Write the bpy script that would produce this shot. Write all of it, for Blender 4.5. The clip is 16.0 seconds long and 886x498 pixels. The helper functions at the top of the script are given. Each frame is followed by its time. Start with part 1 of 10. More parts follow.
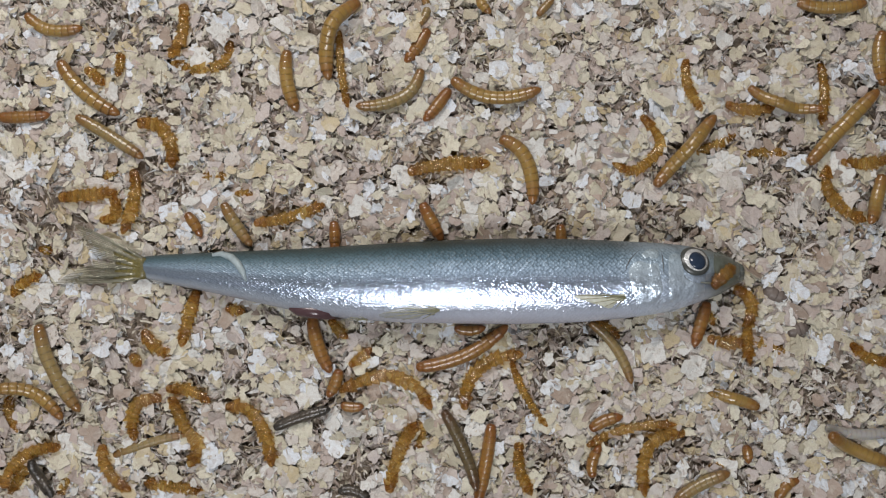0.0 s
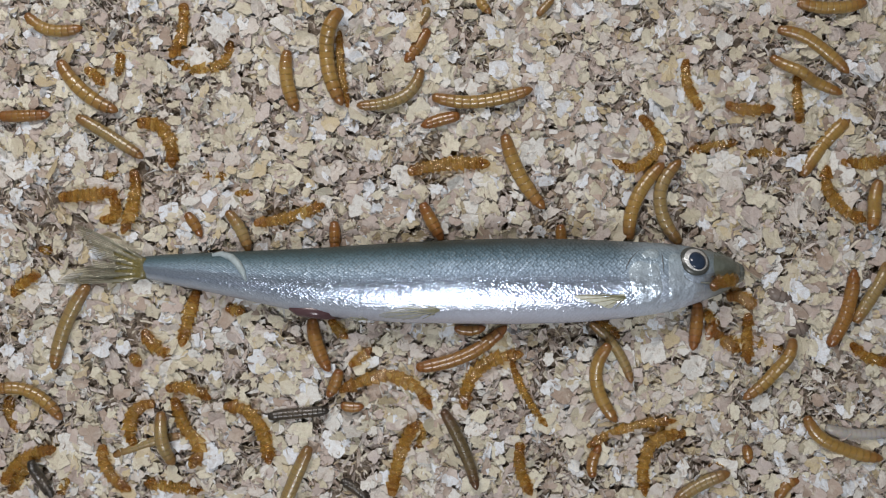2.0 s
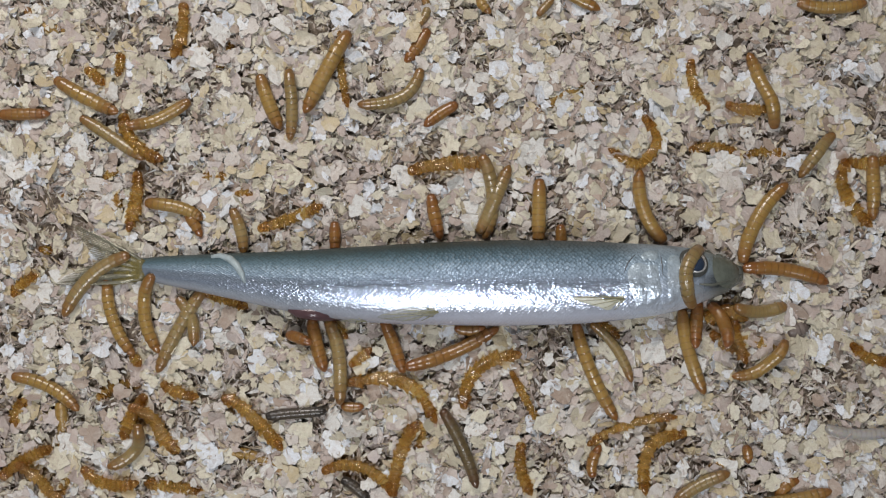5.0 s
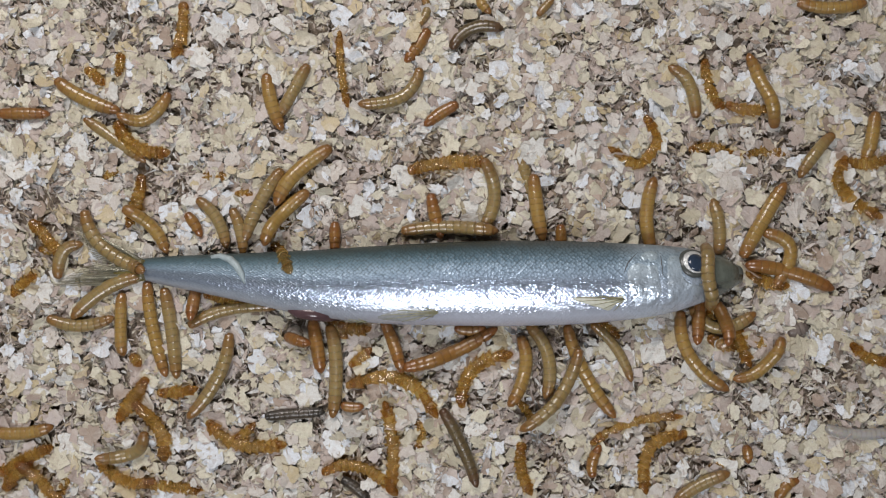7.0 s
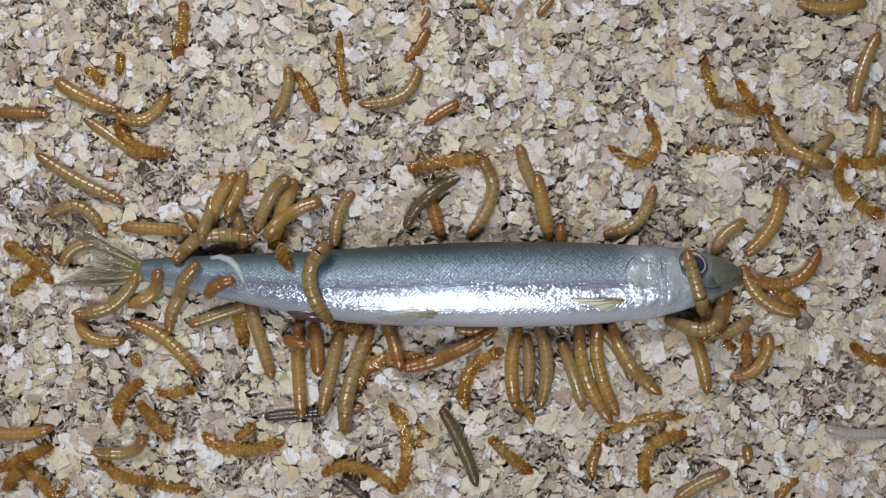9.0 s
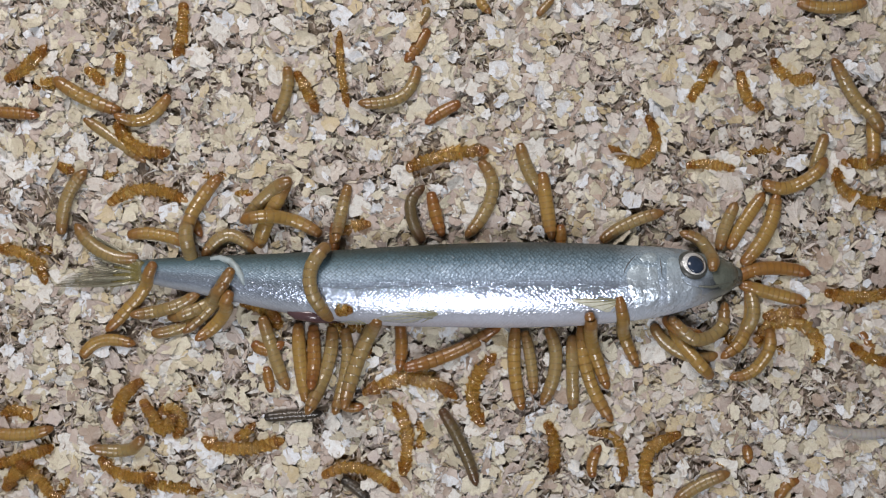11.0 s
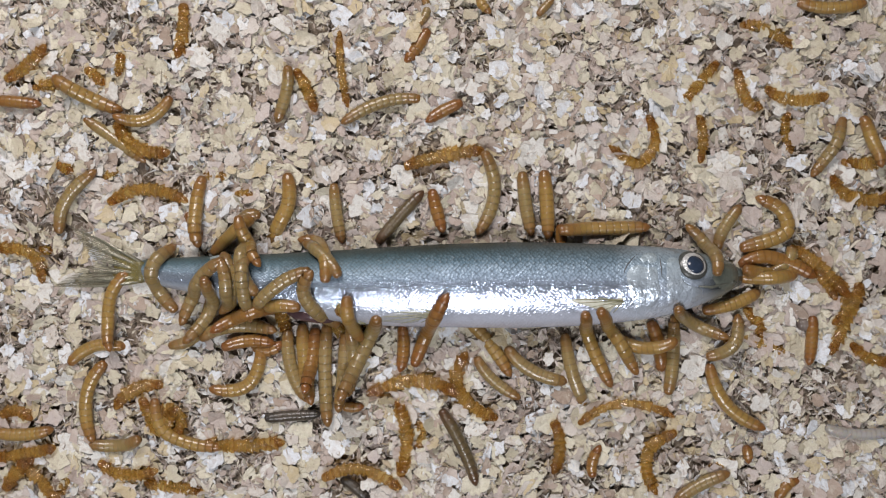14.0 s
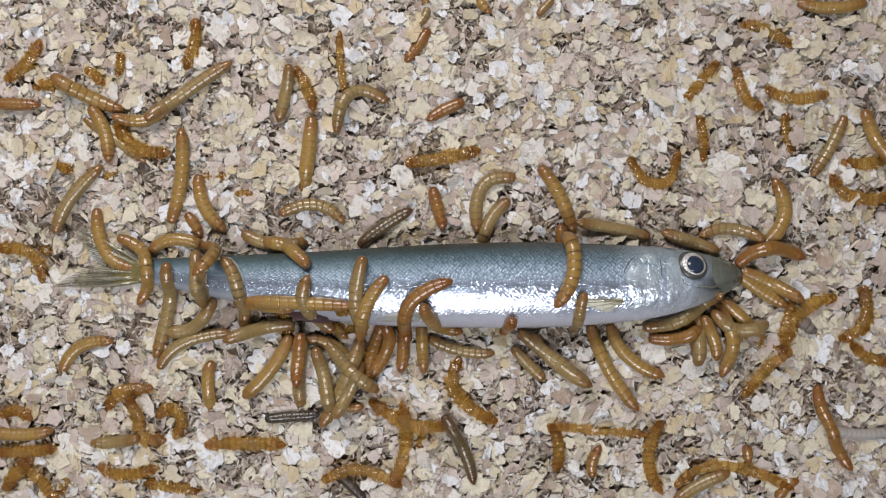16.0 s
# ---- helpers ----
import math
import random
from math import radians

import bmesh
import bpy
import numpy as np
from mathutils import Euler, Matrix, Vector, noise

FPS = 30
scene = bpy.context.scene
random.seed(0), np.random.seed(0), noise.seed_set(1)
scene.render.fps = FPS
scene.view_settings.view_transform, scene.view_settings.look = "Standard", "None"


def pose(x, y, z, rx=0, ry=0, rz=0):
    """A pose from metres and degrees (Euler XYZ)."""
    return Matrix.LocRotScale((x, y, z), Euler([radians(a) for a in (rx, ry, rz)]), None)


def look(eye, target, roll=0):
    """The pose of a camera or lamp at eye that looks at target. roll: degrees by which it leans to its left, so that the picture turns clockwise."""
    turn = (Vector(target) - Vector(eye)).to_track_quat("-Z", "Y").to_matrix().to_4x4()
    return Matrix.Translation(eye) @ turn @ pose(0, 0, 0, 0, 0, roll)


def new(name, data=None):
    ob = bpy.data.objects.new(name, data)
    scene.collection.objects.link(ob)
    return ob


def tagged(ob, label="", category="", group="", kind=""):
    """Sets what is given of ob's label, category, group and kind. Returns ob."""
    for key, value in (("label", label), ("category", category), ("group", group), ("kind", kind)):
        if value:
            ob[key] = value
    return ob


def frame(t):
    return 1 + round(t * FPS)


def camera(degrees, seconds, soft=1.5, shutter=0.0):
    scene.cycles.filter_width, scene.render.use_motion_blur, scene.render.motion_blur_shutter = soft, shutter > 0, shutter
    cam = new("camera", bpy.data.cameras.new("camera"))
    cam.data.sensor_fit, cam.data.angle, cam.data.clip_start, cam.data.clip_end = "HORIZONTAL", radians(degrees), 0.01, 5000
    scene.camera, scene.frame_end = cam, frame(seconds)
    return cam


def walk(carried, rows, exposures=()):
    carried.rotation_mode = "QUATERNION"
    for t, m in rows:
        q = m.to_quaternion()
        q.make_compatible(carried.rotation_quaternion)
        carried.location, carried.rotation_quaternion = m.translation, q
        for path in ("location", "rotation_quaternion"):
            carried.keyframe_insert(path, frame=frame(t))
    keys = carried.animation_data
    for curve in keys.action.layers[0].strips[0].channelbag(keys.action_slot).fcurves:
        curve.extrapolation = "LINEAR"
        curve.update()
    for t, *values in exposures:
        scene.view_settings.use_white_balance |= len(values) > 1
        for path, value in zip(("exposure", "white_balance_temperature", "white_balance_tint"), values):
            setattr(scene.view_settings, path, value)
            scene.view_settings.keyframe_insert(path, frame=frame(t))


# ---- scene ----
HEIGHT = 0.2522
cam = camera(50, 16.0, soft=1.2)
walk(cam, [(0, pose(0, 0, HEIGHT)), (16, pose(0, 0, HEIGHT))], exposures=[(0, -0.40, 6540, 12.5), (9, -0.32, 6600, 14), (16, -0.18, 6660, 15.5)])

# ---- light ----
world = bpy.data.worlds.new("room_air")
scene.world = world
world.use_nodes = True
world.node_tree.nodes["Background"].inputs["Color"].default_value = (0.80, 0.86, 1.0, 1)
world.node_tree.nodes["Background"].inputs["Strength"].default_value = 0.1


def area_lamp(name, eye, target, size, size_y, watts, colour):
    data = bpy.data.lights.new(name, "AREA")
    data.shape, data.size, data.size_y, data.energy, data.color = "RECTANGLE", size, size_y, watts, colour
    ob = new(name, data)
    ob.matrix_world = look(eye, target)
    return ob


area_lamp("desk_lamp_light", (-0.03, -0.28, 0.45), (-0.13, 0.0, 0), 0.26, 0.14, 2.1, (0.92, 0.965, 1.0))
area_lamp("side_lamp_light", (-0.12, 0.32, 0.38), (-0.09, 0.10, 0), 0.26, 0.17, 2.35, (1.0, 0.98, 0.95))


# ---- materials ----
def material(name):
    m = bpy.data.materials.new(name)
    m.use_nodes = True
    nt = m.node_tree
    return m, nt, nt.nodes["Principled BSDF"]


def node(nt, kind, **values):
    n = nt.nodes.new(kind)
    for k, v in values.items():
        n.inputs[k].default_value = v
    return n


def ramp(nt, source, stops, interpolation="LINEAR"):
    r = nt.nodes.new("ShaderNodeValToRGB")
    r.color_ramp.interpolation = interpolation
    els = r.color_ramp.elements
    while len(els) < len(stops):
        els.new(0.5)
    for e, (p, c) in zip(els, stops):
        e.position, e.color = p, (*c, 1)
    nt.links.new(source, r.inputs["Fac"])
    return r.outputs["Color"]


def mix(nt, fac, a, b, blend="MIX"):
    n = nt.nodes.new("ShaderNodeMix")
    n.data_type, n.blend_type = "RGBA", blend
    for key, v in ((0, fac), (6, a), (7, b)):
        if isinstance(v, bpy.types.NodeSocket):
            nt.links.new(v, n.inputs[key])
        else:
            n.inputs[key].default_value = v if key == 0 else (*v, 1)
    return n.outputs[2]


def noise_tex(nt, coords, scale, detail=3, rough=0.6):
    n = node(nt, "ShaderNodeTexNoise", Scale=scale, Detail=detail, Roughness=rough)
    nt.links.new(coords, n.inputs["Vector"])
    return n.outputs["Fac"]


def bump(nt, height, strength, distance):
    b = node(nt, "ShaderNodeBump", Strength=strength, Distance=distance)
    nt.links.new(height, b.inputs["Height"])
    return b.outputs["Normal"]


# flat flakes, the bluish white for sheen on them, and the shreds that stand between them
BRAN = [(0.0, (0.53, 0.48, 0.36)), (0.19, (0.62, 0.58, 0.455)), (0.33, (0.46, 0.38, 0.34)), (0.45, (0.56, 0.515, 0.47)),
        (0.58, (0.36, 0.28, 0.225)), (0.65, (0.52, 0.43, 0.27)), (0.71, (0.49, 0.425, 0.395)), (0.79, (0.66, 0.65, 0.615)),
        (0.90, (0.69, 0.72, 0.76))]
SHRED = [(0.0, (0.43, 0.365, 0.325)), (0.25, (0.56, 0.50, 0.46)), (0.45, (0.33, 0.26, 0.215)), (0.60, (0.60, 0.55, 0.45)), (0.80, (0.46, 0.37, 0.25)), (0.92, (0.64, 0.63, 0.61))]
EDGE_BRAN = (0.40, 0.30, 0.235)


def bran_surface(name, base_of, unit=1.0):
    """Flakes of wheat bran: softly clouded, faintly grained, with a rare dark speck."""
    m, nt, p = material(name)
    tc = nt.nodes.new("ShaderNodeTexCoord")
    base = base_of(nt)
    mottle = noise_tex(nt, tc.outputs["Object"], 800 * unit, 4, 0.6)
    stain = noise_tex(nt, tc.outputs["Object"], 260 * unit, 3, 0.6)
    specks = noise_tex(nt, tc.outputs["Object"], 1900 * unit, 2, 0.5)
    c = mix(nt, ramp(nt, mottle, [(0.48, (0, 0, 0)), (0.74, (0.55, 0.55, 0.55))]), base, EDGE_BRAN)
    c = mix(nt, ramp(nt, stain, [(0.50, (0, 0, 0)), (0.75, (0.45, 0.45, 0.45))]), c, (0.66, 0.62, 0.54))
    c = mix(nt, ramp(nt, specks, [(0.68, (0, 0, 0)), (0.75, (0.6, 0.6, 0.6))]), c, (0.22, 0.15, 0.10))
    fine = noise_tex(nt, tc.outputs["Object"], 3600 * unit, 2, 0.5)
    c = mix(nt, 1.0, c, ramp(nt, fine, [(0.32, (0.87, 0.86, 0.85)), (0.64, (1.03, 1.04, 1.045))]), "MULTIPLY")
    nt.links.new(c, p.inputs["Base Color"])
    p.inputs["Roughness"].default_value = 0.42
    p.inputs["Specular IOR Level"].default_value = 0.45
    nt.links.new(bump(nt, mottle, 0.6, 0.0006), p.inputs["Normal"])
    return m


def by_island(nt):
    return ramp(nt, nt.nodes.new("ShaderNodeNewGeometry").outputs["Random Per Island"], BRAN, "CONSTANT")


def shreds_by_island(nt):
    return ramp(nt, nt.nodes.new("ShaderNodeNewGeometry").outputs["Random Per Island"], SHRED, "CONSTANT")


def by_object(nt):
    return ramp(nt, nt.nodes.new("ShaderNodeObjectInfo").outputs["Random"], BRAN, "CONSTANT")


# white base colour paints in the sheen of translucent flakes
def sheen_white(nt):
    pick = nt.nodes.new("ShaderNodeObjectInfo").outputs["Random"]
    return ramp(nt, pick, [(0, (0.62, 0.65, 0.68)), (1, (0.74, 0.75, 0.75))])


bran_loose = bran_surface("wheat_bran", by_island)
bran_shred = bran_surface("wheat_bran_shred", shreds_by_island)
bran_single = bran_surface("wheat_bran_flake", by_object, 0.0025)
bran_white = bran_surface("sheen_bran_flake", sheen_white, 0.0025)


def bed_material():
    m, nt, p = material("bran_dust_shaded")
    tc = nt.nodes.new("ShaderNodeTexCoord")
    fine = noise_tex(nt, tc.outputs["Object"], 700, 5, 0.7)
    # browns kept dark, so the colour adds shade in the gaps between flakes
    c = ramp(nt, fine, [(0.3, (0.09, 0.065, 0.045)), (0.5, (0.20, 0.155, 0.115)), (0.7, (0.36, 0.30, 0.235))])
    nt.links.new(c, p.inputs["Base Color"])
    p.inputs["Roughness"].default_value = 0.85
    nt.links.new(bump(nt, fine, 0.8, 0.001), p.inputs["Normal"])
    return m


bed_mat = bed_material()


def larva_material(name, back, ring, gloss=0.27, clear=0.25, crumple=0.15, see_through=0.0):
    """Horny skin: the rear edge of each ring is a thin darker line, the middle is faintly clouded."""
    m, nt, p = material(name)
    tc = nt.nodes.new("ShaderNodeTexCoord")
    sep = nt.nodes.new("ShaderNodeSeparateXYZ")
    nt.links.new(tc.outputs["Generated"], sep.inputs[0])
    soft = noise_tex(nt, tc.outputs["Object"], 2.4, 3, 0.6)
    line = (0.40,) * 3 if not see_through else (0.8,) * 3
    edge = ramp(nt, sep.outputs["X"], [(0.30, (0.25, 0.25, 0.25)), (0.40, (0, 0, 0)), (0.80, (0, 0, 0)), (0.90, (0.20, 0.20, 0.20)), (0.945, line), (1, line)])
    c = mix(nt, soft, tuple(v * 0.78 for v in back), tuple(min(1, v * 1.28 + 0.01) for v in back))
    c = mix(nt, edge, c, ring)
    vary = nt.nodes.new("ShaderNodeObjectInfo").outputs["Random"]
    c = mix(nt, ramp(nt, vary, [(0, (0, 0, 0)), (1, (0.6,) * 3 if see_through else (0.16,) * 3)]), c, tuple(v * 0.55 for v in back))
    nt.links.new(c, p.inputs["Base Color"])
    p.inputs["Roughness"].default_value = gloss
    p.inputs["Subsurface Weight"].default_value = clear
    p.inputs["Subsurface Radius"].default_value = (0.0010, 0.0006, 0.0002)
    p.inputs["Subsurface Scale"].default_value = 1.0
    p.inputs["Coat Weight"].default_value = 1.0 if see_through else 0.5
    p.inputs["Coat Roughness"].default_value = 0.05 if see_through else 0.13
    folds = noise_tex(nt, tc.outputs["Object"], 5.0, 2, 0.5) if see_through else soft
    nt.links.new(bump(nt, folds, crumple, 0.0006 if see_through else 0.0003), p.inputs["Normal"])
    if see_through:
        clear_side = nt.nodes.new("ShaderNodeBsdfTransparent")
        clear_side.inputs["Color"].default_value = (0.95, 0.78, 0.46, 1)
        blend = nt.nodes.new("ShaderNodeMixShader")
        blend.inputs[0].default_value = see_through
        nt.links.new(p.outputs[0], blend.inputs[1])
        nt.links.new(clear_side.outputs[0], blend.inputs[2])
        nt.links.new(blend.outputs[0], nt.nodes["Material Output"].inputs["Surface"])
    return m


SKINS = {
    # kind: back, ring edge, ends, gloss, depth, folds, see-through
    "amber": ((0.315, 0.196, 0.057), (0.15, 0.080, 0.025), (0.235, 0.108, 0.030), 0.30, 0.35, 0.35, 0.0),
    "olive": ((0.270, 0.192, 0.080), (0.125, 0.080, 0.032), (0.218, 0.110, 0.033), 0.30, 0.35, 0.35, 0.0),
    "orange": ((0.262, 0.130, 0.033), (0.130, 0.054, 0.015), (0.215, 0.083, 0.021), 0.30, 0.35, 0.35, 0.0),
    "brown": ((0.115, 0.083, 0.040), (0.045, 0.030, 0.014), (0.095, 0.048, 0.023), 0.28, 0.15, 0.6, 0.0),
    "dark": ((0.060, 0.046, 0.032), (0.025, 0.018, 0.012), (0.03, 0.025, 0.02), 0.3, 0.05, 0.9, 0.0),
    "shed": ((0.40, 0.250, 0.062), (0.70, 0.50, 0.20), (0.24, 0.100, 0.020), 0.15, 0.15, 0.45, 0.61),
    "husk": ((0.17, 0.135, 0.115), (0.08, 0.06, 0.05), (0.13, 0.10, 0.085), 0.6, 0.0, 1.0, 0.0),
    "pale": ((0.38, 0.36, 0.33), (0.30, 0.27, 0.24), (0.36, 0.33, 0.30), 0.3, 0.3, 0.15, 0.0),
}


def blended(a, b, u):
    return tuple(x + (y - x) * u for x, y in zip(a, b))


LARVA = {}
for kind, (back, edge, ends, *rest) in SKINS.items():
    dim = tuple(v * 0.55 for v in ends)
    LARVA[kind, "segment"] = larva_material(kind + "_skin", back, edge, *rest)
    LARVA[kind, "shoulder"] = larva_material(kind + "_shoulder", blended(back, ends, 0.72), blended(edge, dim, 0.7), *rest)
    LARVA[kind, "neck"] = larva_material(kind + "_neck", blended(back, ends, 0.36), blended(edge, dim, 0.35), *rest)
    LARVA[kind, "head"] = LARVA[kind, "tail"] = larva_material(kind + "_end", ends, dim, *rest)


def fish_skin(name="fish_skin", scaly=1.0):
    m, nt, p = material(name)
    uv = nt.nodes.new("ShaderNodeUVMap")
    uv.uv_map = "girth"
    sep = nt.nodes.new("ShaderNodeSeparateXYZ")
    nt.links.new(uv.outputs["UV"], sep.inputs[0])
    tc = nt.nodes.new("ShaderNodeTexCoord")
    blotch = noise_tex(nt, tc.outputs["Object"], 260, 4, 0.6)
    wob = node(nt, "ShaderNodeMath", **{})
    wob.operation = "MULTIPLY_ADD"
    nt.links.new(blotch, wob.inputs[0])
    wob.inputs[1].default_value = 0.10
    nt.links.new(sep.outputs["Y"], wob.inputs[2])
    # v runs from the back (0) over the flank (0.5) to the belly (1)
    # flank stops are brightened to paint in part of the lamp's highlight
    tone = ramp(nt, wob.outputs[0], [(0.065, (0.045, 0.045, 0.030)), (0.11, (0.045, 0.056, 0.052)), (0.17, (0.055, 0.095, 0.112)), (0.26, (0.085, 0.150, 0.200)),
                                     (0.36, (0.225, 0.315, 0.405)), (0.46, (0.38, 0.49, 0.63)), (0.60, (0.62, 0.71, 0.88)), (0.74, (0.62, 0.71, 0.92)), (0.86, (0.62, 0.67, 0.79)), (1.0, (0.56, 0.57, 0.66))])
    if not scaly:
        tone = ramp(nt, wob.outputs[0], [(0.05, (0.085, 0.090, 0.062)), (0.12, (0.20, 0.24, 0.22)), (0.28, (0.36, 0.44, 0.47)), (0.50, (0.55, 0.63, 0.70)), (0.80, (0.68, 0.76, 0.88)), (0.98, (0.62, 0.65, 0.74))])
    metal = ramp(nt, wob.outputs[0], [(0.12, (0.1,) * 3), (0.36, (0.25,) * 3), (0.40, (0.25,) * 3), (0.58, (0.85,) * 3), (0.77, (0.82,) * 3), (0.93, (0.22,) * 3)])
    # scales: a slanting lattice, each scale tilted a little
    turn = nt.nodes.new("ShaderNodeMapping")
    nt.links.new(uv.outputs["UV"], turn.inputs["Vector"])
    turn.inputs["Rotation"].default_value = (0, 0, radians(45))
    cells = nt.nodes.new("ShaderNodeTexVoronoi")
    cells.voronoi_dimensions = "2D"
    cells.inputs["Scale"].default_value = 1.0
    cells.inputs["Randomness"].default_value = 0.5
    stretch = nt.nodes.new("ShaderNodeVectorMath")
    stretch.operation = "MULTIPLY"
    nt.links.new(uv.outputs["UV"], stretch.inputs[0])
    stretch.inputs[1].default_value = (205.0, 30.0, 1.0)
    turn.inputs["Scale"].default_value = (1, 1, 1)
    nt.links.new(stretch.outputs[0], turn.inputs["Vector"])
    nt.links.new(turn.outputs[0], cells.inputs["Vector"])
    spots = noise_tex(nt, tc.outputs["Object"], 1900, 3, 0.6)
    # the tone gets darker towards the tail
    tone = mix(nt, ramp(nt, sep.outputs["X"], [(0.0, (0.6, 0.6, 0.6)), (0.25, (0.48, 0.48, 0.48)), (0.55, (0, 0, 0))]), tone, mix(nt, 0.85, tone, (0.10, 0.158, 0.17)))
    tone = mix(nt, ramp(nt, sep.outputs["X"], [(0.5, (0, 0, 0)), (0.77, (0.16, 0.16, 0.16)), (0.82, (0.50, 0.50, 0.50))]), tone, (0.50, 0.60, 0.69))
    tone = mix(nt, ramp(nt, sep.outputs["X"], [(0.905, (0, 0, 0)), (0.945, (0.9, 0.9, 0.9))]), tone, (0.16, 0.18, 0.16))
    where = ramp(nt, wob.outputs[0], [(0.30, (0.75, 0.75, 0.75)), (0.50, (0.12, 0.12, 0.12))])
    c = mix(nt, mix(nt, ramp(nt, spots, [(0.56, (0, 0, 0)), (0.66, (1, 1, 1))]), (0, 0, 0), where), tone, mix(nt, 0.55, tone, (0.05, 0.07, 0.07)))
    seams = ramp(nt, wob.outputs[0], [(0.34, (0.62 * scaly,) * 3), (0.52, (0.30 * scaly,) * 3), (0.78, (0.22 * scaly,) * 3), (0.88, (0.05 * scaly,) * 3)])
    seams = mix(nt, ramp(nt, sep.outputs["X"], [(0.78, (1, 1, 1)), (0.82, (0, 0, 0))]), (0, 0, 0), seams)
    c = mix(nt, mix(nt, ramp(nt, cells.outputs["Distance"], [(0.34, (0, 0, 0)), (0.68, (1, 1, 1))]), (0, 0, 0), seams), c, (0.045, 0.062, 0.068))
    nt.links.new(c, p.inputs["Base Color"])
    metal = mix(nt, ramp(nt, sep.outputs["X"], [(0.0, (0.3, 0.3, 0.3)), (0.2, (0.22, 0.22, 0.22)), (0.40, (0, 0, 0))]), metal, (0, 0, 0))
    # the head is silvery up to the crown
    head = ramp(nt, sep.outputs["X"], [(0.775, (0, 0, 0)), (0.83, (1, 1, 1)), (0.90, (1, 1, 1)), (0.94, (0, 0, 0))])
    metal = mix(nt, head, metal, ramp(nt, wob.outputs[0], [(0.10, (0.1,) * 3), (0.30, (0.30,) * 3), (0.55, (0.5,) * 3), (0.85, (0.5,) * 3), (0.97, (0.15,) * 3)]))
    nt.links.new(metal, p.inputs["Metallic"])
    # the dark back is duller than the silvery flank
    dull = ramp(nt, wob.outputs[0], [(0.30, (0.48,) * 3), (0.54, (0.22,) * 3)])
    nt.links.new(mix(nt, head, dull, (0.31, 0.31, 0.31)), p.inputs["Roughness"])
    nt.links.new(ramp(nt, wob.outputs[0], [(0.30, (0.08,) * 3), (0.55, (0.35,) * 3)]), p.inputs["Coat Weight"])
    nt.links.new(ramp(nt, wob.outputs[0], [(0.28, (0.22,) * 3), (0.50, (0.5,) * 3)]), p.inputs["Specular IOR Level"])
    p.inputs["Coat Roughness"].default_value = 0.14
    fine = noise_tex(nt, tc.outputs["Object"], 1500, 3, 0.6)
    n1 = node(nt, "ShaderNodeBump", Strength=0.22 * scaly, Distance=0.0004)
    nt.links.new(cells.outputs["Distance"], n1.inputs["Height"])
    # broad dents: strong on the head, faint along the body
    dents = noise_tex(nt, tc.outputs["Object"], 210, 3, 0.5)
    deep = node(nt, "ShaderNodeMath", **{})
    deep.operation = "MULTIPLY"
    nt.links.new(dents, deep.inputs[0])
    nt.links.new(mix(nt, head, (0.10, 0.10, 0.10), (1, 1, 1)), deep.inputs[1])
    n0 = node(nt, "ShaderNodeBump", Strength=0.85, Distance=0.0018)
    nt.links.new(deep.outputs[0], n0.inputs["Height"])
    nt.links.new(n0.outputs[0], n1.inputs["Normal"])
    n2 = node(nt, "ShaderNodeBump", Strength=0.25, Distance=0.0004)
    nt.links.new(fine, n2.inputs["Height"])
    nt.links.new(n1.outputs[0], n2.inputs["Normal"])
    tilt = nt.nodes.new("ShaderNodeVectorMath")
    tilt.operation = "MULTIPLY_ADD"
    nt.links.new(mix(nt, mix(nt, head, (0, 0, 0), (0.45, 0.45, 0.45)), cells.outputs["Color"], (0.5, 0.5, 0.5)), tilt.inputs[0])
    lean = 1.3 - 0.3 * scaly
    tilt.inputs[1].default_value = (0.15 * lean, 0.17 * lean, 0.0)
    tilt.inputs[2].default_value = (-0.075 * lean, -0.085 * lean, 0.0)
    add = nt.nodes.new("ShaderNodeVectorMath")
    nt.links.new(n2.outputs[0], add.inputs[0])
    nt.links.new(tilt.outputs[0], add.inputs[1])
    unit = nt.nodes.new("ShaderNodeVectorMath")
    unit.operation = "NORMALIZE"
    nt.links.new(add.outputs[0], unit.inputs[0])
    nt.links.new(unit.outputs[0], p.inputs["Normal"])
    nt.links.new(unit.outputs[0], p.inputs["Coat Normal"])
    return m


def wet(name, colour, rough=0.25, metal=0.0, through_light=0.0, grain=900, dark=0.6, relief=0.25):
    m, nt, p = material(name)
    tc = nt.nodes.new("ShaderNodeTexCoord")
    f = noise_tex(nt, tc.outputs["Object"], grain, 4, 0.6)
    c = mix(nt, f, tuple(v * dark for v in colour), tuple(min(1, v * (2 - dark)) for v in colour))
    nt.links.new(c, p.inputs["Base Color"])
    p.inputs["Roughness"].default_value = rough
    p.inputs["Metallic"].default_value = metal
    nt.links.new(bump(nt, f, relief, 0.0003), p.inputs["Normal"])
    if through_light:
        clear = nt.nodes.new("ShaderNodeBsdfTransparent")
        blend = nt.nodes.new("ShaderNodeMixShader")
        blend.inputs[0].default_value = through_light
        nt.links.new(p.outputs[0], blend.inputs[1])
        nt.links.new(clear.outputs[0], blend.inputs[2])
        nt.links.new(blend.outputs[0], nt.nodes["Material Output"].inputs["Surface"])
    return m


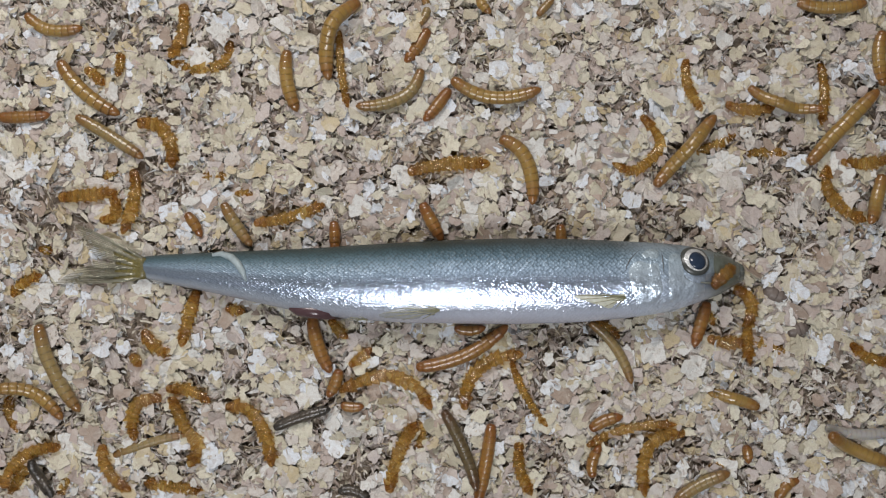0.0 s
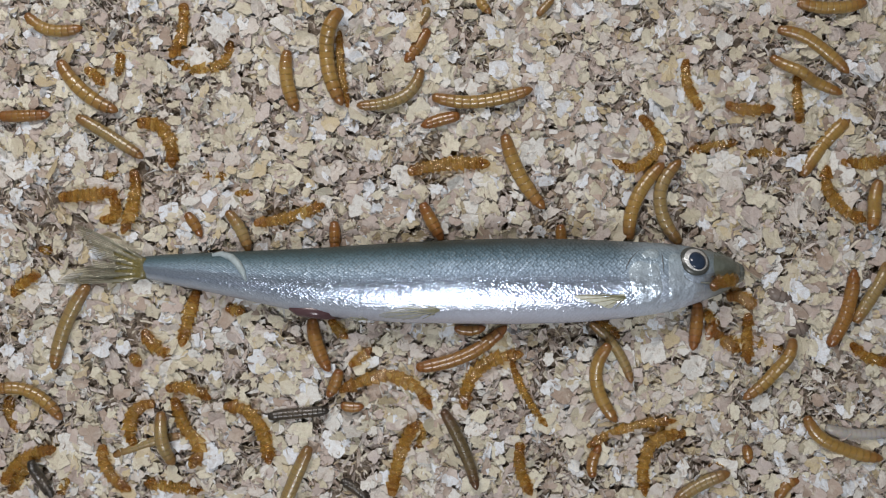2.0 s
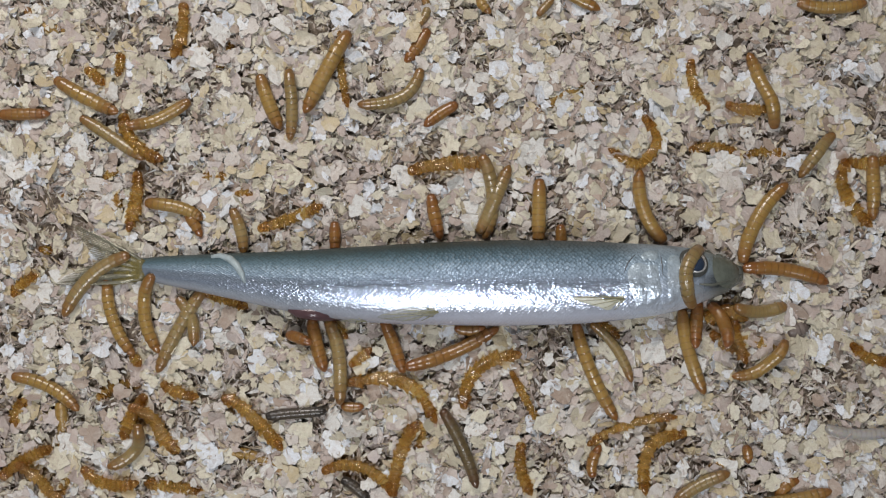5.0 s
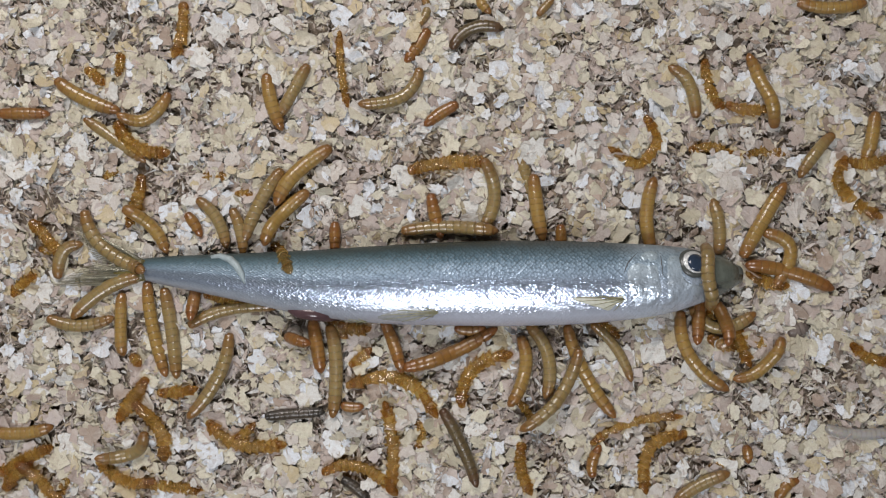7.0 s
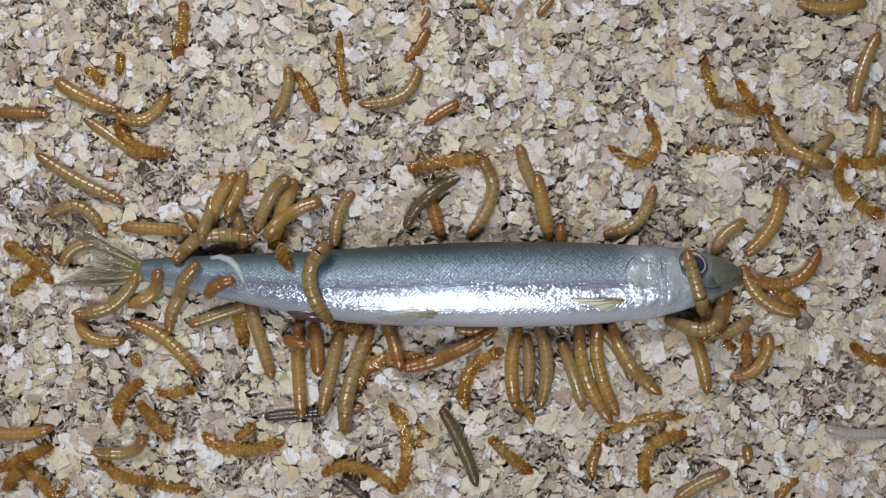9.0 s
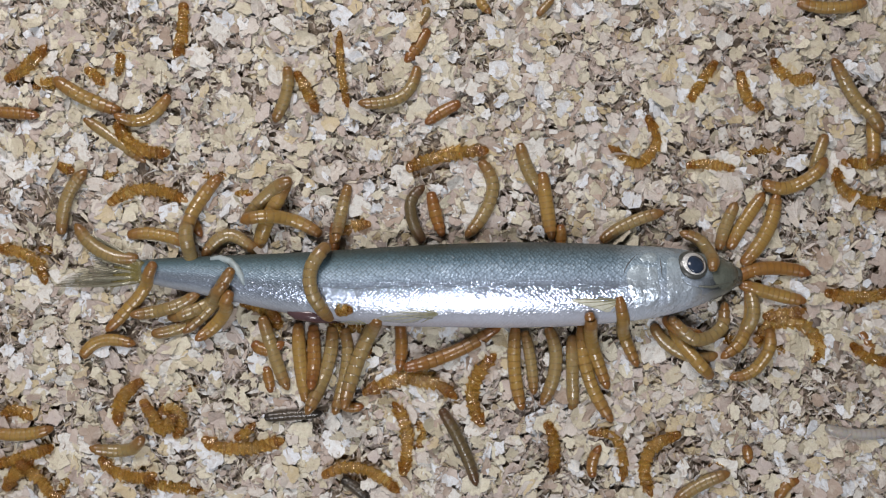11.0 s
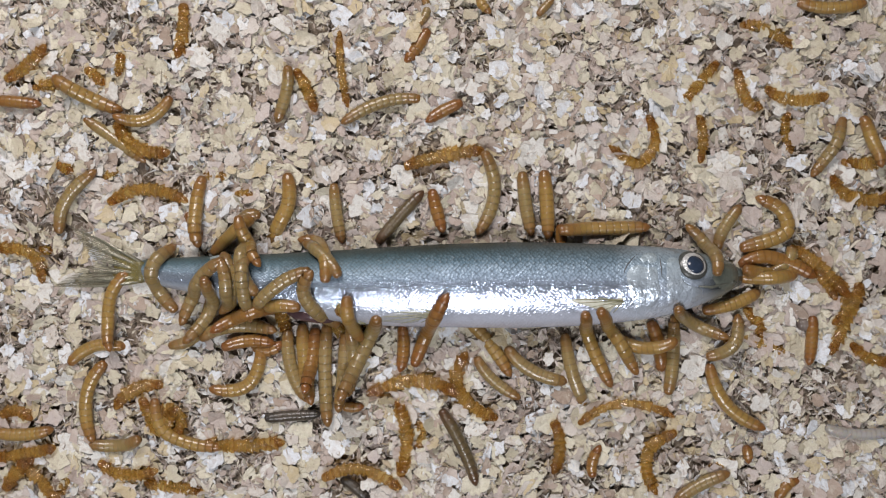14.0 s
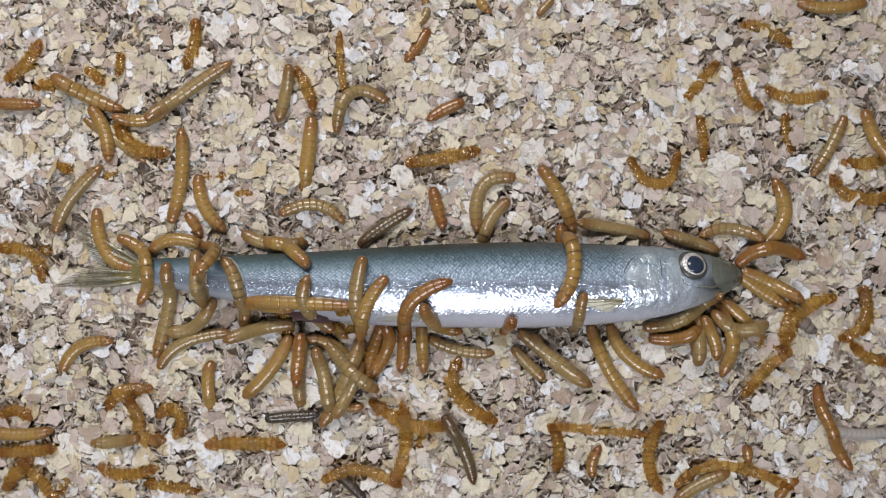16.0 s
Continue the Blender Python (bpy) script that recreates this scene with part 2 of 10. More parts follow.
skin = fish_skin()
head_skin = fish_skin("fish_head_skin", 0.0)
eye_white = wet("iris_silver", (0.66, 0.71, 0.70), 0.26, 0.25, grain=1300, dark=0.35, relief=0.9)
pupil_mat = wet("pupil_blue_black", (0.03, 0.045, 0.075), 0.12, relief=0.0)
socket_mat = wet("eye_rim_dark", (0.07, 0.075, 0.07), 0.3)
snout_mat = wet("snout_olive", (0.135, 0.15, 0.125), 0.25, 0.1, relief=0.5)
jaw_mat = wet("jaw_flesh", (0.11, 0.118, 0.10), 0.34)
membrane_mat = wet("fin_membrane", (0.24, 0.20, 0.09), 0.3, 0.0, 0.74)
tail_root_mat = wet("tail_root_yellow", (0.20, 0.165, 0.055), 0.3, 0.0, 0.35)
ray_mat = wet("fin_ray_horn", (0.30, 0.29, 0.22), 0.12, 0.3)
fin_mat = wet("fin_yellowish", (0.74, 0.72, 0.58), 0.3, 0.0, 0.2)
fin_ray_pale = wet("fin_ray_pale", (0.36, 0.345, 0.21), 0.25, 0.0, 0.3)
fin_white = wet("fin_whitish", (0.52, 0.53, 0.50), 0.25, 0.1, 0.5)
vent_mat = wet("vent_purple", (0.085, 0.05, 0.055), 0.18)
strip_mat = wet("white_strip", (0.44, 0.52, 0.54), 0.35, 0.0, 0.2)
slit_mat = wet("gill_slit_dark", (0.10, 0.105, 0.11), 0.4)
wall_mat = wet("wall_paint", (0.72, 0.70, 0.67), 0.9, grain=20, dark=0.95, relief=0.05)


# ---- mesh helpers ----
def mesh_of(name, verts, faces, mat, smooth=True):
    me = bpy.data.meshes.new(name)
    me.from_pydata(verts, [], faces)
    me.materials.append(mat)
    if smooth:
        me.shade_smooth()
    else:
        me.shade_flat()
    me.update()
    return me


def part(name, bm, mat, parent, label="", smooth=True):
    me = bpy.data.meshes.new(name)
    bm.to_mesh(me)
    bm.free()
    me.materials.append(mat)
    if smooth:
        me.shade_smooth()
    ob = new(name, me)
    ob.parent = parent
    if label:
        tagged(ob, label)
    return ob


def lump(at, size, turn=0.0, segs=20, rings=12):
    bm = bmesh.new()
    bmesh.ops.create_uvsphere(bm, u_segments=segs, v_segments=rings, radius=1.0)
    m = Matrix.Translation(at) @ Matrix.Rotation(turn, 4, "Z") @ Matrix.Diagonal((*size, 1))
    bmesh.ops.transform(bm, matrix=m, verts=bm.verts)
    return bm


def tube(points, radii, sides=6):
    """A tapering tube through the points."""
    bm = bmesh.new()
    rings = []
    pts = [Vector(p) for p in points]
    for i, p in enumerate(pts):
        d = (pts[min(i + 1, len(pts) - 1)] - pts[max(i - 1, 0)]).normalized()
        side = d.cross(Vector((0, 0, 1))).normalized()
        up = side.cross(d)
        rings.append([bm.verts.new(p + radii[i] * (math.cos(a) * side + math.sin(a) * up))
                      for a in (2 * math.pi * k / sides for k in range(sides))])
    for a, b in zip(rings, rings[1:]):
        for k in range(sides):
            bm.faces.new((a[k], a[(k + 1) % sides], b[(k + 1) % sides], b[k]))
    bm.faces.new(rings[0])
    bm.faces.new(rings[-1][::-1])
    bmesh.ops.recalc_face_normals(bm, faces=bm.faces)
    return bm


# ---- room that closes the place ----
def slab(name, lo, hi, mat, label, category):
    bm = bmesh.new()
    bmesh.ops.create_cube(bm, size=1.0)
    c, d = (Vector(lo) + Vector(hi)) / 2, Vector(hi) - Vector(lo)
    bmesh.ops.transform(bm, matrix=Matrix.Translation(c) @ Matrix.Diagonal((*d, 1)), verts=bm.verts)
    me = bpy.data.meshes.new(name)
    bm.to_mesh(me)
    bm.free()
    me.materials.append(mat)
    return tagged(new(name, me), label, category, kind="structure")


slab("wall_north", (-1.6, 1.5, -0.3), (1.6, 1.6, 2.0), wall_mat, "plain off-white painted wall of the room", "wall")
slab("wall_south", (-1.6, -1.6, -0.3), (1.6, -1.5, 2.0), wall_mat, "plain off-white painted wall of the room", "wall")
slab("wall_west", (-1.7, -1.6, -0.3), (-1.6, 1.6, 2.0), wall_mat, "plain off-white painted wall of the room", "wall")
slab("wall_east", (1.6, -1.6, -0.3), (1.7, 1.6, 2.0), wall_mat, "plain off-white painted wall of the room", "wall")
slab("ceiling", (-1.7, -1.6, 2.0), (1.7, 1.6, 2.1), wall_mat, "plain off-white painted ceiling of the room", "ceiling")

# ---- bed of bran ----
rng = np.random.default_rng(7)


def ground_height(x, y):
    return 0.0009 * noise.noise((x * 38, y * 38, 1.3)) + 0.0006 * noise.noise((x * 110, y * 110, 4.1))


def make_ground():
    n, w, d = 150, 3.2, 3.0
    ease = lambda k: math.copysign(abs(k) ** 2.4, k)
    xs = [ease(2 * i / n - 1) * w / 2 for i in range(n + 1)]
    ys = [ease(2 * i / n - 1) * d / 2 for i in range(n + 1)]
    verts = [(x, y, ground_height(x, y) - 0.0022) for y in ys for x in xs]
    faces = [(j * (n + 1) + i, j * (n + 1) + i + 1, (j + 1) * (n + 1) + i + 1, (j + 1) * (n + 1) + i) for j in range(n) for i in range(n)]
    return tagged(new("ground", mesh_of("ground", verts, faces, bed_mat)), "deep bed of wheat bran dust under the flakes, coloured dark as gap shade", "bran bed", kind="structure")


ground = make_ground()


def flake_shape(r, narrow=False):
    """A torn, thin flake one unit in radius: jagged rim, nearly flat blade with a bent corner, and a thin edge."""
    k = int(r.integers(8, 12)) if narrow else int(r.integers(14, 23))
    a = (np.arange(k) + r.uniform(-0.45, 0.45, k)) * 2 * math.pi / k
    lobes, at = int(r.integers(2, 5)), r.uniform(0, 2 * math.pi)
    rad = 0.86 + 0.13 * np.sin(lobes * a + at) + 0.07 * np.sin((lobes + 3) * a - at) + r.uniform(-0.10, 0.10, k)
    rad[r.integers(0, k, 2)] *= 0.72
    long = r.uniform(0.16, 0.38) if narrow else r.uniform(0.55, 1.0)
    x, y = rad * np.cos(a), rad * np.sin(a) * long
    bend, cup, lift, way = r.normal(0, 0.28 if narrow else 0.11), r.normal(0, 0.10), r.normal(0, 0.24), r.uniform(0, 2 * math.pi)
    edge = np.maximum(0, x * math.cos(way) + y * math.sin(way) - 0.3)
    top = np.stack([x, y, bend * x * x + cup * y * y + lift * edge + r.normal(0, 0.025, k)], 1)
    verts = np.concatenate([top, [[r.normal(0, 0.2), r.normal(0, 0.1), r.normal(0, 0.02)]], top - (0, 0, 0.045)])
    faces = []
    for i in range(k):
        j = (i + 1) % k
        faces += [(i, j, k), (i, k + 1 + i, k + 1 + j), (i, k + 1 + j, j)]
    return verts, np.array(faces)


def flake_turn(r, steep):
    tilt = min(abs(r.normal(0, steep)), 1.5)
    around, spin = r.uniform(0, 2 * math.pi), r.uniform(0, 2 * math.pi)
    return Matrix.Rotation(around, 3, "Z") @ Matrix.Rotation(tilt, 3, "X") @ Matrix.Rotation(spin, 3, "Z")


def roughness_at(x, y):
    return noise.noise((x * 62, y * 62, 9.0)) + 0.5 * noise.noise((x * 170, y * 170, 3.0))


def scatter_flakes(count):
    flat = [flake_shape(rng) for _ in range(160)]
    curled = [flake_shape(rng, True) for _ in range(90)]
    vs, fs, kinds, base = [], [], [], 0

    def lay(shape, scale, steep, x, y, z, kind):
        nonlocal base
        verts, faces = shape
        vs.append((verts * scale) @ np.array(flake_turn(rng, steep)).T + (x, y, ground_height(x, y) + z))
        fs.append(faces + base)
        kinds.append(np.full(len(faces), kind, np.int32))
        base += len(verts)

    for i in range(count):
        x, y = rng.uniform(-0.138, 0.138), rng.uniform(-0.085, 0.085)
        messy = roughness_at(x, y) > 0.0
        if messy and rng.uniform() < 0.84:
            size = float(np.clip(rng.lognormal(math.log(0.0019), 0.35), 0.0008, 0.0036))
            lay(curled[int(rng.integers(90))], (size, size, size), 1.0, x, y, rng.uniform(-0.0024, 0.0001), 1)
        else:
            size = float(np.clip(rng.lognormal(math.log(0.0021), 0.42), 0.0007, 0.0040))
            lay(flat[int(rng.integers(160))], (size, size, size), 0.36, x, y, rng.uniform(-0.0024, 0.0006), 0)
    # crumbs and shreds between the flakes
    for i in range(count // 3):
        x, y = rng.uniform(-0.122, 0.122), rng.uniform(-0.071, 0.071)
        size = float(rng.uniform(0.0005, 0.0013))
        lay(curled[int(rng.integers(90))], (size, size, size), 0.8, x, y, rng.uniform(-0.0002, 0.0006), 1)
    v, f = np.concatenate(vs), np.concatenate(fs)
    me = bpy.data.meshes.new("bran_flakes")
    me.vertices.add(len(v)), me.loops.add(len(f) * 3), me.polygons.add(len(f))
    me.vertices.foreach_set("co", v.astype(np.float32).ravel())
    me.loops.foreach_set("vertex_index", f.astype(np.int32).ravel())
    me.polygons.foreach_set("loop_start", np.arange(0, len(f) * 3, 3, dtype=np.int32))
    me.materials.append(bran_loose)
    me.materials.append(bran_shred)
    me.polygons.foreach_set("material_index", np.concatenate(kinds))
    me.update(calc_edges=True)
    me.shade_flat()
    return tagged(new("bran_flakes", me), "loose torn flakes of cream and pinkish wheat bran", "bran", kind="stuff")


scatter_flakes(32000)


# ---- fish ----
# stations along the body: x, upper edge, lower edge (mm, seen from above), half thickness (mm)
STATIONS = [(-79.64, -2.25, -7.34, 1.6), (-77.9, -1.79, -7.91, 2.4), (-72.0, -1.34, -9.22, 3.2), (-64.38, -1.04, -10.68, 3.9),
            (-56.82, -0.74, -12.28, 4.5), (-49.33, -0.44, -13.88, 5.0), (-41.86, -0.15, -15.48, 5.5), (-32.95, 0.29, -17.06, 6.0),
            (-24.08, 0.88, -18.21, 6.4), (-12.32, 1.61, -19.06, 6.8), (2.34, 2.34, -19.33, 7.1), (16.98, 2.78, -19.47, 7.2),
            (31.62, 2.63, -19.17, 7.2), (40.42, 2.34, -18.6, 7.1), (49.24, 1.91, -17.73, 6.9), (58.13, 1.47, -16.44, 6.5),
            (64.13, 0.74, -14.71, 6.0), (68.76, -0.3, -13.13, 5.2), (72.63, -1.18, -11.83, 4.6), (75.38, -2.23, -10.54, 3.8),
            (77.47, -3.43, -9.24, 2.8), (79.07, -4.79, -7.79, 1.5)]
SX, SU, SL, ST = [np.array(c) * 0.001 for c in zip(*STATIONS)]
SUNK = 0.0011


def girth(x):
    up, low, half = np.interp(x, SX, SU), np.interp(x, SX, SL), np.interp(x, SX, ST)
    return (up + low) / 2, (up - low) / 2, half


def fish_top(x, y):
    """Height of the fish's upper side over the bran, or nothing beside it."""
    if not SX[0] < x < SX[-1]:
        return 0.0
    mid, wide, half = girth(x)
    k = abs(y - mid) / wide
    return half - SUNK + half * (1 - k ** 2.1) ** (1 / 2.1) if k < 1 else 0.0


def make_fish():
    fish = new("fish")
    tagged(fish, "whole silver smelt with blue-green back lying on its side on bran", "fish")
    n, around = 120, 40
    xs = np.linspace(SX[0], SX[-1], n)
    # smooth the stations
    verts, uvs = [], []
    soft = lambda t: np.array([np.mean(np.interp(np.clip(np.linspace(x - 0.003, x + 0.003, 9), SX[0], SX[-1]), SX, t)) for x in xs])
    up, low, half = soft(SU), soft(SL), soft(ST)
    for i in range(n):
        mid, wide = (up[i] + low[i]) / 2, (up[i] - low[i]) / 2
        for k in range(around):
            a = 2 * math.pi * k / around
            c, s = math.cos(a), math.sin(a)
            e = 2 / 2.15
            y = mid + wide * math.copysign(abs(c) ** e, c)
            z = half[i] - SUNK + half[i] * math.copysign(abs(s) ** e, s)
            verts.append((xs[i], y, z))
            uvs.append(((xs[i] - SX[0]) / 0.16, (1 - math.copysign(abs(c) ** e, c)) / 2))
    faces = [(i * around + k, (i + 1) * around + k, (i + 1) * around + (k + 1) % around, i * around + (k + 1) % around)
             for i in range(n - 1) for k in range(around)]
    faces += [tuple(range(around)), tuple(range((n - 1) * around, n * around))[::-1]]
    me = mesh_of("body", verts, [f[::-1] for f in faces], skin)
    layer = me.uv_layers.new(name="girth")
    for loop in me.loops:
        layer.data[loop.index].uv = uvs[loop.vertex_index]
    body = new("body", me)
    body.parent = fish
    return fish


fish = make_fish()
def skin_point(x, y, lift=0.0):
    return Vector((x * 0.001, y * 0.001, fish_top(x * 0.001, y * 0.001) + lift * 0.001))


def plate(outline, lift, thick, rows=5):
    """A thin plate that lies on the fish's side, slightly domed: rings from its middle out to the rim (mm)."""
    bm = bmesh.new()
    cx, cy = sum(p[0] for p in outline) / len(outline), sum(p[1] for p in outline) / len(outline)
    rings = []
    for r in range(1, rows + 1):
        u = r / rows
        drop = lift * (1 - u ** 4) - (thick if r == rows else 0.0)
        rings.append([bm.verts.new(skin_point(cx + (x - cx) * u, cy + (y - cy) * u, drop)) for x, y in outline])
    mid = bm.verts.new(skin_point(cx, cy, lift))
    n = len(outline)
    for k in range(n):
        bm.faces.new((mid, rings[0][k], rings[0][(k + 1) % n]))
        for a, b in zip(rings, rings[1:]):
            bm.faces.new((a[k], b[k], b[(k + 1) % n], a[(k + 1) % n]))
    bmesh.ops.recalc_face_normals(bm, faces=bm.faces)
    layer = bm.loops.layers.uv.new("girth")
    for face in bm.faces:
        for loop in face.loops:
            mid, wide, _ = girth(loop.vert.co.x)
            loop[layer].uv = ((loop.vert.co.x - SX[0]) / 0.16, (1 - (loop.vert.co.y - mid) / wide) / 2)
    return bm


def smooth_loop(points, n=28):
    """A rounded closed line through the points (mm)."""
    out, m = [], len(points)
    for i in range(n):
        s = i / n * m
        k, u = int(s), s - int(s)
        p = [points[(k + d) % m] for d in (-1, 0, 1, 2)]
        out.append(tuple(0.5 * (2 * p[1][c] + (p[2][c] - p[0][c]) * u + (2 * p[0][c] - 5 * p[1][c] + 4 * p[2][c] - p[3][c]) * u * u
                                + (3 * p[1][c] - p[0][c] - 3 * p[2][c] + p[3][c]) * u ** 3) for c in (0, 1)))
    return out


def fin_on_skin(name, root, tips, parent, label, mat):
    """A folded fin against the flank: a thin blade and the rays in it."""
    blade = plate(smooth_loop([root[0], *tips, root[1]], 22), 0.22, 0.25, rows=4)
    fin = part(name, blade, mat, parent, label)
    rx, ry = (root[0][0] + root[1][0]) / 2, (root[0][1] + root[1][1]) / 2
    for i in range(6):
        u = i / 5
        k = u * (len(tips) - 1)
        a, b = tips[int(k)], tips[min(int(k) + 1, len(tips) - 1)]
        tx, ty = a[0] + (b[0] - a[0]) * (k - int(k)), a[1] + (b[1] - a[1]) * (k - int(k))
        pts = [skin_point(rx + (tx - rx) * s, ry + (ty - ry) * s, 0.22) for s in (0.05, 0.35, 0.65, 0.93)]
        part("fin_ray", tube(pts, [0.00016, 0.00014, 0.00012, 0.00006], 5), fin_ray_pale, fin)
    return fin


def dress_fish():
    # eye: rim, iris and pupil
    ex, ey = EYE_AT
    top = fish_top(ex * 0.001, ey * 0.001)
    at = Vector((ex * 0.001, ey * 0.001, top - 0.0009))
    d = 0.0025
    slope = Vector((fish_top(at.x - d, at.y) - fish_top(at.x + d, at.y), fish_top(at.x, at.y - d) - fish_top(at.x, at.y + d), 2 * d)).normalized()
    lie = Matrix.Translation(at) @ Vector((0, 0, 1)).rotation_difference(slope).to_matrix().to_4x4()

    def disc(shift, size):
        bm = lump(Vector(shift), size)
        bmesh.ops.transform(bm, matrix=lie, verts=bm.verts)
        return bm

    eye = part("eye", disc((0, 0, 0.0001), (0.0042, 0.0040, 0.0016)), socket_mat, fish, "round silver-rimmed eye with dark pupil")
    part("iris", disc((0, 0, 0.0004), (0.0037, 0.0035, 0.0015)), eye_white, eye, "pale silvery gold iris")
    part("pupil", disc((0.0001, -0.0003, 0.0012), (0.0025, 0.0025, 0.00115)), pupil_mat, eye, "blue black pupil")
    # gill cover, cheek and the groove between them
    part("gill_cover", plate(smooth_loop(GILL), 0.16, 0.22), head_skin, fish, "silvery gill cover")
    part("cheek", plate(smooth_loop(CHEEK), 0.16, 0.22), head_skin, fish, "silvery cheek plate")
    part("collar", plate(smooth_loop(COLLAR), 0.20, 0.2), head_skin, fish)
    for name, line in (("gill_slit", SLIT), ("cheek_groove", GROOVE)):
        part(name, tube([skin_point(x, y, 0.02) for x, y in line], [0.00004, 0.00012, 0.00018, 0.00014, 0.00004], 6), slit_mat, fish, "dark groove in the head")
    # snout and jaws
    part("snout", plate(smooth_loop(SNOUT), 0.25, 0.2), snout_mat, fish, "dark olive snout")
    part("upper_jaw", tube([skin_point(x, y, 0.1) for x, y in JAW], [0.0002, 0.0004, 0.0003, 0.0002], 8), jaw_mat, fish, "yellowish jaw bone")
    fin_on_skin("pectoral_fin", PECTORAL[0], PECTORAL[1], fish, "folded yellowish breast fin", fin_mat)
    fin_on_skin("pelvic_fin", PELVIC[0], PELVIC[1], fish, "folded whitish belly fin", fin_white)
    fin_on_skin("anal_fin", ANAL[0], ANAL[1], fish, "small whitish fin behind the belly", fin_white)
    # vent behind the belly
    vent = part("vent", tube([skin_point(x, y, -0.4) for x, y in VENT], [0.0006, 0.0016, 0.0019, 0.0016, 0.0004], 10), vent_mat, fish, "purplish vent")
    part("bubble", lump(skin_point(*VENT[1], 0.6), (0.0007, 0.0006, 0.0004)), eye_white, vent)
    part("white_strip", tube([skin_point(x, y, 0.15) for x, y in STRIP], [0.0005, 0.0008, 0.0010, 0.0010, 0.0008, 0.0003], 10), strip_mat, fish, "thin white strip across the back")
    # tail fin: yellow root, two lobes of rays with membrane
    root = bmesh.new()
    fan = []
    for r in range(6):
        u = r / 5
        fan.append([])
        for k in range(9):
            w = k / 4 - 1
            x = TAIL_ROOT[0] + 2.2 - u * (8.2 + 1.2 * abs(w))
            y = TAIL_ROOT[1] + w * (2.7 + 2.5 * u ** 1.3) + 1.1 * u * u
            fan[-1].append([root.verts.new((x * 0.001, y * 0.001, (2.2 - 0.7 * u + side * (0.9 * (1 - u) + 0.10) * (1 - 0.6 * w * w)) * 0.001)) for side in (1, -1)])
    for r in range(5):
        for k in range(8):
            for side in (0, 1):
                quad = (fan[r][k][side], fan[r + 1][k][side], fan[r + 1][k + 1][side], fan[r][k + 1][side])
                root.faces.new(quad if side else quad[::-1])
    rim = [fan[0][k] for k in range(9)] + [fan[r][8] for r in range(1, 6)] + [fan[5][k] for k in range(7, -1, -1)] + [fan[r][0] for r in range(4, 0, -1)]
    for a, b in zip(rim, rim[1:] + rim[:1]):
        root.faces.new((a[0], b[0], b[1], a[1]))
    bmesh.ops.recalc_face_normals(root, faces=root.faces)
    tail = part("tail_fin", root, tail_root_mat, fish, "forked tail fin with yellowish root")
    for name, a, b in (("upper_lobe", *UPPER), ("lower_lobe", *LOWER)):
        n = 15
        ends = [(a[0] + (b[0] - a[0]) * i / (n - 1), a[1] + (b[1] - a[1]) * i / (n - 1)) for i in range(n)]
        side = 1 if name == "upper_lobe" else -1
        lines = []
        for i, (tx, ty) in enumerate(ends):
            sx, sy = TAIL_ROOT[0] + 1.5, TAIL_ROOT[1] + side * (2.6 - 2.3 * i / (n - 1))
            bow = side * 0.7 * (1 - i / (n - 1))
            lines.append([Vector(((sx + (tx - sx) * u) * 0.001, (sy + (ty - sy) * u + bow * math.sin(math.pi * u)) * 0.001,
                                  0.0018 + 0.0006 * math.sin(3 * u + i))) for u in (0, 0.25, 0.5, 0.75, 1.0)])
        bm = bmesh.new()
        grid = [[bm.verts.new(p - Vector((0, 0, 0.00012))) for p in line] for line in lines]
        for r, s in zip(grid, grid[1:]):
            for k in range(4):
                bm.faces.new((r[k], r[k + 1], s[k + 1], s[k]))
        lobe = part(name, bm, membrane_mat, tail, "translucent greyish fin lobe")
        for line in lines:
            part("fin_ray", tube(line, [0.00028, 0.00022, 0.00017, 0.00013, 0.00006], 5), ray_mat, tail)


EYE_AT = (64.2, -3.2)
GILL = [(46.0, -5.6), (47.4, -3.0), (49.8, -2.1), (52.4, -3.0), (55.0, -3.0), (55.5, -7.0), (56.4, -11.3), (54.2, -15.0), (49.9, -16.0), (47.7, -12.0)]
CHEEK = [(56.6, -0.7), (60.2, -0.1), (60.5, -4.9), (62.8, -8.0), (67.3, -9.4), (67.1, -12.1), (62.5, -14.1), (57.6, -14.3), (56.6, -8.4)]
COLLAR = [(50.2, -1.3), (52.3, 0.3), (55.1, -0.1), (54.9, -2.2), (53.0, -2.9), (52.2, -2.1), (51.0, -2.6)]
SLIT = [(49.8, -0.4), (48.4, -1.6), (47.1, -3.0), (46.4, -4.3), (46.0, -5.6)]
GROOVE = [(55.6, -0.7), (55.7, -1.9), (55.7, -3.0), (55.8, -4.4), (55.8, -6.4)]
SNOUT = [(69.8, 0.1), (74.0, -0.9), (77.2, -2.8), (78.3, -5.2), (77.2, -7.8), (74.1, -9.8), (70.1, -8.3), (68.6, -4.2)]
JAW = [(65.6, -8.5), (69.2, -8.8), (72.6, -8.0), (76.3, -7.2)]
PECTORAL = (((46.7, -10.8), (46.0, -13.2)), [(43.4, -15.4), (39.8, -14.6), (35.4, -13.3), (31.3, -11.7), (37.9, -11.2)])
PELVIC = (((-0.3, -13.8), (-0.9, -17.1)), [(-5.6, -18.1), (-12.2, -18.3), (-18.7, -17.2), (-13.5, -15.2), (-6.3, -13.9)])
ANAL = (((-18.7, -17.5), (-20.0, -19.1)), [(-23.0, -19.1), (-25.9, -18.8), (-28.0, -18.6), (-25.0, -17.6), (-21.6, -17.2)])
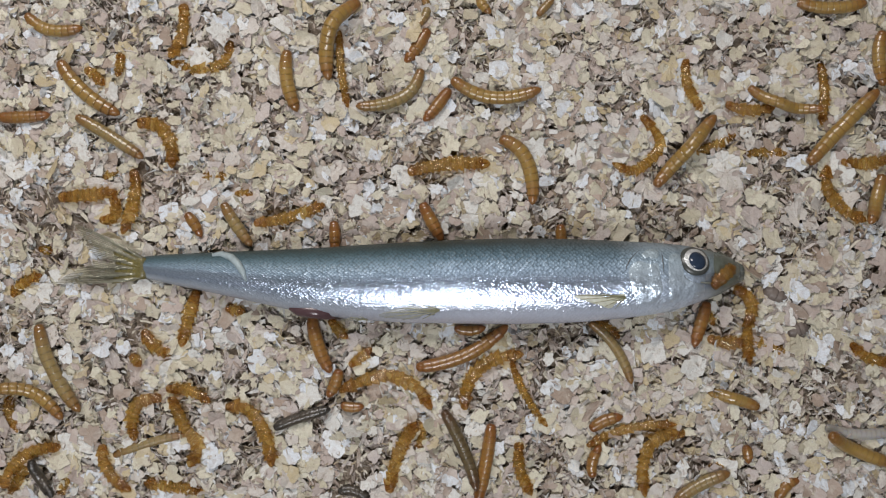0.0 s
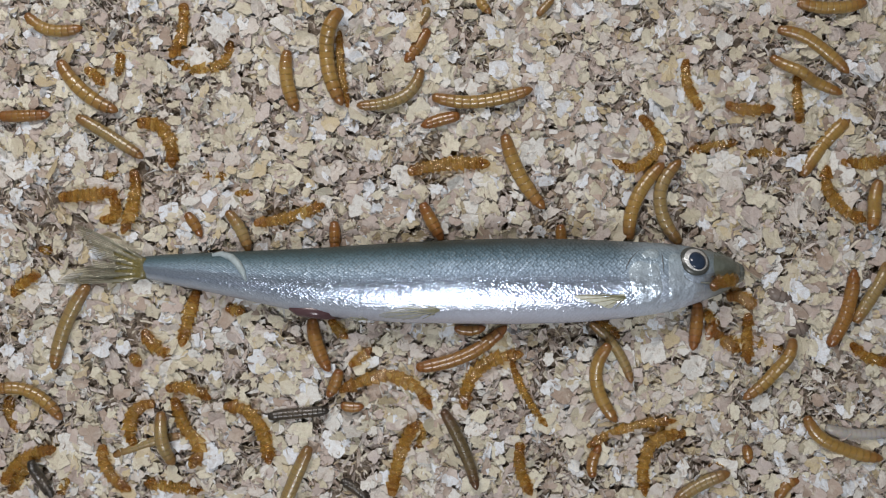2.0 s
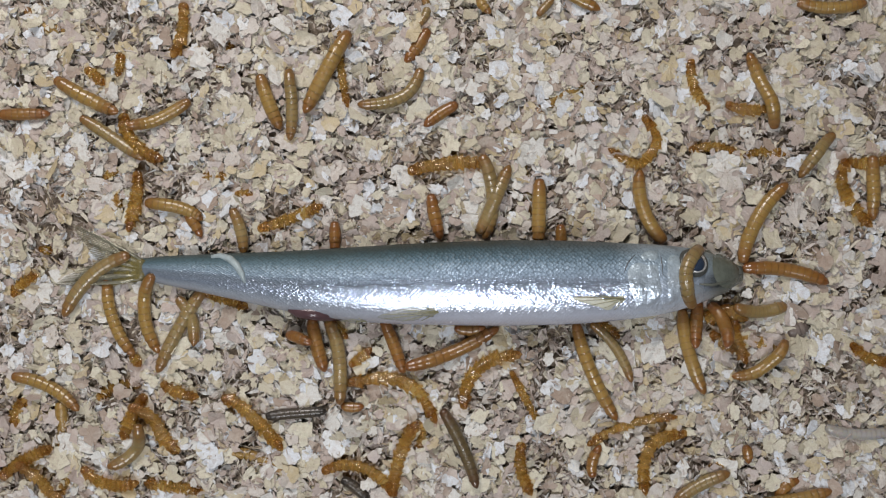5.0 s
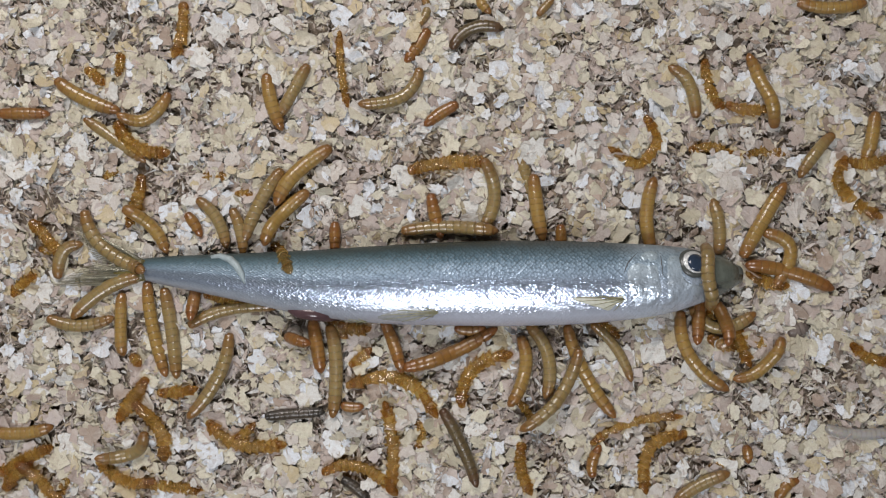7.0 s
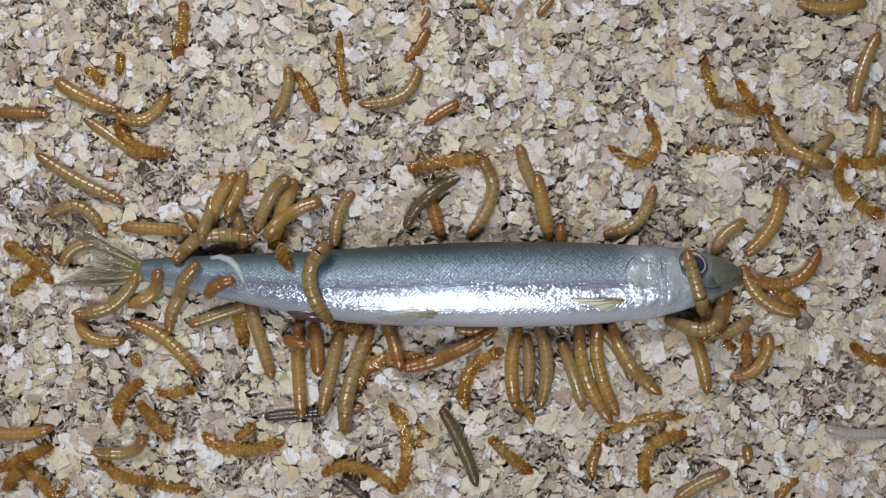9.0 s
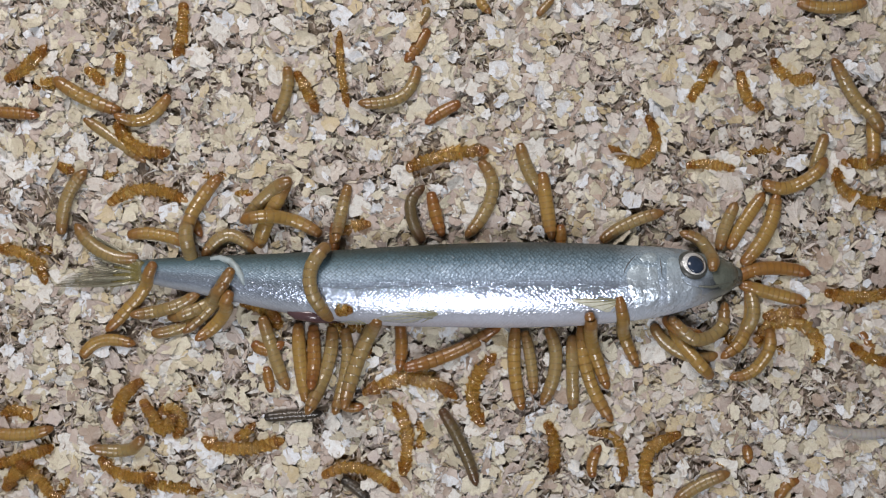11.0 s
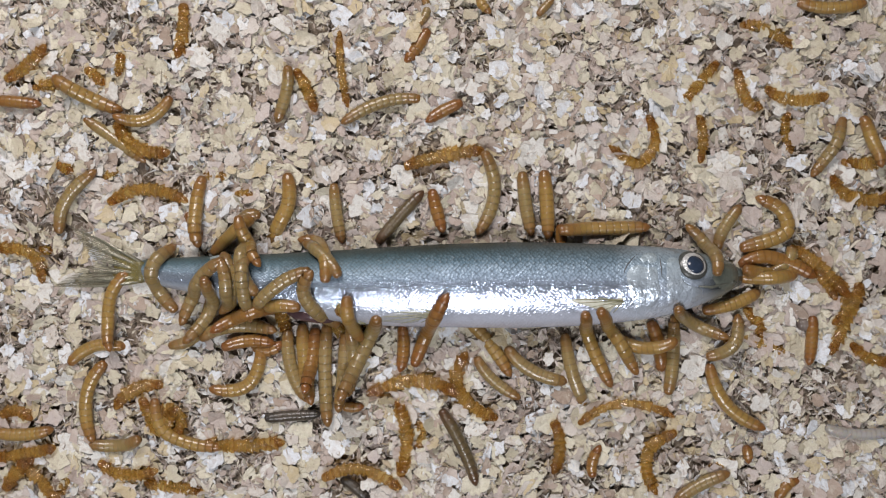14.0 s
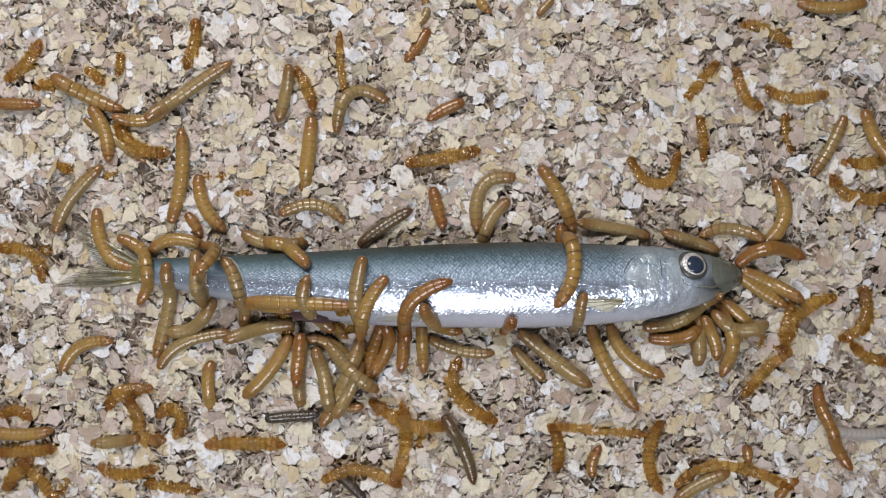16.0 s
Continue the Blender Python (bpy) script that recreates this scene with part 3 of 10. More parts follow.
VENT = [(-39.7, -15.2), (-37.4, -15.8), (-33.7, -16.0), (-30.4, -16.7), (-26.8, -18.3)]
STRIP = [(-59.9, -1.6), (-57.5, -1.3), (-54.6, -2.2), (-52.6, -3.9), (-51.3, -5.9), (-50.4, -8.3)]
TAIL_ROOT = (-80.2, -5.1)
UPPER = ((-97.8, 7.0), (-91.5, -2.0))
LOWER = ((-102.3, -8.8), (-92.5, -3.2))
dress_fish()


# ---- larvae ----
SEG = {}
crease = random.Random(5)


def ring_mesh(kind, role, variant=0):
    """One body ring, 1 long and 1 thick, along x; the head and the tail end are rounded off. Rings of a shed skin are crumpled, each variant in its own way."""
    if (kind, role, variant) in SEG:
        return SEG[kind, role, variant]
    if role == "head":
        prof = [(-0.62, 0.0), (-0.60, 0.16), (-0.50, 0.30), (-0.30, 0.41), (0.0, 0.465), (0.35, 0.48), (0.56, 0.475), (0.64, 0.43)]
    elif role == "tail":
        prof = [(-1.0, 0.36), (-0.7, 0.44), (-0.5, 0.475), (-0.15, 0.45), (0.25, 0.36), (0.55, 0.22), (0.72, 0.09), (0.80, 0.0)]
    else:
        prof = [(-1.0, 0.38), (-0.70, 0.44), (-0.54, 0.484), (-0.36, 0.491), (-0.1, 0.497), (0.18, 0.50), (0.40, 0.498), (0.48, 0.494), (0.53, 0.472)]
    crumpled = kind == "shed"
    if crumpled and role not in ("head", "tail"):
        prof = [(-0.80, 0.33), (-0.58, 0.38), (-0.38, 0.41), (-0.15, 0.44), (0.12, 0.48), (0.33, 0.53), (0.46, 0.55), (0.53, 0.53), (0.49, 0.44)]
    sides = 18 if crumpled else 16
    squash = 0.50 if crumpled else 0.92
    r = random.Random(37 * variant + len(role))
    skew, wide, pinch, ph = r.uniform(-0.22, 0.22), r.uniform(0.86, 1.16), r.uniform(0.05, 0.16), [r.uniform(0, 6.28) for _ in range(4)]
    verts = []
    for x, rad in prof:
        for k in range(sides):
            a = 2 * math.pi * k / sides
            c, s = math.cos(a), math.sin(a)
            if crumpled:
                w = wide * (1 + pinch * math.sin(2 * a + ph[0]) + 0.07 * math.sin(5 * a + 3 * x + ph[1]) + 0.05 * math.sin(8 * a - 7 * x + ph[2]))
                dent = 0.16 * max(0, s) * math.sin(2.5 * c + ph[3])
                verts.append((x + skew * c * rad, rad * w * c, squash * rad * w * s - dent * rad))
            else:
                verts.append((x, rad * c, squash * rad * s))
    faces = [(i * sides + k, i * sides + (k + 1) % sides, (i + 1) * sides + (k + 1) % sides, (i + 1) * sides + k)
             for i in range(len(prof) - 1) for k in range(sides)]
    SEG[kind, role, variant] = mesh_of(role, verts, [f[::-1] for f in faces], LARVA[kind, role])
    return SEG[kind, role, variant]


LABELS = {
    "amber": "amber brown ringed mealworm on the bran", "olive": "olive brown ringed mealworm on the bran",
    "orange": "orange brown ringed mealworm on the bran", "brown": "dark olive brown mealworm on the bran",
    "husk": "dead grey brown mealworm dusted with bran",
    "dark": "dead blackish mealworm half sunk in the bran",
    "shed": "empty translucent yellow shed skin of a mealworm", "pale": "pale whitish newly moulted mealworm on the bran",
}


def ring_count(length, thick):
    return int(min(13, max(4, round(length / (0.46 * thick)))))


def path_points(ctrl, length):
    """Places and headings of the rings along a smooth line through the control points; what is longer than the line goes on into the bran."""
    p = [np.array(c, float) for c in ctrl]
    if len(p) == 2:
        p = [p[0], (p[0] + p[1]) / 2, p[1]]
    d = np.concatenate([[0], np.cumsum([max(1e-6, np.linalg.norm(b - a)) for a, b in zip(p, p[1:])])])
    q = np.linspace(0, d[-1], 60)
    tan = []
    for i in range(len(p)):
        if i == 0:
            tan.append((p[1] - p[0]) / d[1])
        elif i == len(p) - 1:
            tan.append((p[-1] - p[-2]) / (d[-1] - d[-2]))
        else:
            tan.append((p[i + 1] - p[i - 1]) / (d[i + 1] - d[i - 1]))
    if len(p) == 3:
        tan[0], tan[2] = 2 * tan[0] - tan[1], 2 * tan[2] - tan[1]
    line = []
    for s in q:
        i = min(int(np.searchsorted(d, s, "right")) - 1, len(p) - 2)
        h = d[i + 1] - d[i]
        u = (s - d[i]) / h
        line.append((2 * u ** 3 - 3 * u ** 2 + 1) * p[i] + (u ** 3 - 2 * u ** 2 + u) * h * tan[i]
                    + (3 * u ** 2 - 2 * u ** 3) * p[i + 1] + (u ** 3 - u ** 2) * h * tan[i + 1])
    line = np.array(line)
    run = np.concatenate([[0], np.cumsum(np.linalg.norm(np.diff(line, axis=0), axis=1))])
    last = line[-1] - line[-4]
    last = last / max(1e-9, np.linalg.norm(last))
    reach = max(run[-1], 1.15 * length)
    s = np.linspace(0, reach, 70)
    beyond = np.maximum(0.0, s - run[-1])
    places = np.column_stack([np.interp(s, run, line[:, 0]), np.interp(s, run, line[:, 1])]) + beyond[:, None] * last
    return places, beyond, run[-1]


def larva_state(row, length, thick, count):
    """row: seconds, lie, x0, y0, x1, y1, ... in mm from the visible end. lie: 0 on the bran, 1 over the fish, 2 half sunk, 3 under the bran. A list at its end: where it crosses others."""
    over = row[-1] if isinstance(row[-1], list) else []
    row = row[:-1] if over else row
    ctrl = [(row[i] * 0.001, row[i + 1] * 0.001) for i in range(2, len(row), 2)]
    xy, beyond, drawn = path_points(ctrl, length)
    lie = row[1]
    z = []
    for (x, y), b in zip(xy, beyond):
        base = ground_height(x, y) + thick * (0.34, 0.38, -0.05, -1.9)[lie]
        if lie == 1:
            base = max(base, fish_top(x, y) + thick * 0.42)
        z.append(base - 0.55 * b)
    z = np.array(z)
    if lie == 1:
        for _ in range(30):
            pad = np.concatenate([[z[0]], z, [z[-1]]])
            z = np.maximum(z, (pad[:-2] + pad[1:-1] + pad[2:]) / 3)
    # it arches over the others that it creeps across
    arch = sum((np.exp(-((xy[:, 0] - x * 0.001) ** 2 + (xy[:, 1] - y * 0.001) ** 2) / (1.25 * thick) ** 2) for x, y in over), np.zeros(len(z)))
    z = z + 0.85 * thick * np.minimum(arch, 2.0)
    at = np.column_stack([xy, z])
    run = np.concatenate([[0], np.cumsum(np.linalg.norm(np.diff(at, axis=0), axis=1))])
    seen = np.interp(drawn, np.linspace(0, max(drawn, 1.15 * length), 70), run)
    total = min(max(seen, 0.85 * length), 1.15 * length)
    s = (np.arange(count) + 0.5) / count * total
    at = np.column_stack([np.interp(s, run, at[:, c]) for c in range(3)])
    d = np.gradient(at, axis=0)
    turn = np.unwrap(np.arctan2(d[:, 1], d[:, 0]))
    dip = -np.arctan2(d[:, 2], np.hypot(d[:, 0], d[:, 1]))
    return at, turn, dip


def make_larva(kind, length, thick, row):
    """A larva of rings under one base; the rings are laid along the row's line."""
    worm = new("shed_skin" if kind == "shed" else "mealworm")
    tagged(worm, LABELS[kind], "shed skin" if kind == "shed" else "mealworm", "mealworms round the fish")
    count = ring_count(length, thick)
    at, turn, dip = larva_state(row, length, thick, count)
    step = length / count
    pitch = []
    for i in range(count):
        role = "head" if i == 0 else "tail" if i == count - 1 else "segment"
        ob = new(role, ring_mesh(kind, "shoulder" if i in (1, count - 2) and count > 5 else "neck" if i in (2, count - 3) and count > 5 else role, crease.randrange(6) if kind == "shed" else 0))
        ob.parent = worm
        girth_scale = {0: 0.80, 1: 0.90, 2: 0.96, count - 3: 0.95, count - 2: 0.87, count - 1: 0.76}.get(i, 1.0)
        ob.scale = (step, thick * girth_scale, thick * girth_scale)
        pitch.append(ob)
    base, rings = settle(at, turn, dip)
    worm.matrix_basis = base
    for ob, m in zip(pitch, rings):
        ob.matrix_basis = m @ Matrix.Diagonal((*ob.scale, 1))
    return worm, pitch


def settle(at, turn, dip):
    """The base pose of a larva and the poses of its rings within it."""
    mid = len(at) // 2
    base = Matrix.Translation(at[mid]) @ Matrix.Rotation(float(np.mean(turn)), 4, "Z")
    back = base.inverted()
    rings = [back @ Matrix.Translation(at[i]) @ Matrix.Rotation(float(turn[i]), 4, "Z") @ Matrix.Rotation(float(dip[i]), 4, "Y") for i in range(len(at))]
    return base, rings


def crawl(kind, length, thick, rows):
    """A larva that creeps: its base and each of its rings go from row to row."""
    worm, pitch = make_larva(kind, length * 0.001, thick * 0.001, rows[0])
    states, last = [], None
    for row in rows:
        at, turn, dip = larva_state(row, length * 0.001, thick * 0.001, len(pitch))
        if last is not None:
            turn = turn + 2 * math.pi * round((float(np.mean(last[2])) - float(np.mean(turn))) / (2 * math.pi))
            swing = max(float(np.max(np.abs(turn - last[2]))), abs(float(np.mean(turn - last[2]))))
            extra = int(swing // 1.3)
            for k in range(1, extra + 1):
                u = k / (extra + 1)
                states.append((last[0] + u * (row[0] - last[0]), last[1] * (1 - u) + at * u, last[2] * (1 - u) + turn * u, last[3] * (1 - u) + dip * u))
        last = (row[0], at, turn, dip)
        states.append(last)
    if states[0][0] > 0:
        states.insert(0, (0, *states[0][1:]))
    if states[-1][0] < 16:
        states.append((16, *states[-1][1:]))
    poses = [(t, *settle(at, turn, dip)) for t, at, turn, dip in states]
    walk(worm, [(t, base) for t, base, _ in poses])
    for i, ob in enumerate(pitch):
        walk(ob, [(t, rings[i]) for t, _, rings in poses])


# larvae and shed skins that lie still
make_larva("shed", 0.0072, 0.00300, (0, 0, -94.6, 47.6, -92.3, 46.1, -90.4, 44))
make_larva("shed", 0.0067, 0.00300, (0, 0, -85.3, 51.6, -85.6, 48.6, -86.4, 46.1))
make_larva("shed", 0.0203, 0.00210, (0, 0, -27.4, 57.6, -27, 47.9, -25.2, 37.7))
make_larva("orange", 0.0112, 0.00360, (0, 2, -4, 58.3, -6.6, 54.1, -9.9, 49.9))
make_larva("orange", 0.0075, 0.00330, (0, 0, 31, 6.4, 31.2, 3.1, 31.2, -0.6))
make_larva("orange", 0.0067, 0.00330, (0, 0, -67.7, 9.4, -65.5, 6.4, -64, 3.4))
make_larva("shed", 0.0180, 0.00300, (0, 2, 73.6, -24.6, 81.1, -24.1, 90.9, -27.6))
make_larva("shed", 0.0138, 0.00300, (0, 0, 105.3, 23.3, 111.3, 22.5, 118.4, 24))
make_larva("orange", 0.0063, 0.00300, (0, 0, -26.9, -41.3, -24.2, -41.9, -21.2, -41.6))
make_larva("shed", 0.0180, 0.00300, (0, 2, -79.3, -62.1, -72.6, -63.1, -65.1, -64.3))
make_larva("shed", 0.0090, 0.00300, (0, 2, -101.1, -57.6, -100.3, -61.3, -102.6, -65.8))
make_larva("shed", 0.0090, 0.00270, (0, 2, -7.3, -45.6, -5.4, -49.4, -7.3, -53.9))
make_larva("orange", 0.0083, 0.00330, (0, 0, 39.7, -60.3, 39.4, -56.2, 41.5, -52.1))
make_larva("olive", 0.0162, 0.00360, (0, 0, 61.3, -66.7, 68, -62.2, 75.5, -59.2))
make_larva("orange", 0.0053, 0.00300, (0, 0, 80, -52.1, 80.7, -54.3, 80.8, -56.5))
make_larva("orange", 0.0090, 0.00360, (0, 2, 89.1, -66.6, 91.6, -62.5, 94.6, -61.6))
make_larva("shed", 0.0123, 0.00330, (0, 0, 108, -24.9, 112.8, -28.9, 118.7, -29.7))
make_larva("pale", 0.0187, 0.00300, (0, 0, 101.1, -47, 107.5, -48.8, 118, -48.5))
make_larva("amber", 0.0180, 0.00330, (0, 0, 93.7, 65.3, 102.3, 63.7, 112, 65.3))
make_larva("amber", 0.0053, 0.00300, (0, 0, 9.5, 66.5, 10.6, 64.3, 12.5, 62.5))
make_larva("olive", 0.0067, 0.00240, (0, 0, 25.1, 61.9, 27, 64, 29.2, 66.5))
make_larva("olive", 0.0090, 0.00240, (0, 2, -5.4, 67.3, -4.3, 63.1, -7.3, 58.9))

make_larva("shed", 0.0060, 0.00300, (0, 0, -29.7, -18.5, -27.2, -22.3, -23.9, -23.8))
make_larva("shed", 0.0070, 0.00320, (0, 0, -24.8, -30.9, -21.8, -28.8, -19.1, -26.4))
make_larva("shed", 0.0040, 0.00240, (0, 2, -90.2, 18.8, -88.4, 19.9, -86.4, 20.6))
make_larva("shed", 0.0070, 0.00260, (0, 2, -64.1, 19, -60.7, 19.4, -57.1, 19.1))
make_larva("shed", 0.0042, 0.00240, (0, 2, -107.3, 0.1, -105.5, -0.3, -103.4, -0.7))
make_larva("shed", 0.0050, 0.00260, (0, 2, -55.3, 14.2, -52.9, 14.8, -50.5, 14.2))
make_larva("shed", 0.0075, 0.00260, (0, 2, 70.5, -57.7, 74.1, -57.1, 78, -56.6))


# single flakes on top of the bed, those painted with sheen where they lie
SHEEN_FLAKES = [(-76.3, 54.8, 2.4), (-65.8, 52.3, 2.7), (-53.0, 59.8, 2.1), (-113.0, -29.8, 3.3), (-100.2, -28.0, 3.3), (-49.3, -29.8, 3.3), (-35.1, -35.8, 2.4), (-60.5, -33.6, 2.4), (-83.0, -15.6, 2.4), (-28.8, -51.5, 4.2), (-27.6, -45.1, 2.1), (-113.0, 14.4, 2.4), (-65.8, 22.9, 1.3), (-2.1, 15.9, 2.2), (2.4, 51.1, 2.2), (19.2, 54.1, 1.8), (85.5, 63.4, 2.7), (67.6, 58.6, 2.4), (51.5, 57.1, 2.2), (45.8, 18.9, 2.2), (18.1, 8.4, 1.8), (28.6, -36.6, 3.0), (75.8, -33.1, 2.4), (91.5, -60.1, 3.0), (39.9, 30.4, 1.8), (11.4, 35.7, 1.8), (-115.7, 2.4, 2.1), (-95.0, -50.0, 2.1), (-14.1, -44.8, 2.1), (-19.3, -29.8, 2.4), (39.9, -31.3, 2.1), (-26.1, 1.6, 1.5), (96.8, 39.1, 2.1)]


def single_flakes():
    pale = [mesh_of("bran_flake", (v * (1, 1, 0.6)).tolist(), f.tolist(), bran_white, False) for v, f in (flake_shape(rng) for _ in range(12))]
    plain = [mesh_of("bran_flake", (v * (1, 1, 0.6)).tolist(), f.tolist(), bran_single, False) for v, f in (flake_shape(rng) for _ in range(20))]

    def lay(mesh, x, y, size, steep):
        ob = new("bran_flake", mesh)
        ob.parent = ground
        turn = flake_turn(rng, steep).to_4x4()
        ob.matrix_basis = Matrix.Translation((x, y, ground_height(x, y) + 0.00035)) @ turn @ Matrix.Diagonal((size, size, size, 1))

    for i, (x, y, size) in enumerate(SHEEN_FLAKES):
        lay(pale[i % 12], x * 0.001, y * 0.001, size * 0.001, 0.08)
    for i in range(300 - len(SHEEN_FLAKES)):
        x, y = rng.uniform(-0.117, 0.117), rng.uniform(-0.066, 0.066)
        lay(plain[i % 20], x, y, rng.uniform(0.0018, 0.0034), 0.14)


single_flakes()


def motions():
    walk(fish, [(0, pose(0, 0, 0)), (3, pose(0, 0, 0)), (4, pose(-0.0002, -0.0003, 0)), (6.5, pose(-0.0003, -0.0005, 0)), (9, pose(-0.0004, -0.0008, 0)),
                (12, pose(-0.0005, -0.0010, 0)), (16, pose(-0.0005, -0.0010, 0))])
    crawl("shed", 15.8, 3.30, [(0, 0, -68.5, 64.6, -68.9, 56.8, -71.5, 50.1, [(-71.5, 50.1)]), (14.5, 0, -68.5, 64.6, -68.9, 56.8, -70.4, 50.9), (16, 0, -65.5, 60.6, -65.5, 55.3, -67.7, 49.4)])
    crawl("shed", 24.0, 3.00, [(0, 2, -72.1, 49.6, -65.1, 47.9, -58.3, 49.4, -56.1, 54.9), (4.2, 2, -72.1, 49.6, -65.1, 47.9, -58.3, 49.4, -56.1, 54.9), (6.3, 3, -73, 50.2, -65.9, 48.4, -59, 49.9, -56.8, 55.6)])
    crawl("amber", 15.8, 3.30, [(0, 0, -110.2, 62.1, -104.3, 58, -95.8, 58.6), (2.5, 0, -110.2, 62.1, -104.3, 58, -95.8, 58.6), (3, 0, -110.7, 64, -105, 58.6, -96.4, 59.1), (4.2, 0, -110.7, 64, -105, 58.6, -96.4, 59.1), (6.3, 3, -112.6, 65.1, -106.9, 59.7, -98.1, 60.1)])
    crawl("amber", 18.8, 3.90, [(0, 0, -101.3, 49.7, -94.6, 41.2, -85.9, 35.9), (2, 0, -101.3, 49.7, -94.6, 41.2, -86.4, 36.7), (2.5, 0, -103.2, 50.1, -95.3, 41.2, -87.4, 36.7), (3, 0, -103.2, 50.1, -95.3, 41.2, -87.4, 36.7), (3.5, 0, -102.8, 45.2, -94.6, 39.7, -83.8, 34.2), (4, 0, -102.8, 45.2, -94.6, 40.4, -84.9, 35.2, [(-84.9, 35.2)]), (6.5, 0, -102, 44.6, -94.6, 39.7, -85.9, 36.7), (16, 0, -102, 45.2, -94.6, 40.7, -84.9, 36.7, [(-99.1, 43.4)])])
    crawl("orange", 13.5, 3.30, [(0, 0, -117.7, 34.9, -111, 34.8, -104.3, 35.5), (9, 0, -117.7, 35.9, -111, 35.9, -104.3, 35.5), (12, 0, -120.7, 36.2, -114, 35.9, -108, 35.2), (14, 0, -119.2, 39.2, -114, 38.9, -106.5, 38.2), (16, 0, -119.2, 38.5, -113.2, 38.2, -106.8, 38)])
    crawl("olive", 21.8, 3.30, [(0, 0, -96.8, 34.9, -89.4, 30.7, -79.7, 24.3), (4, 0, -96.4, 34.9, -89.4, 30.7, -79.7, 24.3), (6.5, 2, -95.1, 34.6, -87.6, 29.4, -79.3, 23.4), (16, 2, -95.1, 34.6, -87.6, 29.4, -79.3, 23.4)])
    crawl("shed", 18.8, 3.60, [(0, 0, -80.7, 33.3, -73.7, 31.2, -71.7, 21.8), (3.5, 0, -80.7, 33.3, -73.7, 31.2, -71.7, 21.8), (4, 0, -83.8, 37.4, -81.9, 28.5, -75.9, 23.7), (6.5, 0, -86.4, 33.7, -81.4, 27, -72.5, 25.5), (16, 0, -86.4, 33.7, -81.4, 27, -72.5, 25.5)])
    crawl("amber", 18.8, 3.30, [(0, 3, -105.3, 36.6, -112.9, 37.3, -119, 38.1), (3, 3, -96.2, 32.8, -103.8, 35.8, -109.9, 37.3), (3.5, 0, -90.1, 30, -98.3, 34.2, -106.5, 37.1, [(-104.5, 36.4), (-90.1, 30)]), (4, 0, -63.5, 37.4, -72.9, 34.5, -81.1, 30.7, [(-81.1, 30.7)]), (6.3, 0, -72.5, 41.2, -78.5, 34.2, -84.9, 35.2, [(-84.9, 35.2)]), (16, 0, -71.7, 39.7, -78.2, 34.2, -86.4, 34.8, [(-86.4, 34.8)])])
    crawl("amber", 17.2, 3.75, [(0, 0, -40.9, 52.1, -41.2, 44.9, -38.6, 36.7), (3.5, 0, -40.9, 52.1, -41.2, 44.9, -38.6, 36.7), (4, 0, -48.6, 47.9, -46.8, 41.2, -43.9, 35.2), (6.5, 0, -46.8, 45.6, -45, 38.9, -42.4, 31.2), (7, 0, -46.5, 46.1, -45.3, 38.9, -42.7, 31.8), (7.5, 0, -47.1, 46.1, -47.6, 40.4, -46.8, 32.7), (8, 0, -43.9, 32.2, -50.6, 30.7, -56.5, 28.2), (8.5, 0, -45.3, 31.5, -54.3, 25.5, -59.5, 10.6), (9, 0, -54.6, 19.8, -58.8, 13.6, -62.1, 4.9), (11.5, 0, -58.5, 19.2, -64.7, 11.3, -67, 3.1, [(-65.8, 7.3)]), (12, 0, -58, 19.5, -64.7, 12.1, -68, 4.3, [(-66.3, 8.3)])] + [(12.5, 0, -58, 19.2, -67, 13.6, -70, 5.4, [(-67.7, 11.8), (-68.4, 9.7)]), (13, 0, -62.9, 18.8, -66.2, 10.6, -67.7, 0.9, [(-66.7, 7.4)]), (13.5, 0, -62.9, 19.2, -66.2, 10.6, -65, 0.1, [(-65.8, 7)]), (14, 0, -63.2, 19.2, -65, 10.6, -64, 0.1, [(-64.4, 4.6)]), (14.5, 0, -64, 14.3, -61.8, 6.1, -58.8, 0.1), (15, 0, -62.5, 14.3, -61, 6.1, -60.3, -1.3), (15.5, 0, -64.4, 19.5, -61.8, 12.8, -60.6, 5.4), (16, 0, -64.4, 19.5, -62.9, 11.3, -57.6, 4.9)])
    crawl("amber", 24.0, 3.75, [(0, 0, -75.2, 74.7, -75.5, 83.7, -75.9, 94.1), (14.5, 0, -74.4, 66.5, -75.2, 76.2, -75.2, 85.2), (15, 0, -67, 35.2, -69.2, 46.4, -73.7, 57.6, [(-70.6, 49.9)]), (15.5, 0, -60.6, 21.3, -65.5, 26.7, -70, 32.7), (16, 0, -71.9, 6.9, -68.9, 19.5, -69.2, 31.8)])
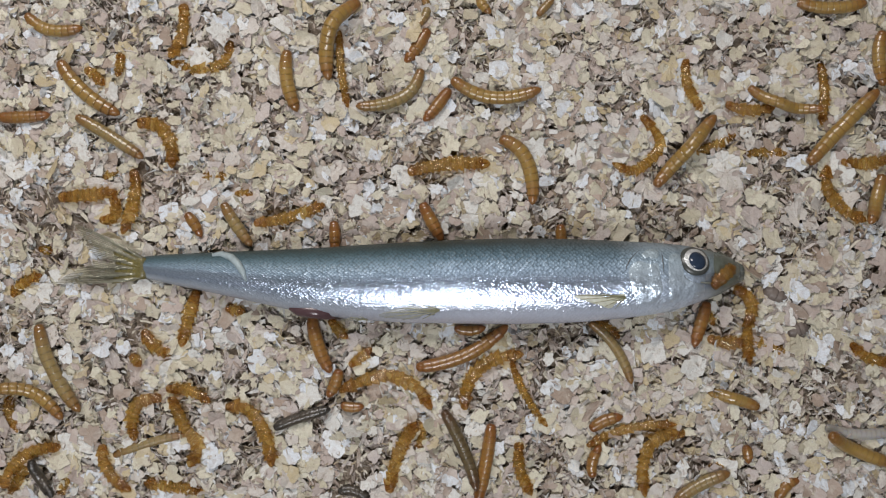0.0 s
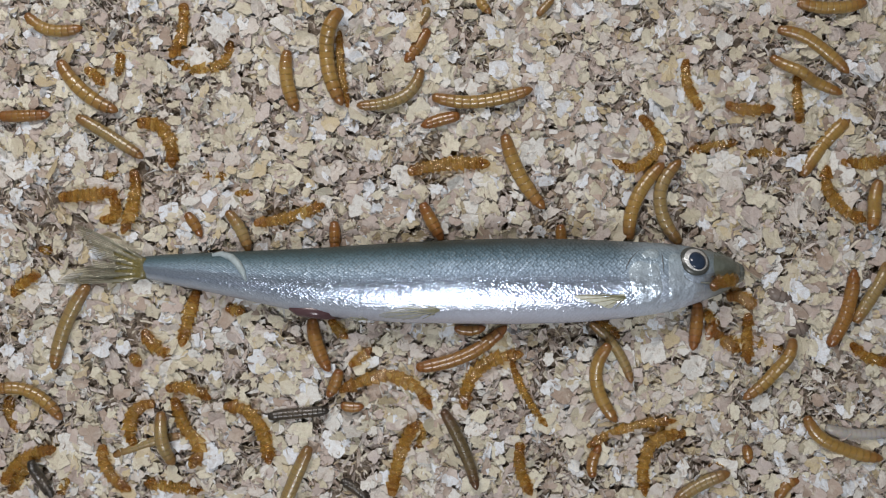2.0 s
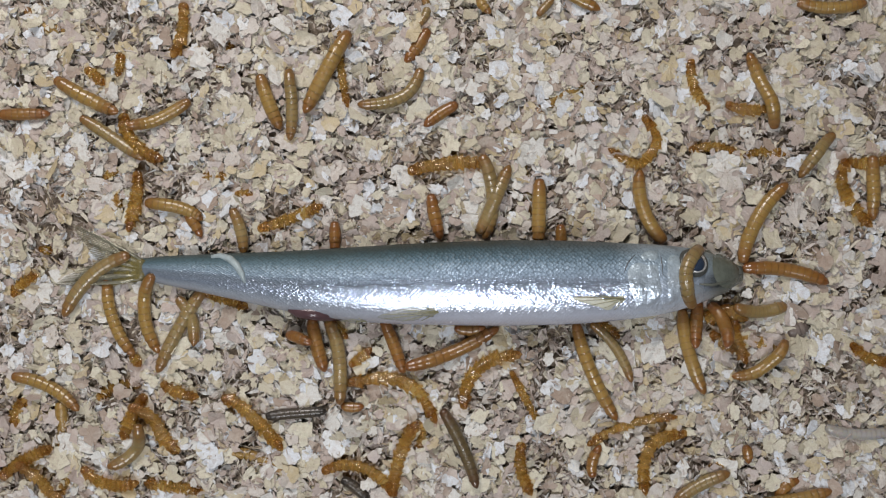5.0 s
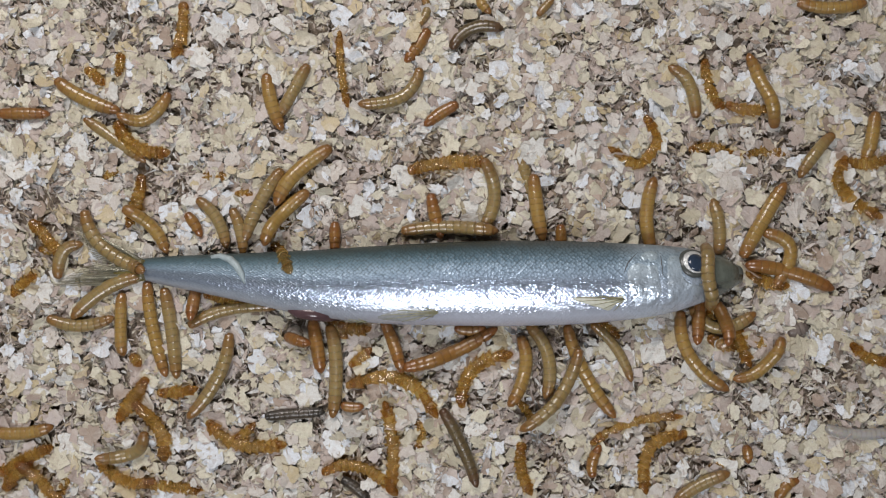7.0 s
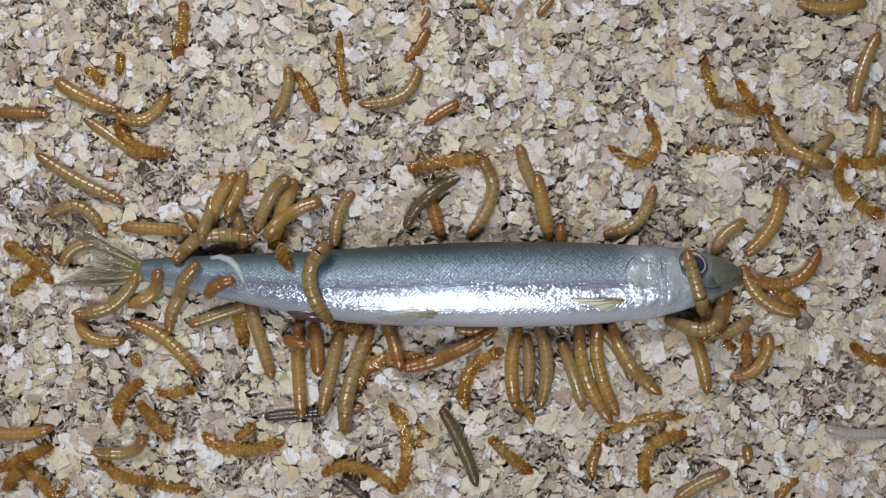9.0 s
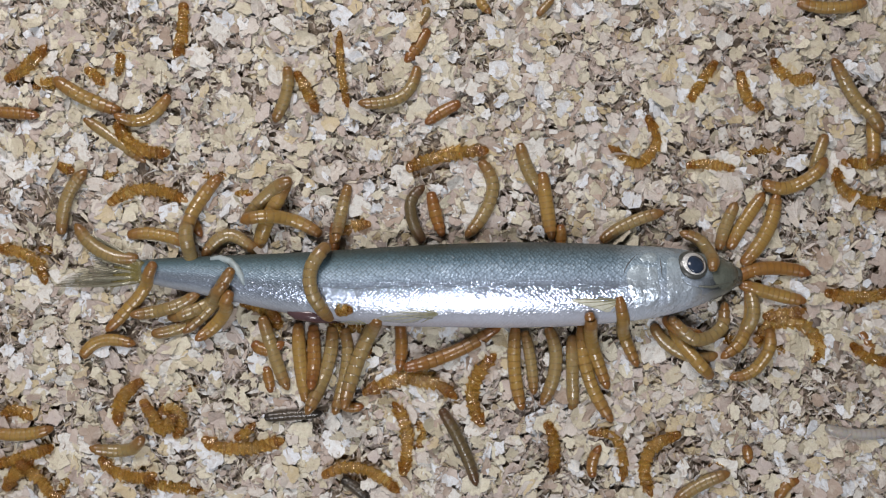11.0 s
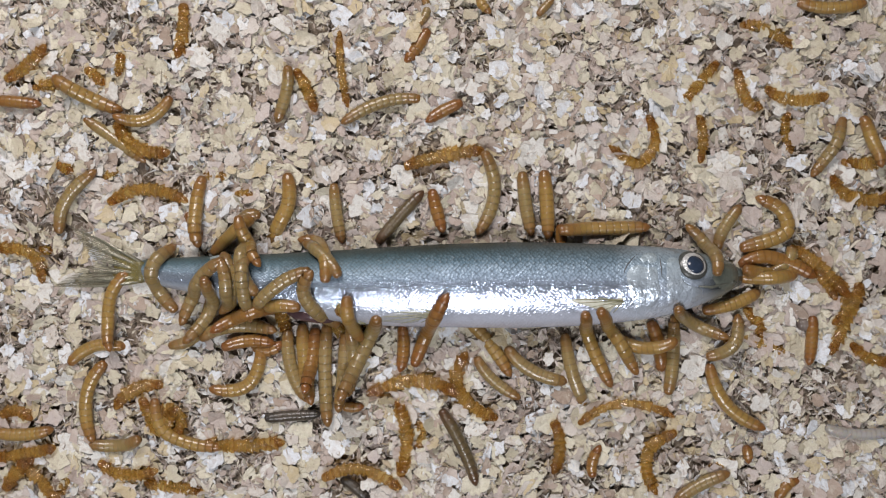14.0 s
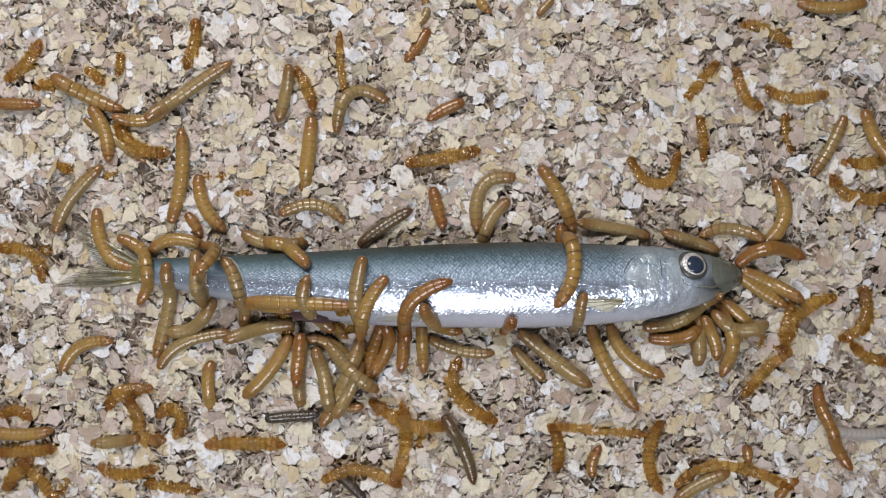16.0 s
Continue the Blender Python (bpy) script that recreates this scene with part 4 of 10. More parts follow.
    crawl("amber", 24.8, 4.05, [(0, 0, -22.2, 65.3, -29.7, 56.8, -30.1, 44.9, [(-28.5, 58.1)]), (1.5, 0, -22.2, 65.3, -29.7, 56.8, -30.1, 44.9, [(-28.5, 58.1)]), (2, 0, -26.7, 62.5, -30.7, 52.4, -26.7, 38.2, [(-28.4, 58.3)]), (2.5, 0, -27, 62.8, -31, 51.6, -26.7, 38.2, [(-28.5, 58.5)]), (3, 0, -23.7, 65.3, -30.4, 55.3, -30.4, 44.6, [(-28.2, 58.6)]), (3.5, 0, -22.2, 65.3, -30.1, 55.3, -30.4, 44.6, [(-28.2, 57.7)]), (4, 0, -26, 62.5, -34.9, 50.1, -40.6, 41.2), (6.5, 0, -22.2, 43.7, -25.7, 33.7, -28.6, 24.3, [(-24.6, 36.9)]), (7, 0, -29.7, 26.7, -39.4, 19.5, -43.9, 12.1), (7.5, 0, -38.6, 18.3, -40.9, 13.6, -43.1, 9.1), (8, 0, -39.7, 18.8, -41.6, 13.6, -43.9, 7.6)] + [(8.5, 0, -40.1, 18.3, -41.6, 12.1, -43.9, 6.1), (9, 0, -39.1, 18.3, -41.6, 12.1, -43.9, 5.4), (11.5, 0, -40.1, 17.3, -44.6, 11.3, -48.3, 4.6), (12, 0, -25.2, 15.8, -38.6, 19.2, -50.1, 17.3), (12.5, 0, -34.6, 22.2, -35.7, 13.6, -35.7, 2.4), (13, 0, -35.7, 19.2, -36.4, 12.1, -37.9, 3.1), (13.5, 0, -42.4, 18.3, -40.9, 12.1, -37.1, 4.6), (14, 0, -41.2, 19.8, -40.6, 13.6, -42.4, 8.4), (14.5, 0, -35.7, 32.7, -36.7, 24, -40.9, 15.8), (15.5, 0, -34.2, 34.5, -34.9, 28.5, -36.4, 21.3), (16, 0, -34.6, 34.8, -35.2, 28.5, -36.1, 21.3)])
    crawl("olive", 21.0, 3.60, [(0, 3, -37, 26.7, -46.9, 16.8, -52.2, 3.2), (4.2, 3, -37, 26.7, -46.9, 16.8, -52.2, 3.2), (6.3, 0, -35.7, 26.1, -46.1, 16.6, -51.3, 3.1), (6.5, 0, -35.7, 25.8, -46.1, 16.6, -51.3, 3.1), (7, 0, -42.4, 21, -47.6, 13.6, -52.8, 1.6), (7.5, 0, -42.4, 20.3, -48.3, 11.3, -52.8, 2.4), (8, 0, -42.7, 20.3, -48.3, 10.6, -54.3, 0.9), (8.5, 0, -42.8, 20.6, -47.6, 11.3, -52.8, 2.4), (9, 0, -40.1, 18.3, -44.6, 15.1, -49.1, 4.6, [(-40.1, 18.3)]), (11.5, 0, -39.7, 17.8, -45.3, 15.1, -51.3, 9.1, [(-40.5, 17.4)]), (12, 0, -40.1, 15.8, -46.1, 12.1, -49.8, 6.1)] + [(12.5, 0, -45.6, 20.3, -51.3, 11.3, -65.5, 7.9, [(-65.5, 7.9)]), (13, 0, -41.6, 17.3, -49.8, 12.1, -55.8, 5.4), (13.5, 0, -46.1, 15.1, -48.3, 9.1, -50.6, 4.6), (14, 0, -48.3, 9.1, -52.8, 7.6, -51.3, 0.1), (14.5, 0, -42.4, 26.3, -52.8, 18, -55.5, 5.8), (15, 0, -47.6, 20.3, -48.3, 13.6, -40.9, 1.6), (15.5, 0, -55, 12.8, -55.3, 7.6, -51.3, 3.9), (16, 0, -52.8, 4.3, -46.8, 1.6, -39.4, 1.3)])
    crawl("amber", 22.5, 3.60, [(0, 3, -39.3, 14.6, -44.6, 8.5, -49.2, 1.7), (4.2, 3, -39.3, 14.6, -44.6, 8.5, -49.2, 1.7), (6.5, 0, -38.6, 14.3, -43.9, 8.4, -48.3, 1.6, [(-47.3, 3.2)]), (7, 0, -35.7, 15.1, -43.1, 8.4, -46.8, 1.3, [(-45.3, 4.1)]), (7.5, 0, -33.4, 10.9, -42.4, 8.4, -49.8, 1.6, [(-34.5, 10.6), (-42.2, 8.5)]), (8, 0, -33.1, 11.3, -42.4, 7.6, -51.3, 0.9, [(-43.3, 6.9)]), (8.5, 0, -33.4, 10.9, -41.6, 8.4, -52.1, 2.4, [(-43.7, 7.2), (-52.1, 2.4)]), (9, 0, -32.2, 12.4, -39.4, 9.8, -45.6, 3.9, [(-43.5, 5.9)]), (11.5, 1, -31.9, 1.9, -42.4, 7.6, -54.3, 7.9, [(-45.9, 7.7), (-51.5, 7.8)]), (12, 1, -30.4, 1.9, -42.4, 3.4, -58.8, 0.1, [(-57.1, 0.4)]), (12.5, 1, -33.4, 2.4, -43.9, 4.6, -52.8, -2, [(-35.9, 2.9)])] + [(13, 1, -32.7, 2.4, -45.3, 4.3, -53.6, -2, [(-38.1, 3.2)]), (13.5, 1, -27.4, 2.4, -36.4, 3.9, -37.1, -5.6, [(-27.4, 2.4), (-36.1, 3.8)]), (14, 1, -29.8, -8.4, -31.1, 0.1, -37.9, 2.4), (14.5, 1, -38.2, -15, -38.3, -2.7, -51.3, 2.4), (15, 1, -38.9, -9.2, -34.9, 0.1, -23, 9.1, [(-28.9, 4.7)]), (15.5, 1, -38.5, -8.4, -46.1, 0.1, -42.4, 4.6), (16, 1, -34.2, -4.2, -39.4, 0.1, -43.9, 1.6, [(-43.3, 1.4)])])
    crawl("olive", 21.0, 3.60, [(0, 3, -46.1, 1.7, -50.7, 4.7, -53.7, 6.2), (9, 3, -43.1, 3.2, -46.1, 2.4, -52.2, 1.7), (11.5, 1, -51.3, 0.1, -57.3, 5.4, -63.5, 0.1), (12, 0, -45.3, 14.3, -49.8, 10.6, -52.8, 5.4, [(-46.4, 13.4)]), (12.5, 0, -40.1, 15.8, -45.3, 12.1, -49.1, 4.6), (13, 1, -55.5, -4.2, -57.3, 0.1, -52.8, 3.9), (13.5, 1, -42.1, -8.5, -49.6, -4.2, -42.4, 0.1), (14, 1, -47.5, -11.4, -50.7, -7.1, -51.3, 0.1, [(-51.3, 0.1)]), (14.5, 1, -52.8, -17, -51.7, -5.6, -52.8, 0.1), (15, 1, -59.5, 0.1, -64.4, -1.3, -63.1, -8.6, [(-60.2, -0.1)]), (15.5, 1, -61.4, -5.7, -61.8, 0.1, -64, 4.6, [(-63.7, 4), (-63.4, 3.5)])] + [(16, 1, -52.8, -20.7, -54, -5.6, -63.2, 0.1)])
    crawl("amber", 22.5, 3.60, [(0, 3, -46.1, -12, -50.7, -9, -53.7, -7.4), (11.3, 3, -46.1, -15, -50.7, -16.5, -55.2, -18.1), (12, 1, -48.1, -9.2, -45.3, -14.8, -40.9, -16.3, [(-42.7, -15.7)]), (12.5, 0, -46.8, -19.2, -52.8, -20, -60.3, -25.2), (13, 0, -42.4, -20, -52.8, -19.2, -64.7, -23.7), (13.5, 0, -43.9, -20, -52.8, -20, -63.2, -23.7), (14, 1, -36.7, -15, -45.3, -14.8, -51.3, -17.8), (14.5, 0, -46.8, -20, -57.3, -20.7, -64.7, -21.5), (15, 1, -40.7, -8.4, -51, -9.2, -57.3, -19.2, [(-57.3, -19.2)]), (15.5, 1, -43.8, -12.1, -52.7, -10.7, -60.3, -16.3), (16, 1, -38.2, -15, -46.8, -14.5, -52.8, -14, [(-52.8, -14)])])
    crawl("olive", 19.5, 3.60, [(0, 3, -40.1, -18.1, -46.1, -16.5, -52.2, -15), (11.3, 3, -41.6, -18.1, -47.7, -16.5, -52.2, -15), (12, 1, -43.1, -17.8, -45.5, -13.6, -51.4, -12.2, [(-44.7, -15), (-45.8, -13.5), (-43.1, -17.8)]), (13, 1, -40.7, -8.4, -48.2, -11.4, -55.8, -17.8, [(-46.6, -10.8)]), (13.5, 1, -34.8, -9.1, -45.2, -10.6, -52.8, -17, [(-41.9, -10.1)]), (14, 1, -33.4, -5.6, -40.7, -8.4, -51.3, -17.8, [(-51.3, -17.8)]), (14.5, 1, -38.5, -9.9, -45.2, -10.6, -49.6, -10.7, [(-38.5, -9.9)]), (15, 1, -24.8, -7, -32.1, -14.2, -45.3, -17), (15.5, 1, -23.3, -10.5, -32.2, -15, -45.3, -16.3), (16, 1, -19.9, -2, -21.9, -9.8, -21.5, -19.2)])
    crawl("amber", 21.0, 3.60, [(0, 3, -21.9, -18.1, -24.9, -21.1, -27.9, -24.1), (13.5, 3, -20.3, -18.1, -24.9, -21.1, -27.9, -24.1), (14, 1, -24.1, -12, -23.7, -19.2, -21.5, -23.7, [(-23.4, -19.8)]), (14.5, 1, -29.3, -1.3, -21.9, -9.8, -18.5, -20), (15, 1, -22, -2, -19, -9.8, -19.2, -20), (15.5, 1, -21.3, -3.4, -19.8, -11.2, -17, -20.7, [(-17, -20.7)]), (16, 1, -14, -7, -19.1, -14.1, -21.5, -23.7, [(-21.5, -23.7), (-20.4, -19.4)])])
    crawl("orange", 16.5, 3.30, [(0, 3, -15.8, -18.1, -20.3, -21.1, -24.9, -24.1), (14.5, 3, -12.7, -18.1, -15.8, -21.1, -18.8, -24.1), (15, 1, -14.1, -14.1, -7.7, -14.8, -0.6, -22.2, [(-1.3, -21.5)]), (15.5, 1, -17.6, -11.2, -12, -16.3, -3.6, -22.2, [(-5.3, -21), (-4.5, -21.6)]), (16, 0, -15.5, -19.2, -19.2, -29.7, -19.2, -42.4, [(-19.2, -41)])])
    crawl("amber", 19.5, 3.30, [(0, 3, -34, -22.6, -37, -24.1, -40.1, -22.6), (14.5, 3, -27.9, -22.6, -34, -24.1, -40.1, -22.6), (15, 0, -21.5, -23.4, -30.4, -24.5, -39.4, -21.5), (15.5, 0, -21.5, -24.5, -30.4, -24.9, -38.6, -21.5), (16, 0, -21.5, -36.4, -27.4, -26.7, -36.4, -23.7)])
    crawl("olive", 18.0, 3.30, [(0, 3, -43.1, 45.7, -42.3, 36.6, -42.3, 27.5), (3.4, 3, -43.1, 45.7, -42.3, 36.6, -42.3, 27.5), (4, 0, -43.1, 44.9, -40.6, 35.2, -41.2, 24.8, [(-42.2, 41.4)]), (6.3, 0, -36.4, 49.1, -39.4, 41.9, -41.6, 34.2), (7.5, 0, -36.4, 48.6, -40.1, 41.2, -43.9, 36.7), (8, 0, -40.6, 47.9, -40.9, 41.9, -43.9, 35.9), (16, 0, -40.1, 47.9, -41.2, 41.9, -43.1, 35.2, [(-40.1, 47.9)])])
    crawl("shed", 13.5, 3.00, [(0, 3, -39.3, 47.2, -36.3, 41.9, -34, 37.3), (7.5, 3, -39.3, 47.2, -36.3, 41.9, -34, 37.3), (8, 0, -38.6, 46.4, -35.7, 41.2, -33.4, 36.7), (16, 0, -39.1, 47.9, -35.7, 41.9, -34.2, 36.7)])
    crawl("olive", 20.2, 3.30, [(0, 0, -5.8, 47.6, -10.3, 40.4, -22.7, 37.7), (12.5, 0, -7.3, 48.6, -11, 40.4, -22.2, 38.6), (13, 0, -8.1, 49.4, -12.5, 40.4, -23, 39.2, [(-8.1, 49.4)]), (13.5, 0, -6.6, 47.1, -15.5, 47.1, -20.3, 36.7), (14, 0, -5.8, 39.7, -15.5, 38.9, -26.7, 33.3), (14.5, 0, -9.2, 38.2, -19.2, 38.2, -26.7, 30), (15, 0, -9.8, 37.4, -20, 37.7, -26.3, 30), (15.5, 0, -11, 38.2, -20, 39.7, -25.7, 30.7), (16, 0, -14.8, 38.9, -23.7, 41.2, -28.2, 30.7, [(-25.3, 37.4)])])
    crawl("amber", 24.0, 3.60, [(0, 0, 2.4, 44.9, 12.8, 40.1, 25.5, 42.2), (0.5, 0, 2.4, 44.9, 12.8, 40.1, 25.5, 42.2), (1, 0, 0.9, 45.2, 11.3, 40.4, 24.8, 42.2), (1.5, 0, -0.6, 44.2, 9.8, 41.2, 24, 42.7), (2, 0, -2.8, 40.4, 8.4, 38.9, 23.3, 42.2), (2.5, 0, 15.8, 42.7, 18, 32.2, 27, 24.3), (3, 0, 14.3, 35.2, 24, 35.9, 36.7, 43.1), (3.5, 0, 22.5, 34.8, 30.7, 40.7, 42.4, 44.6), (4, 0, 24, 35.2, 32.2, 41.2, 41.9, 44.2), (6.3, 3, 24.4, 35.8, 32.8, 41.9, 42.7, 44.9)])
    crawl("orange", 11.7, 3.45, [(0, 0, 1.6, 42.2, -1.3, 38.2, -4.8, 34.2), (1.5, 0, 1.6, 42.2, -1.3, 38.2, -4.8, 34.2, [(1.6, 42.2)]), (2, 0, 4.2, 35.2, -0.6, 34.2, -4.3, 33), (2.5, 0, 4.2, 37.4, -0.6, 35.2, -4, 33), (3.5, 0, 3.6, 38.2, -0.6, 35.9, -4, 33.3), (16, 0, 5.4, 38.9, 0.1, 36.7, -4, 34.2)])
    crawl("olive", 21.8, 3.60, [(0, 3, 6.2, 44.2, 3.9, 40.4, 0.9, 36.6), (2.5, 3, 6.2, 44.2, 3.9, 40.4, 0.9, 36.6), (3, 0, 6.1, 43.4, 4.2, 38.2, 0.9, 30, [(4.1, 37.8)]), (3.5, 0, 4.2, 42.7, 8.4, 33.7, 8.1, 23.7, [(8.1, 23.7)]), (4, 0, 8.7, 27, 13.1, 15.1, 12.1, 3.9, [(10.2, 23)]), (6.5, 0, 10.9, 22.8, 13.3, 13.6, 9.8, 4.3, [(10.9, 22.8)]), (7, 0, 10.6, 23.3, 13.6, 13.6, 9.5, 3.9, [(10.6, 23.3)]), (7.5, 0, 10.6, 24, 13.1, 13.6, 8.7, 3.9, [(10.9, 22.8)]), (8, 0, 11, 24, 13.1, 15.1, 7.2, 3.4, [(11.3, 22.7)]), (9, 0, 9.8, 23.3, 13.1, 15.1, 6.6, 3.4, [(9.8, 23.3)]), (11.5, 0, 9.8, 23.3, 13.1, 15.1, 6.1, 3.4)] + [(12.5, 0, 9.8, 24, 13.1, 13.6, 6.6, 3.9), (13.5, 0, 10.6, 25.5, 12.8, 16.6, 8.4, 3.9, [(10.6, 25.5)]), (14, 0, 10.6, 25.5, 13.6, 15.1, 9.1, 3.9, [(10.6, 25.5)]), (14.5, 0, 10.1, 25.5, 9.8, 15.1, 9.1, 4.3, [(10.1, 25.5)]), (15, 0, 15.1, 22.5, 9.8, 16.6, 10.6, 4.6), (15.5, 0, 22.5, 21.8, 12.8, 18.8, 9.5, 4.6), (16, 0, 19.1, 18.8, 10.6, 16.6, 9.1, 4.6)])
    crawl("olive", 24.0, 3.75, [(0, 3, 18.4, 3.9, 15.8, 15.3, 16.1, 26.7), (3, 3, 18.4, 3.9, 15.8, 15.3, 16.1, 26.7), (3.5, 0, 18, 3.4, 15.5, 15.1, 15.8, 26.3), (4, 0, 17, 3.9, 15.1, 15.1, 15.8, 25.5), (6.5, 0, -1.3, 4.9, 9.8, 7.6, 19.1, 15.8, [(11.7, 9.3)]), (7, 0, -11, 4.6, 0.9, 5.7, 14.3, 4.6, [(9.8, 5)]), (7.5, 1, -31.7, -7, -26.6, 0.1, -11, 4.3), (8, 1, -29.7, -18.9, -34.1, -7, -29.7, 6.1, [(-29.7, 6.1)]), (8.5, 1, -28.9, -18.5, -34.1, -7.7, -29.7, 1.6, [(-29.7, 1.6)]), (9, 1, -28.9, -18.5, -33.7, -7, -29.2, 0.9, [(-29.2, 0.9), (-29.2, 0.9)]), (13, 1, -28.2, -17.8, -33.7, -8.4, -29.7, 0.9)] + [(13.5, 1, -28.9, -19.2, -31.9, -8.4, -28.1, 0.1), (14, 1, -27.4, -20, -34.9, -12, -32.7, -5.6, [(-32.7, -5.6)]), (14.5, 1, -28.9, -21.5, -34.2, -12.7, -28.4, -5.6), (15, 1, -28.9, -21.5, -35.1, -14.2, -29.8, -5.6, [(-34.9, -14.4)]), (15.5, 1, -29.7, -20.7, -35.7, -12.8, -31.3, -4.9, [(-33.7, -15.4)]), (16, 1, -28.9, -21.5, -35.1, -14.2, -34.1, -7)])
    crawl("amber", 20.2, 3.90, [(0, 0, 15.1, 29.2, 21.8, 24, 23.6, 12.1), (1, 0, 15.1, 29.2, 21.8, 24, 23.6, 12.1), (1.5, 0, 15.1, 29.5, 23, 24.8, 24.8, 11.8), (2, 0, 16.3, 30.3, 20.3, 19.5, 26.6, 10.9), (2.5, 0, 15.1, 27.7, 23.3, 21.8, 24.8, 8.8), (3, 0, 19.5, 22.5, 26.3, 15.1, 25.5, 3.1), (3.5, 0, 25.5, 21, 27, 12.1, 25.5, 2.4), (4, 0, 25.5, 18.3, 24.8, 10.6, 25.1, 2.4), (6.5, 0, 25.5, 18.8, 26.3, 11.3, 25.1, 2.4), (7, 0, 24, 19.5, 24.8, 10.6, 26.3, 2.8), (9, 0, 24.8, 19.5, 26.3, 11.3, 28, 2.8)] + [(12.5, 0, 26.7, 20.3, 27.4, 12.1, 28.5, 3.1), (13.5, 0, 26.7, 19.8, 27, 12.1, 28.5, 3.1), (14, 0, 26.7, 20.6, 27.4, 12.1, 27.7, 3.1), (14.5, 1, 27, 21, 26.3, 11.3, 25.7, -1.6), (15, 1, 30, 6.1, 28.6, -1.3, 28.4, -8.3, [(30, 6.1)]), (15.5, 1, 30.4, 4.9, 28.8, -5.5, 30, -15.5, [(30.4, 4.9)]), (16, 1, 31.5, 3.9, 32.6, -6.2, 27.6, -15.2, [(31.5, 3.9)])])
    crawl("amber", 18.0, 3.75, [(0, 3, 26.7, 21.4, 26.7, 13.8, 26.4, 3.2), (14.5, 3, 26.7, 21.4, 26.7, 13.8, 26.4, 3.2), (15, 0, 26.6, 20.6, 26.3, 13.6, 26, 3.1), (15.5, 0, 27, 20.3, 27.7, 13.6, 28.5, 4.6), (16, 0, 25.5, 21.8, 30.7, 14.3, 34.5, 4.6)])
    crawl("olive", 18.0, 3.60, [(0, 3, 21.4, 21.4, 20.6, 13.8, 19.9, 3.9), (11.3, 0, 20.3, 27.7, 21.8, 22.5, 24, 18), (12, 0, 20.3, 23.3, 21.8, 19.5, 22.5, 14.3), (12.5, 0, 20.3, 23.3, 18.8, 10.6, 17.3, 3.9), (13, 0, 20.3, 12.1, 19.5, 6.9, 18.8, 3.1), (13.5, 0, 21, 19.5, 20.3, 10.6, 23.3, 3.1), (14, 0, 21, 20.3, 21.8, 12.1, 23.3, 3.9), (14.5, 0, 21.8, 21, 21, 13.6, 18.8, 3.9), (15, 0, 21.8, 22.5, 21.5, 13.6, 19.5, 3.9), (15.5, 0, 22.5, 21.8, 21, 13.6, 18.8, 4.6, [(22.5, 21.8)]), (16, 0, 17.3, 12.8, 13.6, 9.1, 11.3, 4.6)])
    crawl("shed", 21.8, 3.60, [(0, 0, -9.2, 20.3, 0.9, 22.5, 12.1, 22.5), (9, 0, -9.2, 21, 0.9, 23.3, 12.1, 23.3), (11.5, 0, -9.8, 21, -0.6, 24.8, 11.6, 26.3), (16, 0, -9.8, 22.8, -0.6, 24, 9.5, 26.1)])
    crawl("orange", 11.2, 3.60, [(0, 0, -5.5, 12.1, -3.6, 8.4, -0.3, 2.4), (2.5, 0, -5.5, 12.1, -3.6, 8.4, -0.3, 2.4), (3, 0, -3.3, 13.9, -2.4, 8.4, -0.9, 2.4), (9, 0, -3.3, 14.8, -2.1, 9.1, -0.3, 3.1), (16, 0, -2.8, 16.3, -1.3, 10.6, 0.1, 5.4)])
    crawl("orange", 9.0, 3.30, [(0, 0, -28.9, 7.3, -28.6, 3.1, -28.6, -1.3), (12.5, 0, -28.6, 6.9, -28.6, 3.1, -28.6, -1.3), (13, 3, -29.1, 7, -29.1, 3.2, -29.1, -1.4)])
    crawl("shed", 19.2, 3.00, [(0, 0, -49.8, 6.9, -40.9, 8.4, -31.6, 11.8), (4, 0, -49.8, 6.9, -40.9, 8.4, -31.6, 11.8), (6.3, 2, -47.1, 3.1, -41.1, 6.9, -33.6, 10.7), (9, 3, -47.7, 3.2, -41.6, 7, -34, 10.8)])
    crawl("olive", 12.8, 3.30, [(0, 0, -58, 12.1, -55, 6.9, -50.6, 0.9), (1.5, 0, -58, 12.1, -55, 6.9, -50.6, 0.9), (2, 0, -57, 9.8, -53.6, 5.4, -51.3, -0.6), (6.5, 0, -55.8, 10.6, -53.6, 5.4, -52.8, -1.3), (9, 0, -55.8, 10.6, -53.6, 5.4, -52.8, -1.3), (11, 3, -56.8, 10.8, -54.5, 5.5, -53.7, -1.4)])
    crawl("shed", 15.0, 3.60, [(0, 0, -101.3, 13.6, -93.1, 14.3, -86.4, 15.1), (4, 0, -101.3, 13.6, -93.1, 14.3, -86.4, 15.1), (6.3, 3, -103.1, 13.8, -94.7, 14.6, -87.9, 15.3)])
    crawl("shed", 16.5, 3.60, [(0, 0, -81.9, 21, -81.4, 13.6, -84.9, 4.3), (4, 0, -81.9, 21, -81.4, 13.6, -84.9, 4.3), (6.5, 0, -78.9, 19.8, -80, 13.6, -80.4, 6.9), (7, 0, -79.7, 19.5, -80.4, 13.6, -83.4, 6.1), (7.5, 0, -73.4, 16.6, -75.9, 10.6, -81.9, 4.6), (8, 3, -74.7, 13.8, -77.3, 9.3, -83.3, 4.7)])
